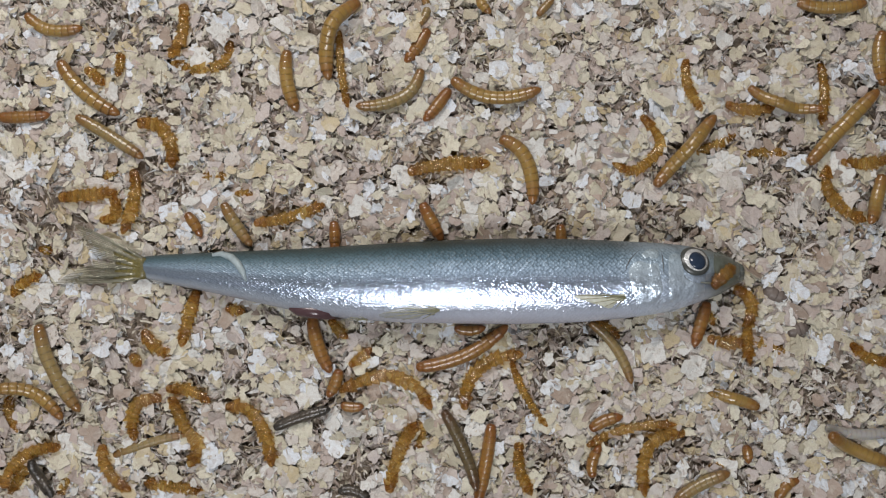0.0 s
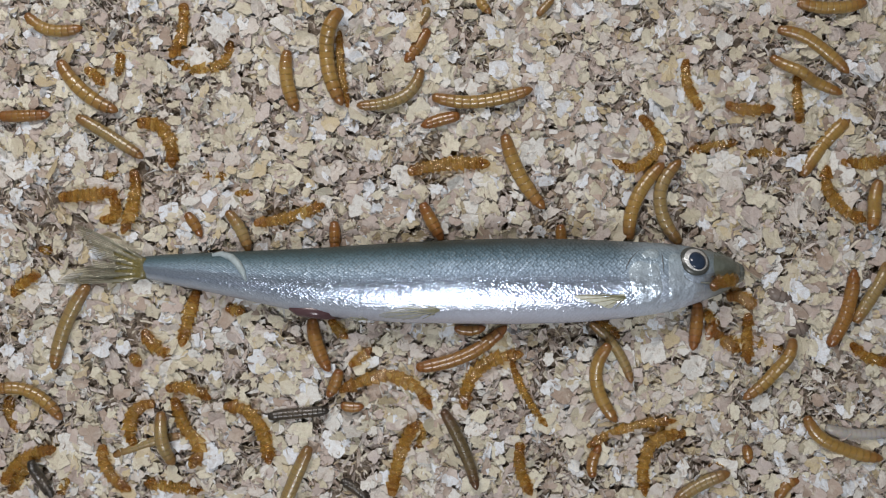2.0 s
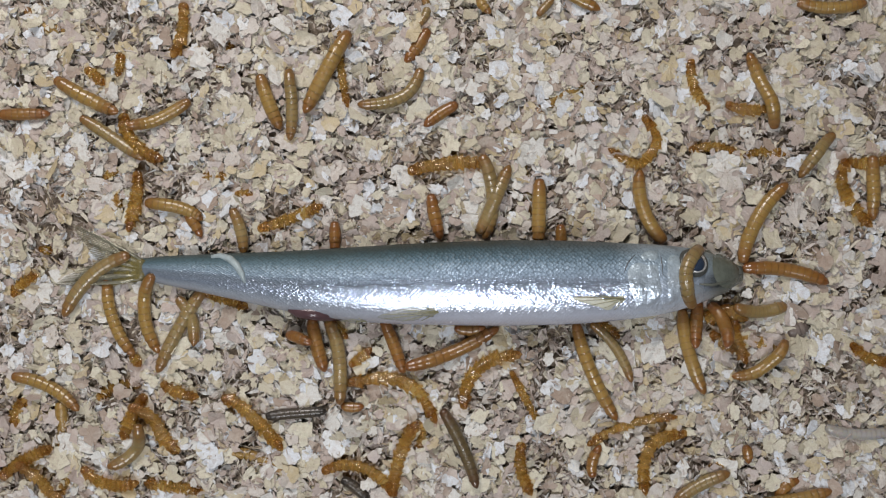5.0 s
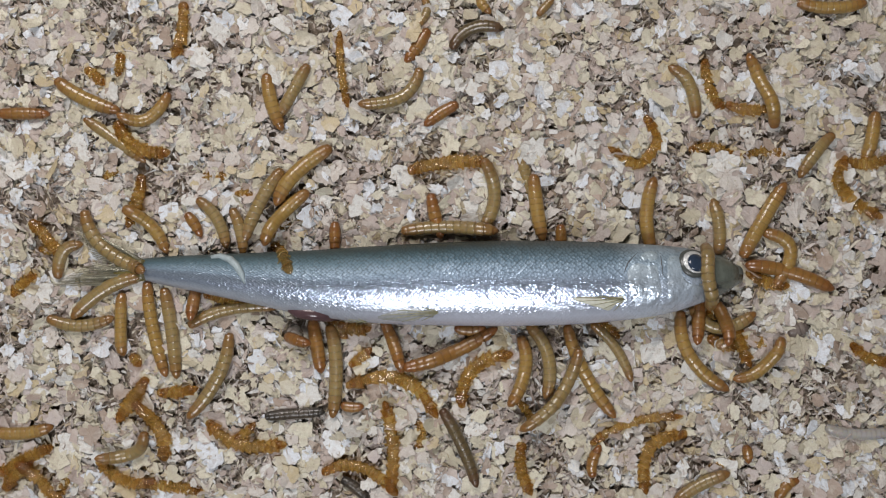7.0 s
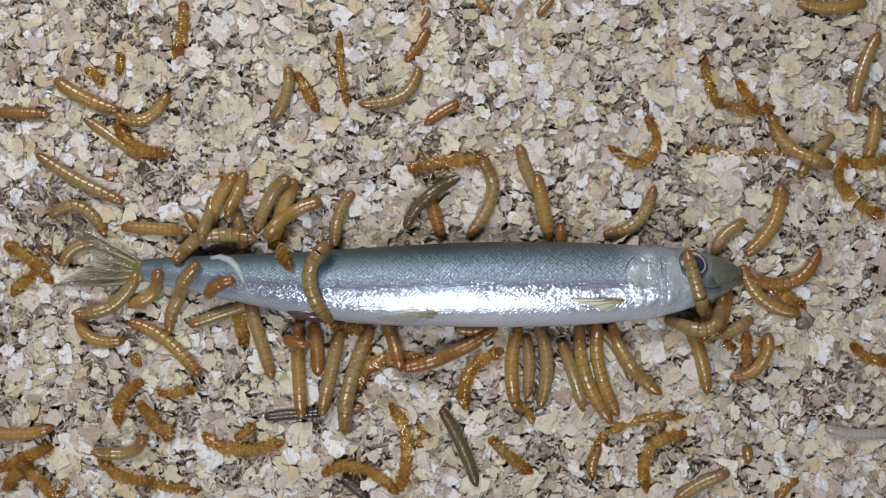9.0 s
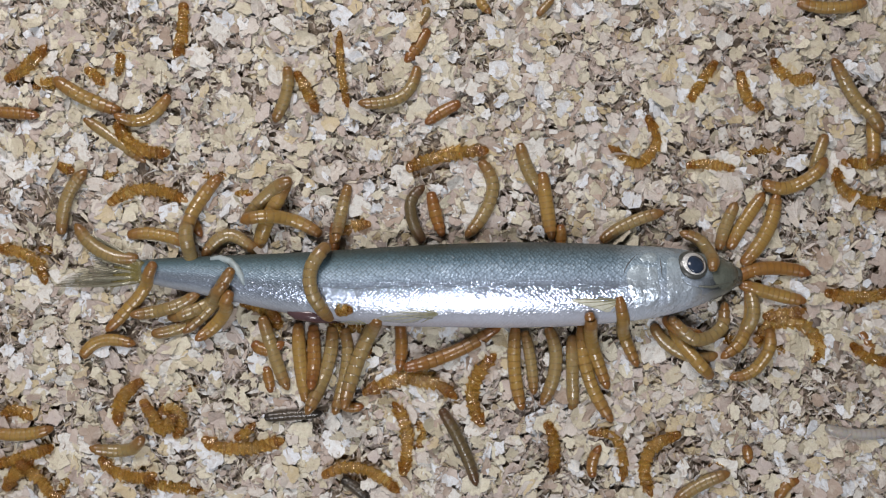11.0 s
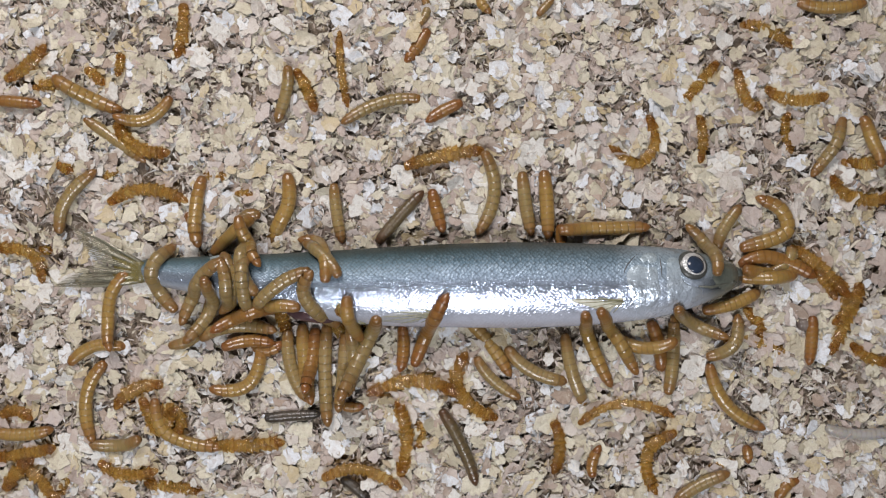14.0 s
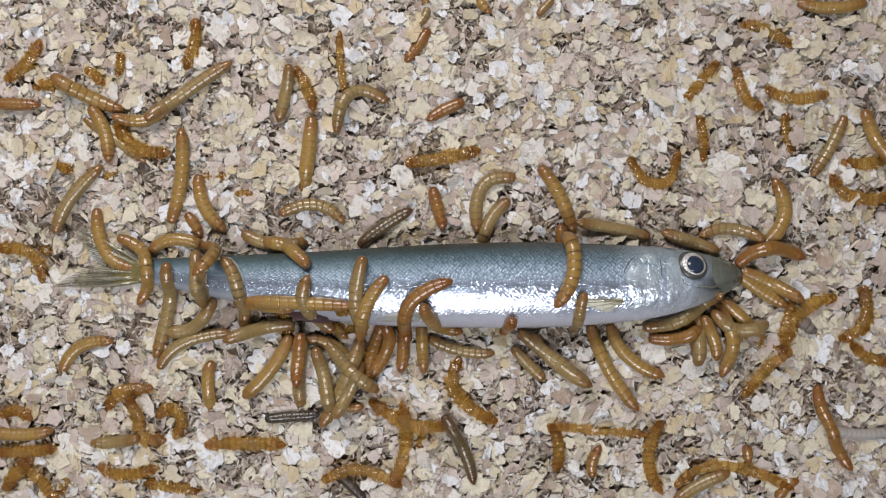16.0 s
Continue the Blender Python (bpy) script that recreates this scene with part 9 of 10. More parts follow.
    crawl("shed", 14.2, 3.30, [(0, 0, 20.3, -51.3, 20.3, -58, 23.3, -64.7), (7, 0, 21, -51.3, 20.6, -58, 23.3, -64.7), (7.5, 0, 12.1, -49.8, 17.3, -55, 23.6, -59.5), (9, 0, 12.5, -49.8, 17.3, -54.7, 23.6, -59.2), (11.5, 0, 29.2, -45.3, 31, -52.1, 29.2, -59.2), (15, 0, 29.2, -45.8, 31, -52.1, 29.2, -59.2), (16, 0, 28.5, -46.8, 30.7, -52.1, 29.7, -58.8)])
    crawl("orange", 8.7, 3.60, [(0, 0, 38.9, -47.6, 42.7, -45.3, 47.1, -44.3), (1.5, 0, 37.4, -46.8, 41.2, -45.3, 45.9, -44.3), (2, 3, 38.1, -47.7, 41.9, -46.1, 46.7, -45.1)])
    crawl("shed", 24.0, 2.40, [(0, 0, 38.2, -52.1, 48.6, -47.6, 61.3, -46.4), (4, 0, 38.2, -52.1, 48.6, -46.8, 61.3, -44.6), (9, 0, 40, -52.1, 48.6, -46.1, 63.8, -44.3), (11.5, 0, 38.2, -48.3, 44.9, -50.6, 44.2, -61.8), (12, 0, 38.9, -61.8, 44.2, -50.6, 48.6, -40.9), (12.5, 0, 37, -45.3, 45.6, -43.9, 62.1, -33.4), (13, 0, 37, -44.6, 48.6, -43.1, 68.3, -31.9), (13.5, 0, 33, -44.6, 44.2, -43.9, 54.6, -46.8), (14, 0, 35.9, -46.4, 47.1, -40.9, 60.9, -44.3), (15, 0, 33.7, -46.4, 45.6, -41.6, 59.1, -43.1), (15.5, 0, 27.4, -46.4, 39.7, -47.9, 54.9, -49.1, [(29, -46.6)])] + [(16, 0, 27.4, -46.4, 39.7, -47.9, 54.9, -49.1, [(29, -46.6)])])
    crawl("shed", 23.2, 3.30, [(0, 0, 63.8, -48.8, 54.6, -52.1, 53.4, -65.2), (9, 0, 64.3, -49.1, 54.6, -52.8, 53.8, -64.3), (12, 0, 61.8, -48.8, 53.8, -55, 55.8, -65.2), (15, 0, 61.3, -48.3, 54.3, -53.6, 56.8, -64.3), (15.5, 0, 57.6, -45.8, 54.3, -55, 57.3, -64.3), (16, 0, 57.6, -45.8, 54.3, -55, 57.6, -64.3)])
    crawl("orange", 23.2, 3.30, [(0, 0, 115.8, -74.4, 118.7, -83.4, 121.7, -92.3), (15, 0, 111.3, -68.5, 114.3, -77.4, 118.7, -86.4), (15.5, 0, 99.8, -44.3, 103.1, -52.1, 110.1, -64.7, [(100.8, -46.8)]), (16, 0, 98.9, -35.9, 101.6, -47.6, 107.8, -58.3, [(101.5, -47.1)])])
    crawl("shed", 16.5, 3.30, [(0, 3, -110.7, 7, -106.1, 1.7, -99.3, -0.6), (4.2, 3, -110.7, 7, -106.1, 1.7, -99.3, -0.6), (6.3, 0, -108.7, 6.9, -104.3, 1.6, -97.6, -0.6), (7, 0, -109.2, 7.3, -105, 3.1, -100.8, -2.5), (7.5, 0, -114.3, 1.9, -108, -1.3, -101.7, -7.6), (9, 0, -115.8, 1.3, -108, -3.6, -103.2, -9.1), (11.5, 0, -118.1, -0.1, -108.7, -2.1, -105.3, -9.1), (16, 0, -118.1, -0.1, -108.7, -1.3, -105.8, -8.8)])
    crawl("shed", 10.5, 3.00, [(0, 0, -113.7, -12.5, -111, -9.1, -106.2, -7), (9, 0, -113.7, -12.5, -111, -9.1, -106.2, -7, [(-106.2, -7)]), (11, 3, -115.7, -12.7, -112.9, -9.3, -108.1, -7.1)])
    crawl("olive", 23.2, 3.45, [(0, 0, -125.9, 28.5, -131.9, 31.5, -139.3, 35.9), (8.5, 0, -119.9, 28.5, -127.4, 31.5, -136.3, 34.5), (9, 0, -84.4, 12.4, -96.1, 18, -107.5, 25.1), (11.5, 0, -103.2, 3.4, -99.8, 12.1, -92.3, 18.8), (14, 0, -101.3, 4.3, -99.8, 12.1, -92.3, 20.3), (16, 0, -102.5, 4.3, -99, 12.1, -90.4, 21.8)])
    crawl("olive", 17.2, 3.30, [(0, 3, -105.3, 8.5, -97.7, 11.1, -90.9, 3.9), (8.5, 3, -105.3, 8.5, -97.7, 11.1, -90.9, 3.9), (9, 0, -103.8, 8.4, -96.1, 11.2, -89.4, 3.4), (11, 3, -105.3, 8.5, -97.7, 11.1, -90.9, 3.9)])
    crawl("shed", 14.2, 3.30, [(0, 3, -117.5, 45.4, -112.2, 48.7, -106.9, 54.5), (9.2, 3, -117.5, 45.4, -112.2, 48.7, -106.9, 54.5), (11.3, 0, -115.5, 44.6, -110.2, 47.9, -105, 53.6), (13.5, 0, -115.5, 44.6, -110.2, 47.9, -105, 53.6), (16, 0, -115.5, 44.6, -110.2, 48.6, -106.5, 55)])
    crawl("shed", 9.8, 3.00, [(0, 3, -110.2, 43.4, -105.3, 44.5, -100.8, 44.2), (9.2, 3, -110.2, 43.4, -105.3, 44.5, -100.8, 44.2), (11.3, 0, -108.3, 42.7, -103.5, 43.7, -98.7, 43.1), (16, 0, -108.3, 42.7, -103.5, 43.4, -98.7, 43.1)])
    crawl("shed", 19.5, 3.45, [(0, 3, 107.2, -10.5, 105.6, -18.1, 103.4, -27.2), (12, 3, 107.2, -10.5, 105.6, -18.1, 103.4, -27.2), (12.5, 0, 105.3, -9.5, 103.8, -17.8, 101.1, -27.4), (13, 0, 105.6, -10.3, 103.8, -20.7, 100.5, -30.9), (13.5, 0, 106.1, -11, 105.3, -22.2, 97.6, -30.4), (14, 0, 103.8, -7.3, 107.1, -16.3, 100.5, -30.4), (14.5, 0, 105.3, -9.5, 105.6, -20.7, 101.1, -29.7), (15, 0, 104.1, -13, 97.9, -14, 91.1, -15.1, [(91.9, -15)]), (15.5, 0, 100.5, -13.6, 94.9, -17.8, 93.8, -27), (16, 0, 104.1, -13, 94.9, -16.3, 91.6, -24.5)])
    crawl("shed", 18.8, 3.45, [(0, 0, 124.7, -11.8, 133.7, -11.8, 142.6, -11.8), (9.2, 0, 121.7, -11.8, 130.7, -11.8, 139.6, -11.8), (11.3, 0, 99, -11.8, 106.8, -13.3, 117.2, -11.8), (12, 0, 102.3, -8.5, 108.3, -17.8, 113.5, -24.5), (12.5, 0, 96.4, -9.5, 97.3, -17.8, 96.4, -27.4), (13, 0, 96.4, -11, 96.4, -19.2, 97.9, -29.7), (13.5, 0, 97.9, -15.5, 97.9, -23.7, 98.2, -30.4, [(98.2, -29.5)]), (14, 0, 91.6, 0.4, 99.3, -4.3, 106.1, -12.5, [(105.4, -11.6)]), (14.5, 0, 90.1, 1.9, 96.4, -2.8, 101.6, -9.5), (15, 0, 106.1, -27, 111.3, -19.2, 111, -11, [(107.8, -24.4)]), (16, 0, 105, -24, 111.3, -19.2, 111.3, -10)])
    crawl("shed", 15.8, 3.30, [(0, 3, 92.3, -27.5, 87.4, -33.2, 80.1, -39.6), (14.5, 3, 92.3, -27.5, 87.4, -33.2, 80.1, -39.6), (15, 0, 90.7, -27, 85.9, -32.7, 78.8, -38.9, [(90.1, -27.8)]), (16, 0, 91.1, -26.4, 84.4, -32.7, 78.2, -40.9, [(90.3, -27.2)])])
    crawl("shed", 31.5, 3.00, [(0, 3, 63.1, -62.8, 75.3, -59.8, 93.5, -64.8), (14, 3, 63.1, -62.8, 75.3, -59.8, 93.5, -64.8), (14.5, 2, 62.4, -60.6, 74.4, -61.3, 92.4, -62.5), (15, 0, 61.3, -62.8, 72.5, -57.3, 92.6, -63.7), (16, 0, 61.3, -62.8, 72.5, -57.3, 92.6, -63.7)])
    crawl("shed", 16.5, 3.00, [(0, 3, 79.8, 60.1, 87.4, 59.3, 93.5, 54.8), (11.5, 3, 79.8, 60.1, 87.4, 59.3, 93.5, 54.8), (12, 2, 78.9, 59.4, 86.4, 58.3, 92.4, 53.4), (16, 2, 78.9, 59.4, 86.4, 58.3, 92.4, 53.4)])
    crawl("olive", 22.5, 3.60, [(0, 3, -54.5, -5.2, -61.3, -15.8, -67.4, -25.7), (9.2, 3, -54.5, -5.2, -61.3, -15.8, -67.4, -25.7), (11.3, 1, -55.5, -8.5, -64.7, -15.5, -76.7, -17.8, [(-67.1, -16), (-57.7, -10.2)]), (12, 1, -51, -8.5, -59.5, -17, -66.2, -22.2, [(-59.5, -17), (-66.2, -22.2)]), (12.5, 1, -51.3, -4.5, -59.5, -15.5, -65.9, -24.9, [(-64.2, -22.5), (-65.9, -24.9)]), (13, 1, -52.5, -4.9, -61, -15.5, -65.5, -23.7, [(-59.3, -13.3), (-65.5, -23.7)]), (13.5, 1, -47.5, -2.7, -53.5, -11.5, -55.8, -18.5, [(-47.5, -2.7), (-55.8, -18.5)]), (14, 1, -60.7, -7.1, -61, -15.5, -67.7, -24.5, [(-60.7, -7.1), (-66.3, -22.6)]), (14.5, 1, -53.2, -8.5, -61.8, -14.8, -66.2, -15.5, [(-66.2, -15.5), (-66.2, -15.5), (-64.4, -15.2)]), (15, 1, -51.1, -10, -51.3, -19.2, -54.3, -31.9, [(-54.3, -31.9), (-51.1, -10)]), (15.5, 1, -50.6, -16.3, -52.1, -23.7, -54.6, -31.5, [(-51, -18.1)])] + [(16, 1, -39.4, -20, -46.8, -20.7, -56.5, -23.7, [(-56.5, -23.7), (-52.5, -22.5)])])
    crawl("olive", 19.5, 3.45, [(0, 3, -63.6, -2.9, -66.6, -12, -66.6, -18.1), (9.2, 3, -63.6, -2.9, -66.6, -12, -66.6, -18.1), (11.3, 1, -64, -11.8, -70.7, -15.5, -82.6, -17, [(-64, -11.8), (-71.1, -15.6), (-82.6, -17)]), (12, 1, -62.2, -5.7, -69.4, -8.6, -79.7, -15.5, [(-79.7, -15.5), (-77.7, -14.2)]), (12.5, 1, -60.5, -2.8, -65, -11.8, -64.7, -18.5, [(-64.8, -15.5), (-64.9, -11.6), (-64.9, -11.6)]), (13, 1, -62.8, -1.3, -63.9, -8.6, -72.2, -15.5, [(-68.9, -12.8)]), (14, 1, -56.4, -2.8, -55.1, -11.5, -58.8, -17, [(-55.2, -10.9), (-56.3, -3.7)]), (14.5, 1, -65.5, 0.1, -63.7, -7.1, -59.3, -8.5, [(-64.6, -3.3), (-59.3, -8.5), (-65.5, 0.1)]), (15, 1, -67.6, -4.2, -67.7, -11.8, -68.5, -17.8, [(-68, -13.8), (-67.7, -9)]), (16, 1, -63.2, -0.6, -62.8, -8.6, -62.5, -14.8, [(-62.7, -10.6), (-63.2, -0.6), (-62.5, -14.8)])])
    crawl("shed", 13.5, 3.60, [(0, 3, -49.2, -9, -44.6, -13.5, -41.3, -18.8), (9, 1, -45.3, 1.6, -42.4, 0.1, -38.5, -4.9), (11.3, 1, -54.3, -14.8, -48.3, -16.3, -43.1, -19.2), (12, 1, -48.9, -10.7, -44.6, -12.9, -41.6, -17.8), (13, 1, -48.1, -9.9, -43.9, -12.8, -40.9, -17.8), (14, 3, -49.2, -12, -44.6, -15, -41.3, -18.8)])
    crawl("orange", 10.5, 3.45, [(0, 3, 10, -24.9, 14.6, -23.4, 18.8, -19.3), (15, 3, 10, -24.9, 14.6, -23.4, 18.8, -19.3), (15.5, 1, 16.6, -20.7, 12.8, -23.7, 9.8, -25.2, [(9.8, -25.2), (12, -24.1)]), (16, 1, 17.7, -17.3, 15.1, -22.2, 9.8, -24.9, [(16.1, -20.3)])])
    crawl("amber", 15.8, 3.30, [(0, 3, -5.9, -18.1, -5.5, -24.1, -5.5, -32.5), (14.5, 3, -5.9, -18.1, -5.5, -24.1, -5.5, -32.5), (15, 0, -10.7, -20, -10.7, -25.2, -10.7, -31.2, [(-10.7, -20.7)]), (15.5, 0, -5.4, -19.2, -5.4, -25.2, -5.4, -31.2, [(-5.4, -21.3)]), (16, 0, -5.8, -18.5, -5.4, -25.2, -5.1, -32.7, [(-5.5, -23.5)])])
    crawl("amber", 19.5, 3.60, [(0, 3, 79.1, -0.6, 87.4, 0.2, 95.3, 5.5), (12, 3, 79.1, -0.6, 87.4, 0.2, 95.3, 5.5), (12.5, 0, 77.7, -0.6, 85.9, 0.1, 94.1, 5.8, [(77.7, -0.6)]), (13, 0, 77.7, -5.1, 87.4, -8.8, 95.2, -11.8, [(95.2, -11.8), (85.9, -8.2), (91.1, -10.2)]), (13.5, 0, 77, -7.3, 84.4, -8.8, 93.7, -8.8), (14, 0, 77.7, -7.3, 84.4, -7.6, 92.2, -7, [(86.2, -7.5)]), (14.5, 0, 78.5, -8.1, 87.4, -7.6, 94.6, 0.1, [(90.7, -4.1), (89.9, -4.9), (93.8, -0.7)]), (15, 0, 77, -7.3, 85.9, -7.3, 95.6, -6.6, [(81.4, -7.3), (95.6, -6.6)]), (15.5, 0, 75.5, -8.8, 80, -5.8, 90.7, -5.1, [(79.4, -6.2)]), (16, 0, 77, -5.8, 82.9, -10.3, 90.4, -14.8)])
    crawl("olive", 18.8, 3.45, [(0, 3, 78.3, -24.1, 82.1, -18.1, 81.4, -9), (9.2, 3, 78.3, -24.1, 82.1, -18.1, 81.4, -9), (11.5, 0, 77, -23.7, 80.7, -17.8, 80, -9.5, [(80.6, -16.7), (77, -23.7)]), (12, 0, 71, -23.7, 80, -22.2, 82.6, -13.3, [(80.5, -20.6), (73.1, -23.3), (73.1, -23.3)]), (12.5, 0, 74.7, -17.8, 81.4, -15.5, 88.6, -14), (13, 0, 77, -14.8, 84.4, -13.3, 92.2, -14.8, [(84.1, -13.4)]), (13.5, 0, 68.8, -16.3, 77, -14.8, 83.2, -13.3, [(76.5, -14.9)]), (14, 0, 69.5, -28.5, 75.5, -25.2, 77.7, -17.5, [(75.8, -24.2)]), (14.5, 0, 74.7, -16.3, 78.5, -19.2, 82.6, -21), (15, 0, 77, -14.8, 82.9, -17.8, 91.6, -22.2, [(90.7, -21.8)]), (15.5, 0, 74, -19.2, 75.5, -26.7, 73.7, -33.9, [(75.4, -27), (75, -24.4)])] + [(16, 0, 68, -16.3, 67.3, -22.2, 66.8, -28.5, [(66.9, -27.1)])])
    crawl("orange", 18.8, 3.45, [(0, 3, 58.9, -18.4, 63.9, -27.2, 65.1, -38.1), (14, 3, 58.9, -18.4, 63.9, -27.2, 65.1, -38.1), (14.5, 0, 57.9, -17.8, 62.8, -26.7, 64, -37.9, [(61.5, -24.4), (59.7, -21.1)]), (15, 0, 60.6, -17.8, 64.3, -22.2, 68.8, -29.7, [(62.8, -20.4)]), (15.5, 0, 64.3, -17.8, 65.8, -22.2, 66.5, -23.7, [(65.6, -21.7), (66.5, -23.7)]), (16, 0, 54.6, -23.7, 60.6, -23.7, 65, -22.2, [(65, -22.2)])])
    crawl("amber", 16.5, 3.45, [(0, 3, -59, 4.7, -61.3, -1.4, -56.8, -5.9), (13, 3, -59, 4.7, -61.3, -1.4, -56.8, -5.9), (13.5, 1, -58, 4.3, -59.3, -1.3, -54.7, -5.9, [(-58.2, 3.6), (-58.2, 3.6), (-59.3, -1.3)]), (14, 1, -52.8, 8.4, -51.3, 3.1, -46.6, -4.2, [(-52.6, 7.6), (-52.1, 6), (-49.8, 0.7)]), (14.5, 1, -49.8, 2.4, -47.5, -2.7, -46.5, -7.3, [(-49.6, 1.8)]), (15, 1, -59.5, 0.1, -63.6, -1.3, -64, -9.3, [(-59.5, 0.1), (-60.2, -0.1)]), (15.5, 1, -72.2, 3.1, -70, -2.8, -69.4, -8.6, [(-69.7, -5.8), (-72, 2.4)]), (16, 1, -63.2, 0.9, -58.3, -1.3, -63.7, -7.1, [(-60.5, -3.7), (-59.4, -2.5), (-63.2, -6.5)])])
    crawl("olive", 18.0, 3.45, [(0, 3, -64.4, -9, -62.8, -15, -67.4, -22.6), (13.5, 3, -64.4, -9, -62.8, -15, -67.4, -22.6), (14, 1, -26.2, -7, -30.8, -1.3, -36.4, 1.6, [(-36.4, 1.6)]), (14.5, 1, -36.4, -4.2, -37, -9.9, -39.4, -16.3, [(-38.4, -13.5), (-37.1, -10.1)]), (15, 1, -31.9, -8.4, -36.6, -14.3, -43.9, -16.3, [(-31.9, -8.4), (-43.9, -16.3)]), (15.5, 1, -28.9, 3.1, -27.9, -1.3, -30.5, -7, [(-28.8, 2.5), (-30, -5.8)]), (16, 1, -19.9, -2, -21.2, -7, -21.9, -12.7, [(-19.9, -2)])])
    crawl("orange", 22.5, 3.60, [(0, 3, -70.4, -18.1, -61.3, -15, -53.7, -13.5), (13, 3, -70.4, -18.1, -61.3, -15, -53.7, -13.5), (13.5, 0, -42.4, -11.8, -51.3, -14.8, -59.5, -20.7, [(-59.5, -20.7)]), (14, 1, -43.9, -15.5, -51.3, -17, -60.3, -21.5, [(-49, -16.5), (-50, -16.7), (-59.4, -21)]), (14.5, 1, -37.8, -11.3, -45.3, -15.5, -51.3, -15.5, [(-37.8, -11.3), (-38.5, -11.7), (-51.3, -15.5)]), (15, 1, -40.7, -8.4, -46.5, -7, -53.5, -11.5, [(-40.7, -8.4), (-51.4, -10.1)]), (15.5, 1, -31.9, -17.8, -39.4, -16.3, -46.8, -17, [(-31.9, -17.8), (-39.7, -16.3)]), (16, 0, -15.5, -20, -14, -23.7, -18.5, -32.7, [(-15.5, -20)])])
    crawl("olive", 21.0, 3.60, [(0, 3, -34, -22.6, -29.4, -30.2, -27.9, -39.3), (13.5, 3, -34, -22.6, -29.4, -30.2, -27.9, -39.3), (14, 0, -24.5, -20.7, -23.7, -28.2, -25.2, -38.6, [(-24.4, -21.8)]), (14.5, 0, -40.9, -19.2, -39.4, -26.7, -42.4, -29.7, [(-41.4, -28.7)]), (15, 0, -21.5, -22.2, -20, -29.7, -21.5, -37.1, [(-21.5, -37.1), (-21.3, -23.1), (-21.5, -22.2)]), (15.5, 0, -35.7, -22.2, -34.2, -29.7, -28.9, -40.9, [(-35.7, -22.2), (-35.7, -22.2), (-28.9, -40.9)]), (16, 0, -31.2, -23.7, -26, -29.7, -17, -37.1, [(-22.3, -32.7), (-18.8, -35.6), (-25, -30.5)])])
    crawl("olive", 19.5, 3.45, [(0, 3, -52.2, -0.6, -53.4, -10.5, -50.7, -18.8), (13.5, 3, -52.2, -0.6, -53.4, -10.5, -50.7, -18.8), (14, 1, -50.3, -0.6, -50.8, -10, -49.8, -18.5, [(-50.6, -5.9), (-50, -16.4), (-49.9, -17.5)]), (14.5, 1, -49.2, -8.5, -51.3, -16.3, -52.8, -25.2, [(-52, -20.2), (-49.7, -10.4), (-51, -15.3)]), (15, 0, -51.3, -15.5, -51, -23.7, -54.3, -31.9), (15.5, 0, -51.3, -15.5, -51, -23.7, -54.3, -31.9), (16, 3, -52.2, -15.8, -51.9, -24.1, -55.2, -32.5)])
    crawl("orange", 14.2, 3.45, [(0, 3, -59, -26.4, -52.2, -24.6, -45.4, -25.3), (13.4, 3, -59, -26.4, -52.2, -24.6, -45.4, -25.3), (13.8, 0, -58, -26, -51.3, -24.2, -44.6, -24.9, [(-47.8, -24.6)]), (14.2, 0, -58, -26, -51.3, -24.2, -44.6, -24.9, [(-57.2, -25.8)]), (14.8, 3, -59, -26.4, -52.2, -24.6, -45.4, -25.3)])
    crawl("olive", 21.0, 3.60, [(0, 3, -65.1, -24.1, -56.8, -20.8, -44.6, -21.9), (13.4, 3, -65.1, -24.1, -56.8, -20.8, -44.6, -21.9), (13.8, 0, -64, -23.7, -55.8, -20.4, -43.9, -21.5), (14.2, 0, -64, -23.7, -55.8, -20.4, -43.9, -21.5, [(-43.9, -21.5), (-58.3, -21.4)]), (14.8, 3, -65.1, -24.1, -56.8, -20.8, -44.6, -21.9)])
    crawl("amber", 15.0, 3.45, [(0, 3, 74.5, -12, 76, -19.6, 75, -25.7), (14.5, 3, 74.5, -12, 76, -19.6, 75, -25.7), (14.9, 0, 73.2, -11.8, 74.7, -19.2, 73.7, -25.2, [(73.5, -13.4), (73.8, -24.4), (73.8, -24.4)]), (15.2, 0, 73.2, -12.5, 74.7, -19.2, 74, -25.5, [(73.4, -13.3), (74.1, -24.7), (74.1, -24.7)]), (16, 0, 68, -17.8, 71.3, -23.7, 72.2, -28.2, [(68, -17.8)])])
    crawl("orange", 13.5, 3.30, [(0, 3, 99.6, -18.1, 99.3, -24.1, 98.4, -31), (13.6, 3, 99.6, -18.1, 99.3, -24.1, 98.4, -31), (13.9, 0, 97.9, -17.8, 97.6, -23.7, 96.7, -30.4), (14.2, 0, 97.9, -17.8, 97.6, -23.7, 96.7, -30.4), (14.6, 3, 99.6, -18.1, 99.3, -24.1, 98.4, -31)])
    crawl("shed", 15.0, 3.00, [(0, 3, 94.3, -13.5, 92.3, -21.1, 89.7, -27.9), (14.4, 3, 94.3, -13.5, 92.3, -21.1, 89.7, -27.9), (14.9, 0, 92.6, -13.3, 90.7, -20.7, 88.2, -27.4, [(88.5, -26.6)]), (16, 0, 92.6, -13.3, 90.7, -20.7, 88.2, -27.4, [(88.5, -26.6), (88.2, -27.4)])])
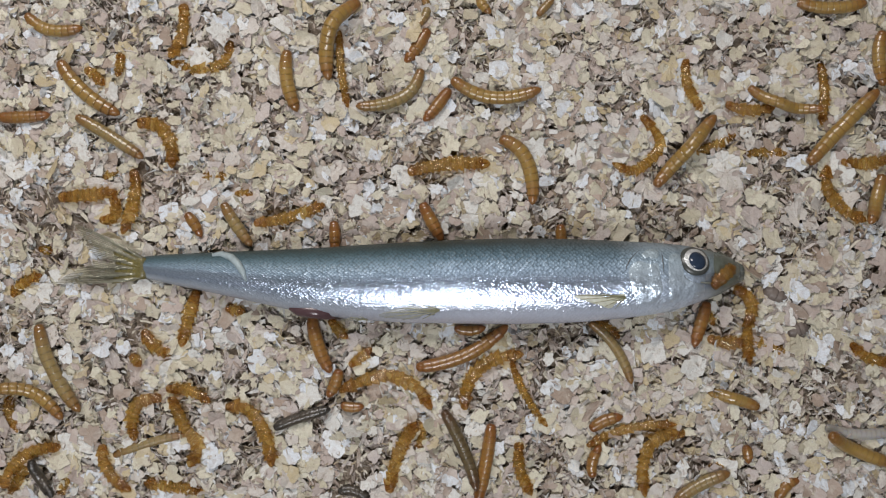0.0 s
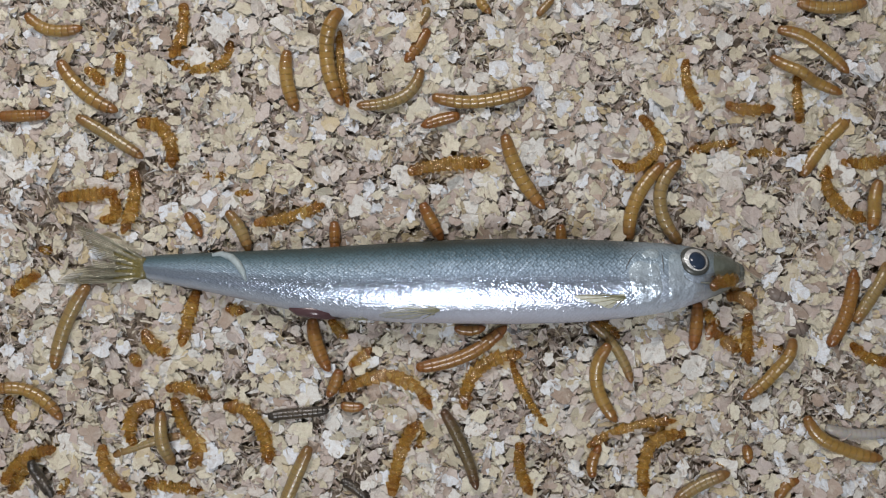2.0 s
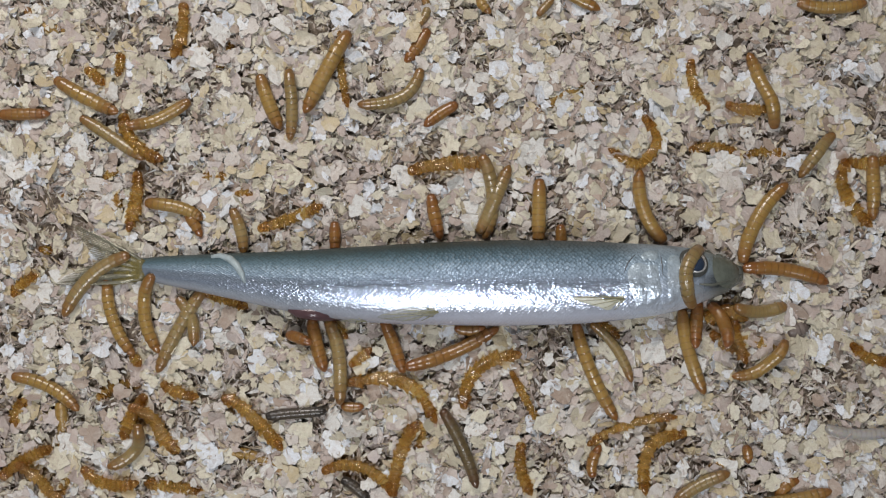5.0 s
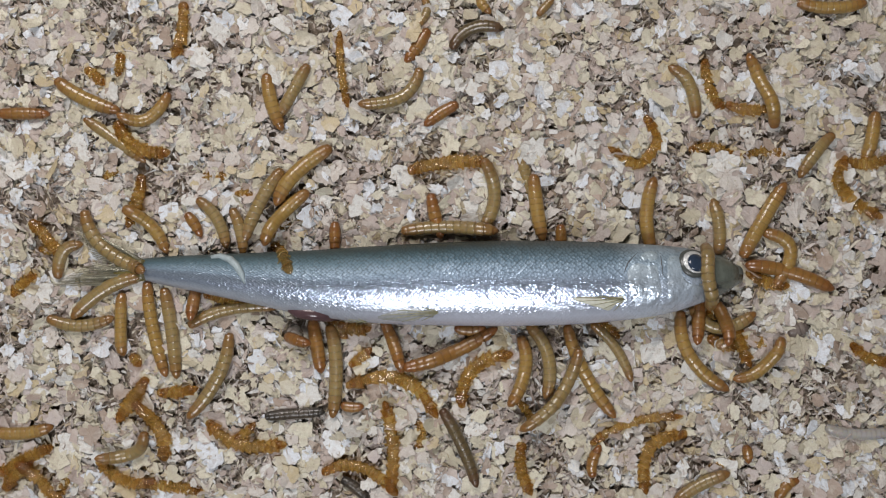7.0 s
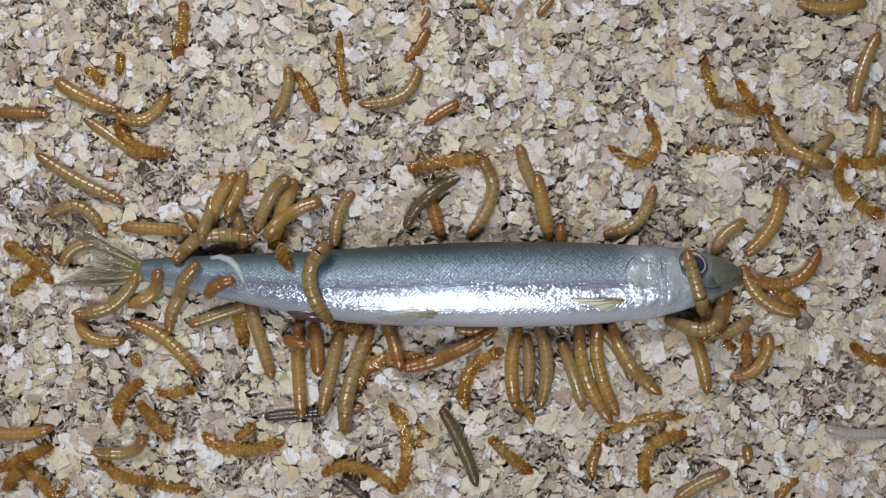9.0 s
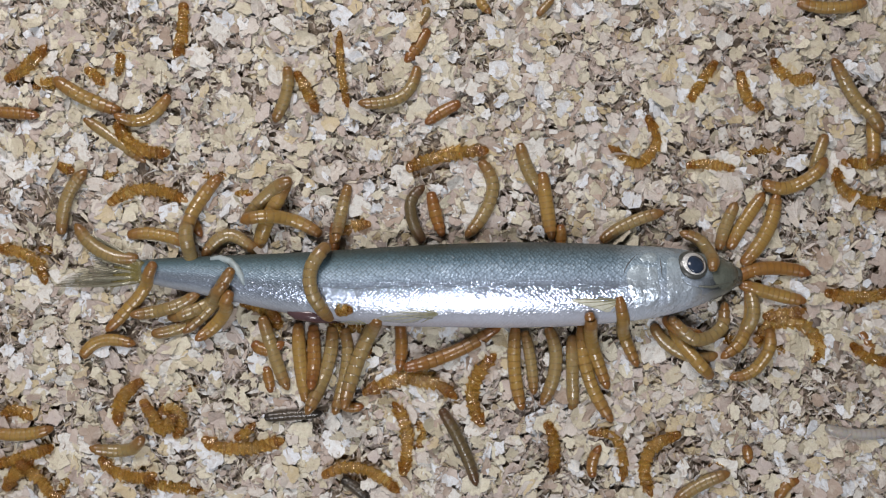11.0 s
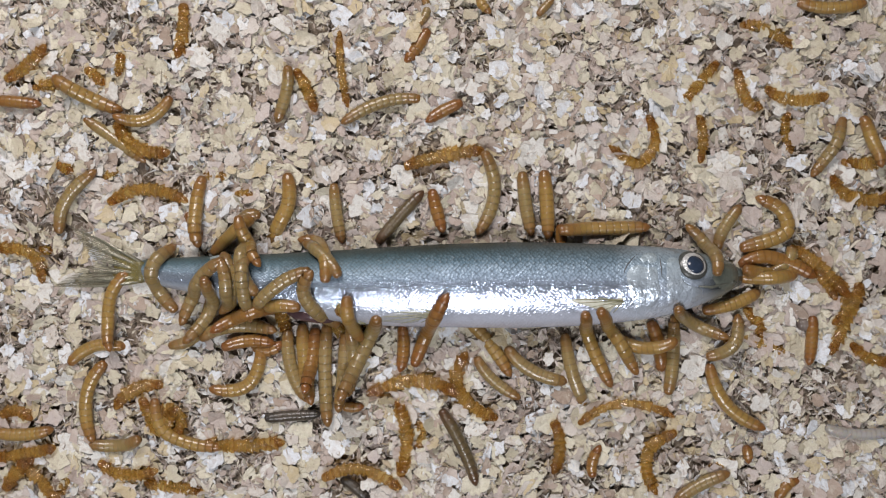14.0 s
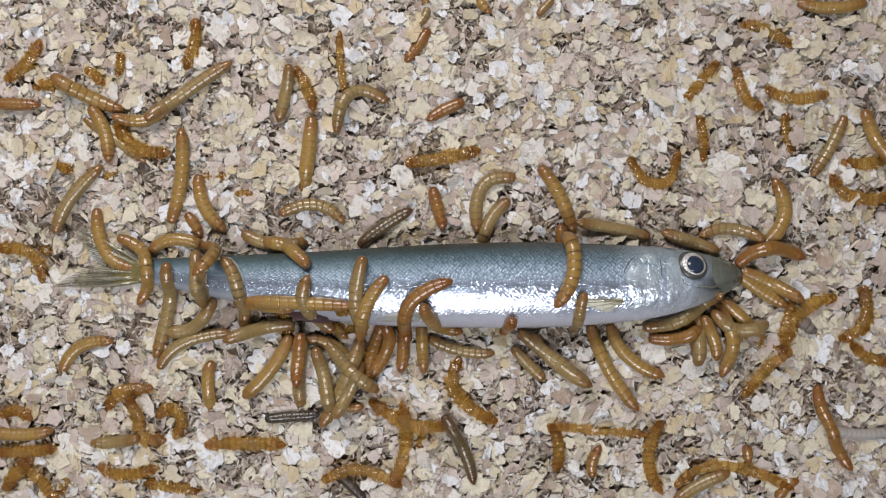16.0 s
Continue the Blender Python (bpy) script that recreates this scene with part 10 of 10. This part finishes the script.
    crawl("olive", 26.2, 3.60, [(0, 3, -84.8, 23.7, -79.5, 18.4, -71.9, 13.1), (15, 3, -84.8, 23.7, -79.5, 18.4, -71.9, 13.1), (15.4, 0, -83.4, 23.3, -78.2, 18, -70.7, 12.8, [(-70.7, 12.8)]), (15.6, 0, -83.4, 23.3, -78.2, 18, -70.7, 12.8), (16, 0, -77.7, 33.9, -67, 42.2, -56.1, 49.1, [(-76.5, 34.9)])])
    crawl("shed", 11.5, 3.60, [(0, 0, -79, -21.5, -76.5, -25.5, -71.6, -27.5), (3.4, 0, -79, -21.5, -76.5, -25.5, -71.6, -27.5), (4, 0, -92, -40.5, -87.3, -36.5, -80.4, -36.5), (4.3, 0, -92, -40.5, -87.3, -36.5, -80.4, -36.5), (6.3, 3, -92, -40.5, -87.3, -36.5, -80.4, -36.5), (16, 3, -92, -40.5, -87.3, -36.5, -80.4, -36.5)])
    crawl("shed", 14.5, 3.70, [(0, 0, -65.1, -11.2, -67.4, -18.5, -69, -25.5), (3.3, 0, -65.1, -11.2, -67.4, -18.5, -69, -25.5), (4, 0, -64.8, -10.6, -59.6, -12.4, -53.8, -16), (7, 0, -63.1, -11.8, -57.7, -12.7, -52.6, -14.8), (8.4, 0, -63.1, -11.8, -57.7, -12.7, -52.6, -14.8), (9, 0, -53.5, -13.6, -53.8, -18.5, -52.6, -24.1), (11.3, 0, -49.6, -11.1, -46.6, -14.8, -44.2, -18.7), (13, 0, -49.6, -11.1, -46.6, -14.8, -44.2, -18.7), (14.5, 0, -44.5, -11.8, -42.4, -16, -41.2, -20.8), (16, 0, -44.5, -11.8, -42.4, -16, -41.2, -20.8)])
    crawl("shed", 5.0, 3.20, [(0, 0, -57.4, -15.4, -55, -16.1, -52.6, -16.7), (3.5, 0, -57.4, -15.4, -55, -16.1, -52.6, -16.7), (6.3, 3, -57.4, -15.4, -55, -16.1, -52.6, -16.7), (16, 3, -57.4, -15.4, -55, -16.1, -52.6, -16.7)])
    crawl("shed", 3.8, 2.80, [(0, 0, -82.5, -27.9, -81.3, -29.3, -80.1, -30.9), (8.5, 0, -82.5, -27.9, -81.3, -29.3, -80.1, -30.9), (11.3, 3, -82.5, -27.9, -81.3, -29.3, -80.1, -30.9), (16, 3, -82.5, -27.9, -81.3, -29.3, -80.1, -30.9)])
    crawl("shed", 12.5, 3.40, [(0, 0, 81, -17.5, 80.4, -23.8, 81, -30), (3, 0, 80.4, -17, 80.1, -23.8, 80.1, -30), (4, 0, 77.1, -17.8, 77.8, -23.8, 79.5, -30), (7, 0, 77.1, -19.3, 78.6, -25.2, 81, -30.9), (9, 0, 80.1, -22, 80.1, -26.7, 80.4, -32), (11.3, 3, 80.1, -22, 80.1, -26.7, 80.4, -32), (16, 3, 80.1, -22, 80.1, -26.7, 80.4, -32)])
    crawl("shed", 10.0, 3.20, [(0, 0, 69.9, -23.5, 74.9, -24.8, 80.1, -24.7), (3, 0, 71.4, -21.5, 73.8, -23.8, 76.8, -26.4), (8, 0, 69.9, -23.5, 72.9, -25, 76.8, -25.5), (9, 2, 69.9, -23.5, 72.9, -25, 76.8, -25.5), (11.3, 3, 69.9, -23.5, 72.9, -25, 76.8, -25.5), (16, 3, 69.9, -23.5, 72.9, -25, 76.8, -25.5)])
    crawl("shed", 3.6, 3.00, [(0, 0, 69.3, -16.6, 70.5, -18.1, 71.4, -20.2), (7, 0, 69.3, -16.6, 70.5, -18.1, 71.4, -20.2), (9, 3, 69.3, -16.6, 70.5, -18.1, 71.4, -20.2), (16, 3, 69.3, -16.6, 70.5, -18.1, 71.4, -20.2)])
    crawl("shed", 8.0, 2.60, [(0, 0, 40, -19.3, 43.3, -20.9, 46.6, -23.5), (7.5, 0, 40, -19.3, 43.3, -20.9, 46.6, -23.5), (8.6, 3, 40, -19.3, 43.3, -20.9, 46.6, -23.5), (16, 3, 40, -19.3, 43.3, -20.9, 46.6, -23.5)])
    crawl("husk", 6.5, 4.20, [(0, 2, 91.7, -22.3, 94.1, -21.4, 96.5, -20.8), (7, 2, 91.7, -22.3, 94.1, -21.4, 96.5, -20.8), (9, 2, 93.8, -20.5, 95.9, -19.3, 98, -18.7), (12.5, 2, 95.9, -21.7, 98, -20.8, 99.8, -19.9), (15, 2, 93.8, -18.7, 96.5, -19.9, 98.9, -22.3), (16, 2, 93.8, -18.7, 96.5, -19.9, 98.9, -22.3)])
    crawl("husk", 7.0, 4.00, [(0, 2, 85.5, -10.9, 88.2, -12.1, 91.4, -13.3), (4.2, 2, 86.7, -11.2, 89.3, -12.4, 92.6, -13), (6.3, 3, 86.7, -11.2, 89.3, -12.4, 92.6, -13), (16, 3, 86.7, -11.2, 89.3, -12.4, 92.6, -13)])
    crawl("shed", 6.0, 3.20, [(0, 3, -55.1, -50.1, -51.4, -48, -49.5, -45.3), (5, 3, -55.1, -50.1, -51.4, -48, -49.5, -45.3), (6.5, 0, -55.1, -50.1, -51.4, -48, -49.5, -45.3), (12.6, 0, -55.1, -50.1, -51.4, -48, -49.5, -45.3), (13.5, 3, -55.1, -50.1, -51.4, -48, -49.5, -45.3), (16, 3, -55.1, -50.1, -51.4, -48, -49.5, -45.3)])
    crawl("olive", 14.5, 3.40, [(0, 3, -101.6, -7.6, -100.3, -0.7, -95.9, 1.2), (5, 3, -101.6, -7.6, -100.3, -0.7, -95.9, 1.2), (6.5, 0, -101.6, -7.6, -100.3, -0.7, -95.9, 1.2), (8.3, 0, -101.6, -7.6, -100.3, -0.7, -95.9, 1.2), (9, 0, -100.4, -4.3, -97.7, 0.1, -92.5, 1.6), (11.3, 3, -100.4, -4.3, -97.7, 0.1, -92.5, 1.6), (16, 3, -100.4, -4.3, -97.7, 0.1, -92.5, 1.6)])
    crawl("shed", 9, 3.20, [(0, 3, -27.5, -19.6, -23.3, -21.5, -19.3, -20.8), (4.5, 3, -27.5, -19.6, -23.3, -21.5, -19.3, -20.8), (6.3, 0, -27.5, -19.6, -23.3, -21.5, -19.3, -20.8), (9.2, 0, -27.5, -19.6, -23.3, -21.5, -19.3, -20.8), (11.3, 2, -27.5, -19.6, -23.3, -21.5, -19.3, -20.8), (16, 2, -27.5, -19.6, -23.3, -21.5, -19.3, -20.8)])
    crawl("shed", 4.6, 3.40, [(0, 3, -27.8, -17.2, -25.7, -15.7, -23.9, -16.6), (8.3, 3, -27.8, -17.2, -25.7, -15.7, -23.9, -16.6), (8.8, 0, -27.8, -17.2, -25.7, -15.7, -23.9, -16.6), (9.2, 1, -27, -16.7, -25, -15.3, -23.2, -16.1), (16, 1, -27, -16.7, -25, -15.3, -23.2, -16.1)])
    crawl("orange", 7, 3.20, [(0, 3, -46.9, -31.2, -46, -35, -45.7, -37.9), (10, 3, -46.9, -31.2, -46, -35, -45.7, -37.9), (11.3, 0, -46.9, -31.2, -46, -35, -45.7, -37.9), (12.3, 0, -46.9, -31.2, -46, -35, -45.7, -37.9), (13, 3, -46.9, -31.2, -46, -35, -45.7, -37.9), (16, 3, -46.9, -31.2, -46, -35, -45.7, -37.9)])
    crawl("amber", 20, 3.60, [(0, 3, 84.6, 4.3, 91.7, 0.1, 87.9, -9.6), (5.5, 3, 84.6, 4.3, 91.7, 0.1, 87.9, -9.6), (6.4, 0, 83.1, 1.6, 90.5, -1.3, 88.3, -9.6), (7, 0, 84.6, 4.3, 91.7, 0.1, 87.9, -9.6), (8, 0, 92, 0.1, 91.7, -5.8, 84.6, -10.3), (8.5, 0, 86.1, -2.8, 87.9, -10.3, 92.8, -16), (9, 0, 78.9, -4.3, 84.6, -13.3, 94.3, -17.2), (9.2, 0, 78.9, -4.3, 84.6, -13.3, 94.3, -17.2), (11.3, 0, 78.6, -9.6, 87.6, -11.8, 95.6, -13.6), (12.2, 0, 78.6, -9.6, 87.6, -11.8, 95.6, -13.6), (13, 3, 78.6, -9.6, 87.6, -11.8, 95.6, -13.6), (16, 3, 78.6, -9.6, 87.6, -11.8, 95.6, -13.6)])
    crawl("shed", 24, 3.60, [(0, 3, 82.3, -24.5, 87.9, -19.6, 96.5, -20.8, 99.8, -27.9, 91.7, -31.2), (9.5, 3, 82.3, -24.5, 87.9, -19.6, 96.5, -20.8, 99.8, -27.9, 91.7, -31.2), (11.2, 0, 82.3, -24.5, 87.9, -19.6, 96.5, -20.8, 99.8, -27.9, 91.7, -31.2), (12.1, 0, 82.3, -24.5, 87.9, -19.6, 96.5, -20.8, 99.8, -27.9, 91.7, -31.2), (12.8, 3, 82.3, -24.5, 87.9, -19.6, 96.5, -20.8, 99.8, -27.9, 91.7, -31.2), (16, 3, 82.3, -24.5, 87.9, -19.6, 96.5, -20.8, 99.8, -27.9, 91.7, -31.2)])
    crawl("shed", 11, 3.40, [(0, 3, 84.6, -17.8, 90.5, -17.2, 95.8, -16), (8, 3, 84.6, -17.8, 90.5, -17.2, 95.8, -16), (9.2, 2, 84.6, -17.8, 90.5, -17.2, 95.8, -16), (11.2, 0, 84.6, -17.8, 90.5, -17.2, 95.8, -16), (12.3, 0, 84.6, -17.8, 90.5, -17.2, 95.8, -16), (12.8, 3, 84.6, -17.8, 90.5, -17.2, 95.8, -16), (16, 3, 84.6, -17.8, 90.5, -17.2, 95.8, -16)])
    crawl("amber", 21, 3.60, [(0, 3, -111.2, -29.7, -106.7, -37.2, -100.7, -43.2), (12.3, 3, -111.2, -29.7, -106.7, -37.2, -100.7, -43.2), (12.8, 0, -111.2, -29.7, -105.2, -39.4, -97.7, -44.7), (13, 0, -108.5, -33.5, -102.2, -42.4, -94, -46.5), (13.5, 0, -97.7, -32, -99.8, -40.2, -94.7, -48.4), (14, 0, -89, -29.7, -94.4, -39.4, -92.5, -50.9), (14.2, 0, -89, -29.7, -94.4, -39.4, -92.5, -50.9), (14.9, 3, -89, -29.7, -94.4, -39.4, -92.5, -50.9), (16, 3, -89, -29.7, -94.4, -39.4, -92.5, -50.9)])
    crawl("amber", 22, 3.50, [(0, 3, -76, -39.4, -72.3, -49.2, -54.4, -52.1), (13.1, 3, -76, -39.4, -72.3, -49.2, -54.4, -52.1), (13.7, 0, -76, -39.4, -72.3, -49.2, -57.4, -52.4), (14, 0, -76, -39.4, -72.3, -49.2, -54.4, -52.1), (14.5, 0, -72, -41.4, -60.4, -42, -48.1, -45.4), (14.8, 0, -72, -41.4, -60.4, -42, -48.1, -45.4), (15.3, 3, -72, -41.4, -60.4, -42, -48.1, -45.4), (16, 3, -72, -41.4, -60.4, -42, -48.1, -45.4)])
    crawl("shed", 12.5, 3.50, [(0, 3, -75.6, -44.4, -72, -42, -69, -45.4, -71.1, -50.4), (9.3, 3, -75.6, -44.4, -72, -42, -69, -45.4, -71.1, -50.4), (11.3, 0, -75.6, -44.4, -72, -42, -69, -45.4, -71.1, -50.4), (16, 0, -75.6, -44.4, -72, -42, -69, -45.4, -71.1, -50.4)])
    crawl("orange", 9, 3.80, [(0, 3, -50.2, -24.7, -46.6, -26.7, -42.4, -24.7), (9.6, 3, -50.2, -24.7, -46.6, -26.7, -42.4, -24.7), (11.2, 0, -50.2, -24.7, -46.6, -26.7, -42.4, -24.7), (14, 0, -50.2, -24.7, -46.6, -26.7, -42.4, -24.7), (14.6, 3, -50.2, -24.7, -46.6, -26.7, -42.4, -24.7), (16, 3, -50.2, -24.7, -46.6, -26.7, -42.4, -24.7)])
    crawl("amber", 28, 3.50, [(0, 3, -52.9, -20.8, -45.4, -20, -36.5, -20.8), (15, 3, -52.9, -20.8, -45.4, -20, -36.5, -20.8), (15.5, 0, -54.4, -20, -45.4, -19, -36.5, -19.6), (16, 1, -52.1, -13.4, -38.3, -13.7, -23.1, -14.4)])
    crawl("orange", 22, 3.70, [(0, 3, 15.1, -36, 18.5, -44.7, 22.1, -56.9), (12.3, 3, 15.1, -36, 18.5, -44.7, 22.1, -56.9), (12.8, 0, 15.1, -36, 18.5, -44.7, 22.1, -56.9), (13.2, 0, 15.1, -36, 18.5, -44.7, 22.1, -56.9), (13.7, 3, 15.1, -36, 18.5, -44.7, 22.1, -56.9), (16, 3, 15.1, -36, 18.5, -44.7, 22.1, -56.9)])
    crawl("orange", 12, 3.40, [(0, 3, 110, -20.8, 113.7, -26.7, 114.1, -33.5), (10, 3, 110, -20.8, 113.7, -26.7, 114.1, -33.5), (11.5, 0, 110, -20.8, 113.7, -26.7, 114.1, -33.5), (13.4, 0, 110, -20.8, 113.7, -26.7, 114.1, -33.5), (14, 3, 110, -20.8, 113.7, -26.7, 114.1, -33.5), (16, 3, 110, -20.8, 113.7, -26.7, 114.1, -33.5)])
    crawl("amber", 16, 3.40, [(0, 3, 56.2, -40.8, 62.2, -37.2, 68.1, -32), (12, 3, 56.2, -40.8, 62.2, -37.2, 68.1, -32), (12.6, 0, 56.2, -40.8, 62.2, -37.2, 68.1, -32), (13.2, 0, 56.2, -40.8, 62.2, -37.2, 68.1, -32), (13.8, 3, 56.2, -40.8, 62.2, -37.2, 68.1, -32), (16, 3, 56.2, -40.8, 62.2, -37.2, 68.1, -32)])
    crawl("shed", 13, 3.40, [(0, 3, 110, -10.3, 112.4, -16.3, 110.6, -22.6), (14, 3, 110, -10.3, 112.4, -16.3, 110.6, -22.6), (14.8, 0, 110, -10.3, 112.4, -16.3, 110.6, -22.6), (16, 0, 110, -10.3, 112.4, -16.3, 110.6, -22.6)])
    crawl("shed", 9, 3.40, [(0, 3, -116.7, -44.4, -113, -42.6, -108.8, -45.3), (9.3, 3, -116.7, -44.4, -113, -42.6, -108.8, -45.3), (11.3, 0, -116.7, -44.4, -113, -42.6, -108.8, -45.3), (16, 0, -116.7, -44.4, -113, -42.6, -108.8, -45.3)])
    crawl("shed", 11, 3.60, [(0, 3, -115.6, -63.8, -112.4, -59, -108.2, -55.4), (4.3, 3, -115.6, -63.8, -112.4, -59, -108.2, -55.4), (6.3, 0, -115.6, -63.8, -112.4, -59, -108.2, -55.4), (16, 0, -115.6, -63.8, -112.4, -59, -108.2, -55.4)])
    crawl("amber", 18, 3.70, [(0, 3, -93.2, 37.5, -89.5, 30.8, -88.4, 23.3), (14.9, 3, -93.2, 37.5, -89.5, 30.8, -88.4, 23.3), (15.4, 0, -94.7, 39, -90.5, 32.3, -88.7, 24.8), (16, 0, -93.2, 37.5, -89.5, 30.8, -88.4, 23.3)])
    crawl("shed", 5, 3.00, [(0, 3, -102.2, 22.3, -100.1, 21.4, -98, 20.5), (9.6, 3, -102.2, 22.3, -100.1, 21.4, -98, 20.5), (11.3, 0, -102.2, 22.3, -100.1, 21.4, -98, 20.5), (16, 0, -102.2, 22.3, -100.1, 21.4, -98, 20.5)])
    crawl("shed", 12, 3.50, [(0, 3, 80.1, -5.5, 85.3, -8.5, 91.3, -9.6), (4.6, 3, 80.1, -5.5, 85.3, -8.5, 91.3, -9.6), (6.3, 0, 80.1, -5.5, 85.3, -8.5, 91.3, -9.6), (8, 0, 81.6, -7.3, 86.4, -10.3, 92, -11.1), (9, 0, 84.9, -9.6, 90.2, -12.1, 95.6, -15.5), (9.4, 0, 84.9, -9.6, 90.2, -12.1, 95.6, -15.5), (11.2, 3, 84.9, -9.6, 90.2, -12.1, 95.6, -15.5), (16, 3, 84.9, -9.6, 90.2, -12.1, 95.6, -15.5)])
    crawl("olive", 17, 3.40, [(0, 3, -104.4, -18.1, -96.2, -20.3, -87.3, -18.1), (5.2, 3, -104.4, -18.1, -96.2, -20.3, -87.3, -18.1), (6.3, 0, -104.4, -18.1, -96.2, -20.3, -87.3, -18.1), (7.1, 0, -104.4, -18.1, -96.2, -20.3, -87.3, -18.1), (7.6, 0, -102.2, -18.7, -95, -21.4, -86.4, -20.5), (8.2, 3, -97.7, -18.1, -94.7, -22.6, -85.5, -22.3), (16, 3, -97.7, -18.1, -94.7, -22.6, -85.5, -22.3)])
    crawl("olive", 17, 3.30, [(0, 3, 82.3, -8.8, 92, -8.8, 96.5, -4.3), (10.2, 3, 82.3, -8.8, 92, -8.8, 96.5, -4.3), (11.5, 0, 81.6, -8.8, 91.3, -8.8, 95.8, -3.6), (12.5, 0, 79.8, -7.3, 93.8, -6.4, 96.2, 4.2), (13.2, 0, 78.9, -1.6, 87.6, -0.7, 95.3, -2.5), (14.5, 0, 89.5, -10.6, 94.1, -4, 89.5, 1.6), (15.2, 3, 89.5, -10.6, 94.1, -4, 89.5, 1.6), (16, 3, 89.5, -10.6, 94.1, -4, 89.5, 1.6)])
    crawl("shed", 11, 3.30, [(0, 3, 99.5, -13.1, 107, -12.7, 111.5, -13.1), (10, 3, 99.5, -13.1, 107, -12.7, 111.5, -13.1), (11.5, 0, 99.5, -12.4, 105.5, -11.5, 110.6, -12.1), (12.5, 0, 97.7, -6.9, 102.5, -5.5, 107.4, -5.7), (13.5, 0, 96.8, -5.8, 101, -7.9, 104.6, -11.8), (14.2, 0, 98, -5.2, 101.6, -8.8, 104, -13.3), (15, 3, 98, -5.2, 101.6, -8.8, 104, -13.3), (16, 3, 98, -5.2, 101.6, -8.8, 104, -13.3)])
    crawl("shed", 13, 3.40, [(0, 3, 107.6, -10.3, 110.6, -15.5, 112.5, -22.3), (11.2, 3, 107.6, -10.3, 110.6, -15.5, 112.5, -22.3), (12, 0, 107.6, -10.3, 110.6, -15.5, 112.5, -22.3), (12.8, 0, 107.6, -10.3, 110.6, -15.5, 112.5, -22.3), (13.5, 0, 110, -10, 108.2, -15.5, 102.5, -19.7), (14.1, 0, 110, -8.8, 108.5, -15.5, 103.4, -19.7), (14.8, 3, 110, -8.8, 108.5, -15.5, 103.4, -19.7), (16, 3, 110, -8.8, 108.5, -15.5, 103.4, -19.7)])
    crawl("shed", 10, 3.30, [(0, 3, 79.8, -16, 82.8, -18.7, 84.6, -23.2), (13.2, 3, 79.8, -16, 82.8, -18.7, 84.6, -23.2), (14.2, 0, 79.8, -16, 82.8, -18.7, 84.6, -23.2), (15, 0, 79.5, -16.3, 82.5, -19.3, 84, -23.8), (15.7, 3, 79.5, -16.3, 82.5, -19.3, 84, -23.8), (16, 3, 79.5, -16.3, 82.5, -19.3, 84, -23.8)])


motions()
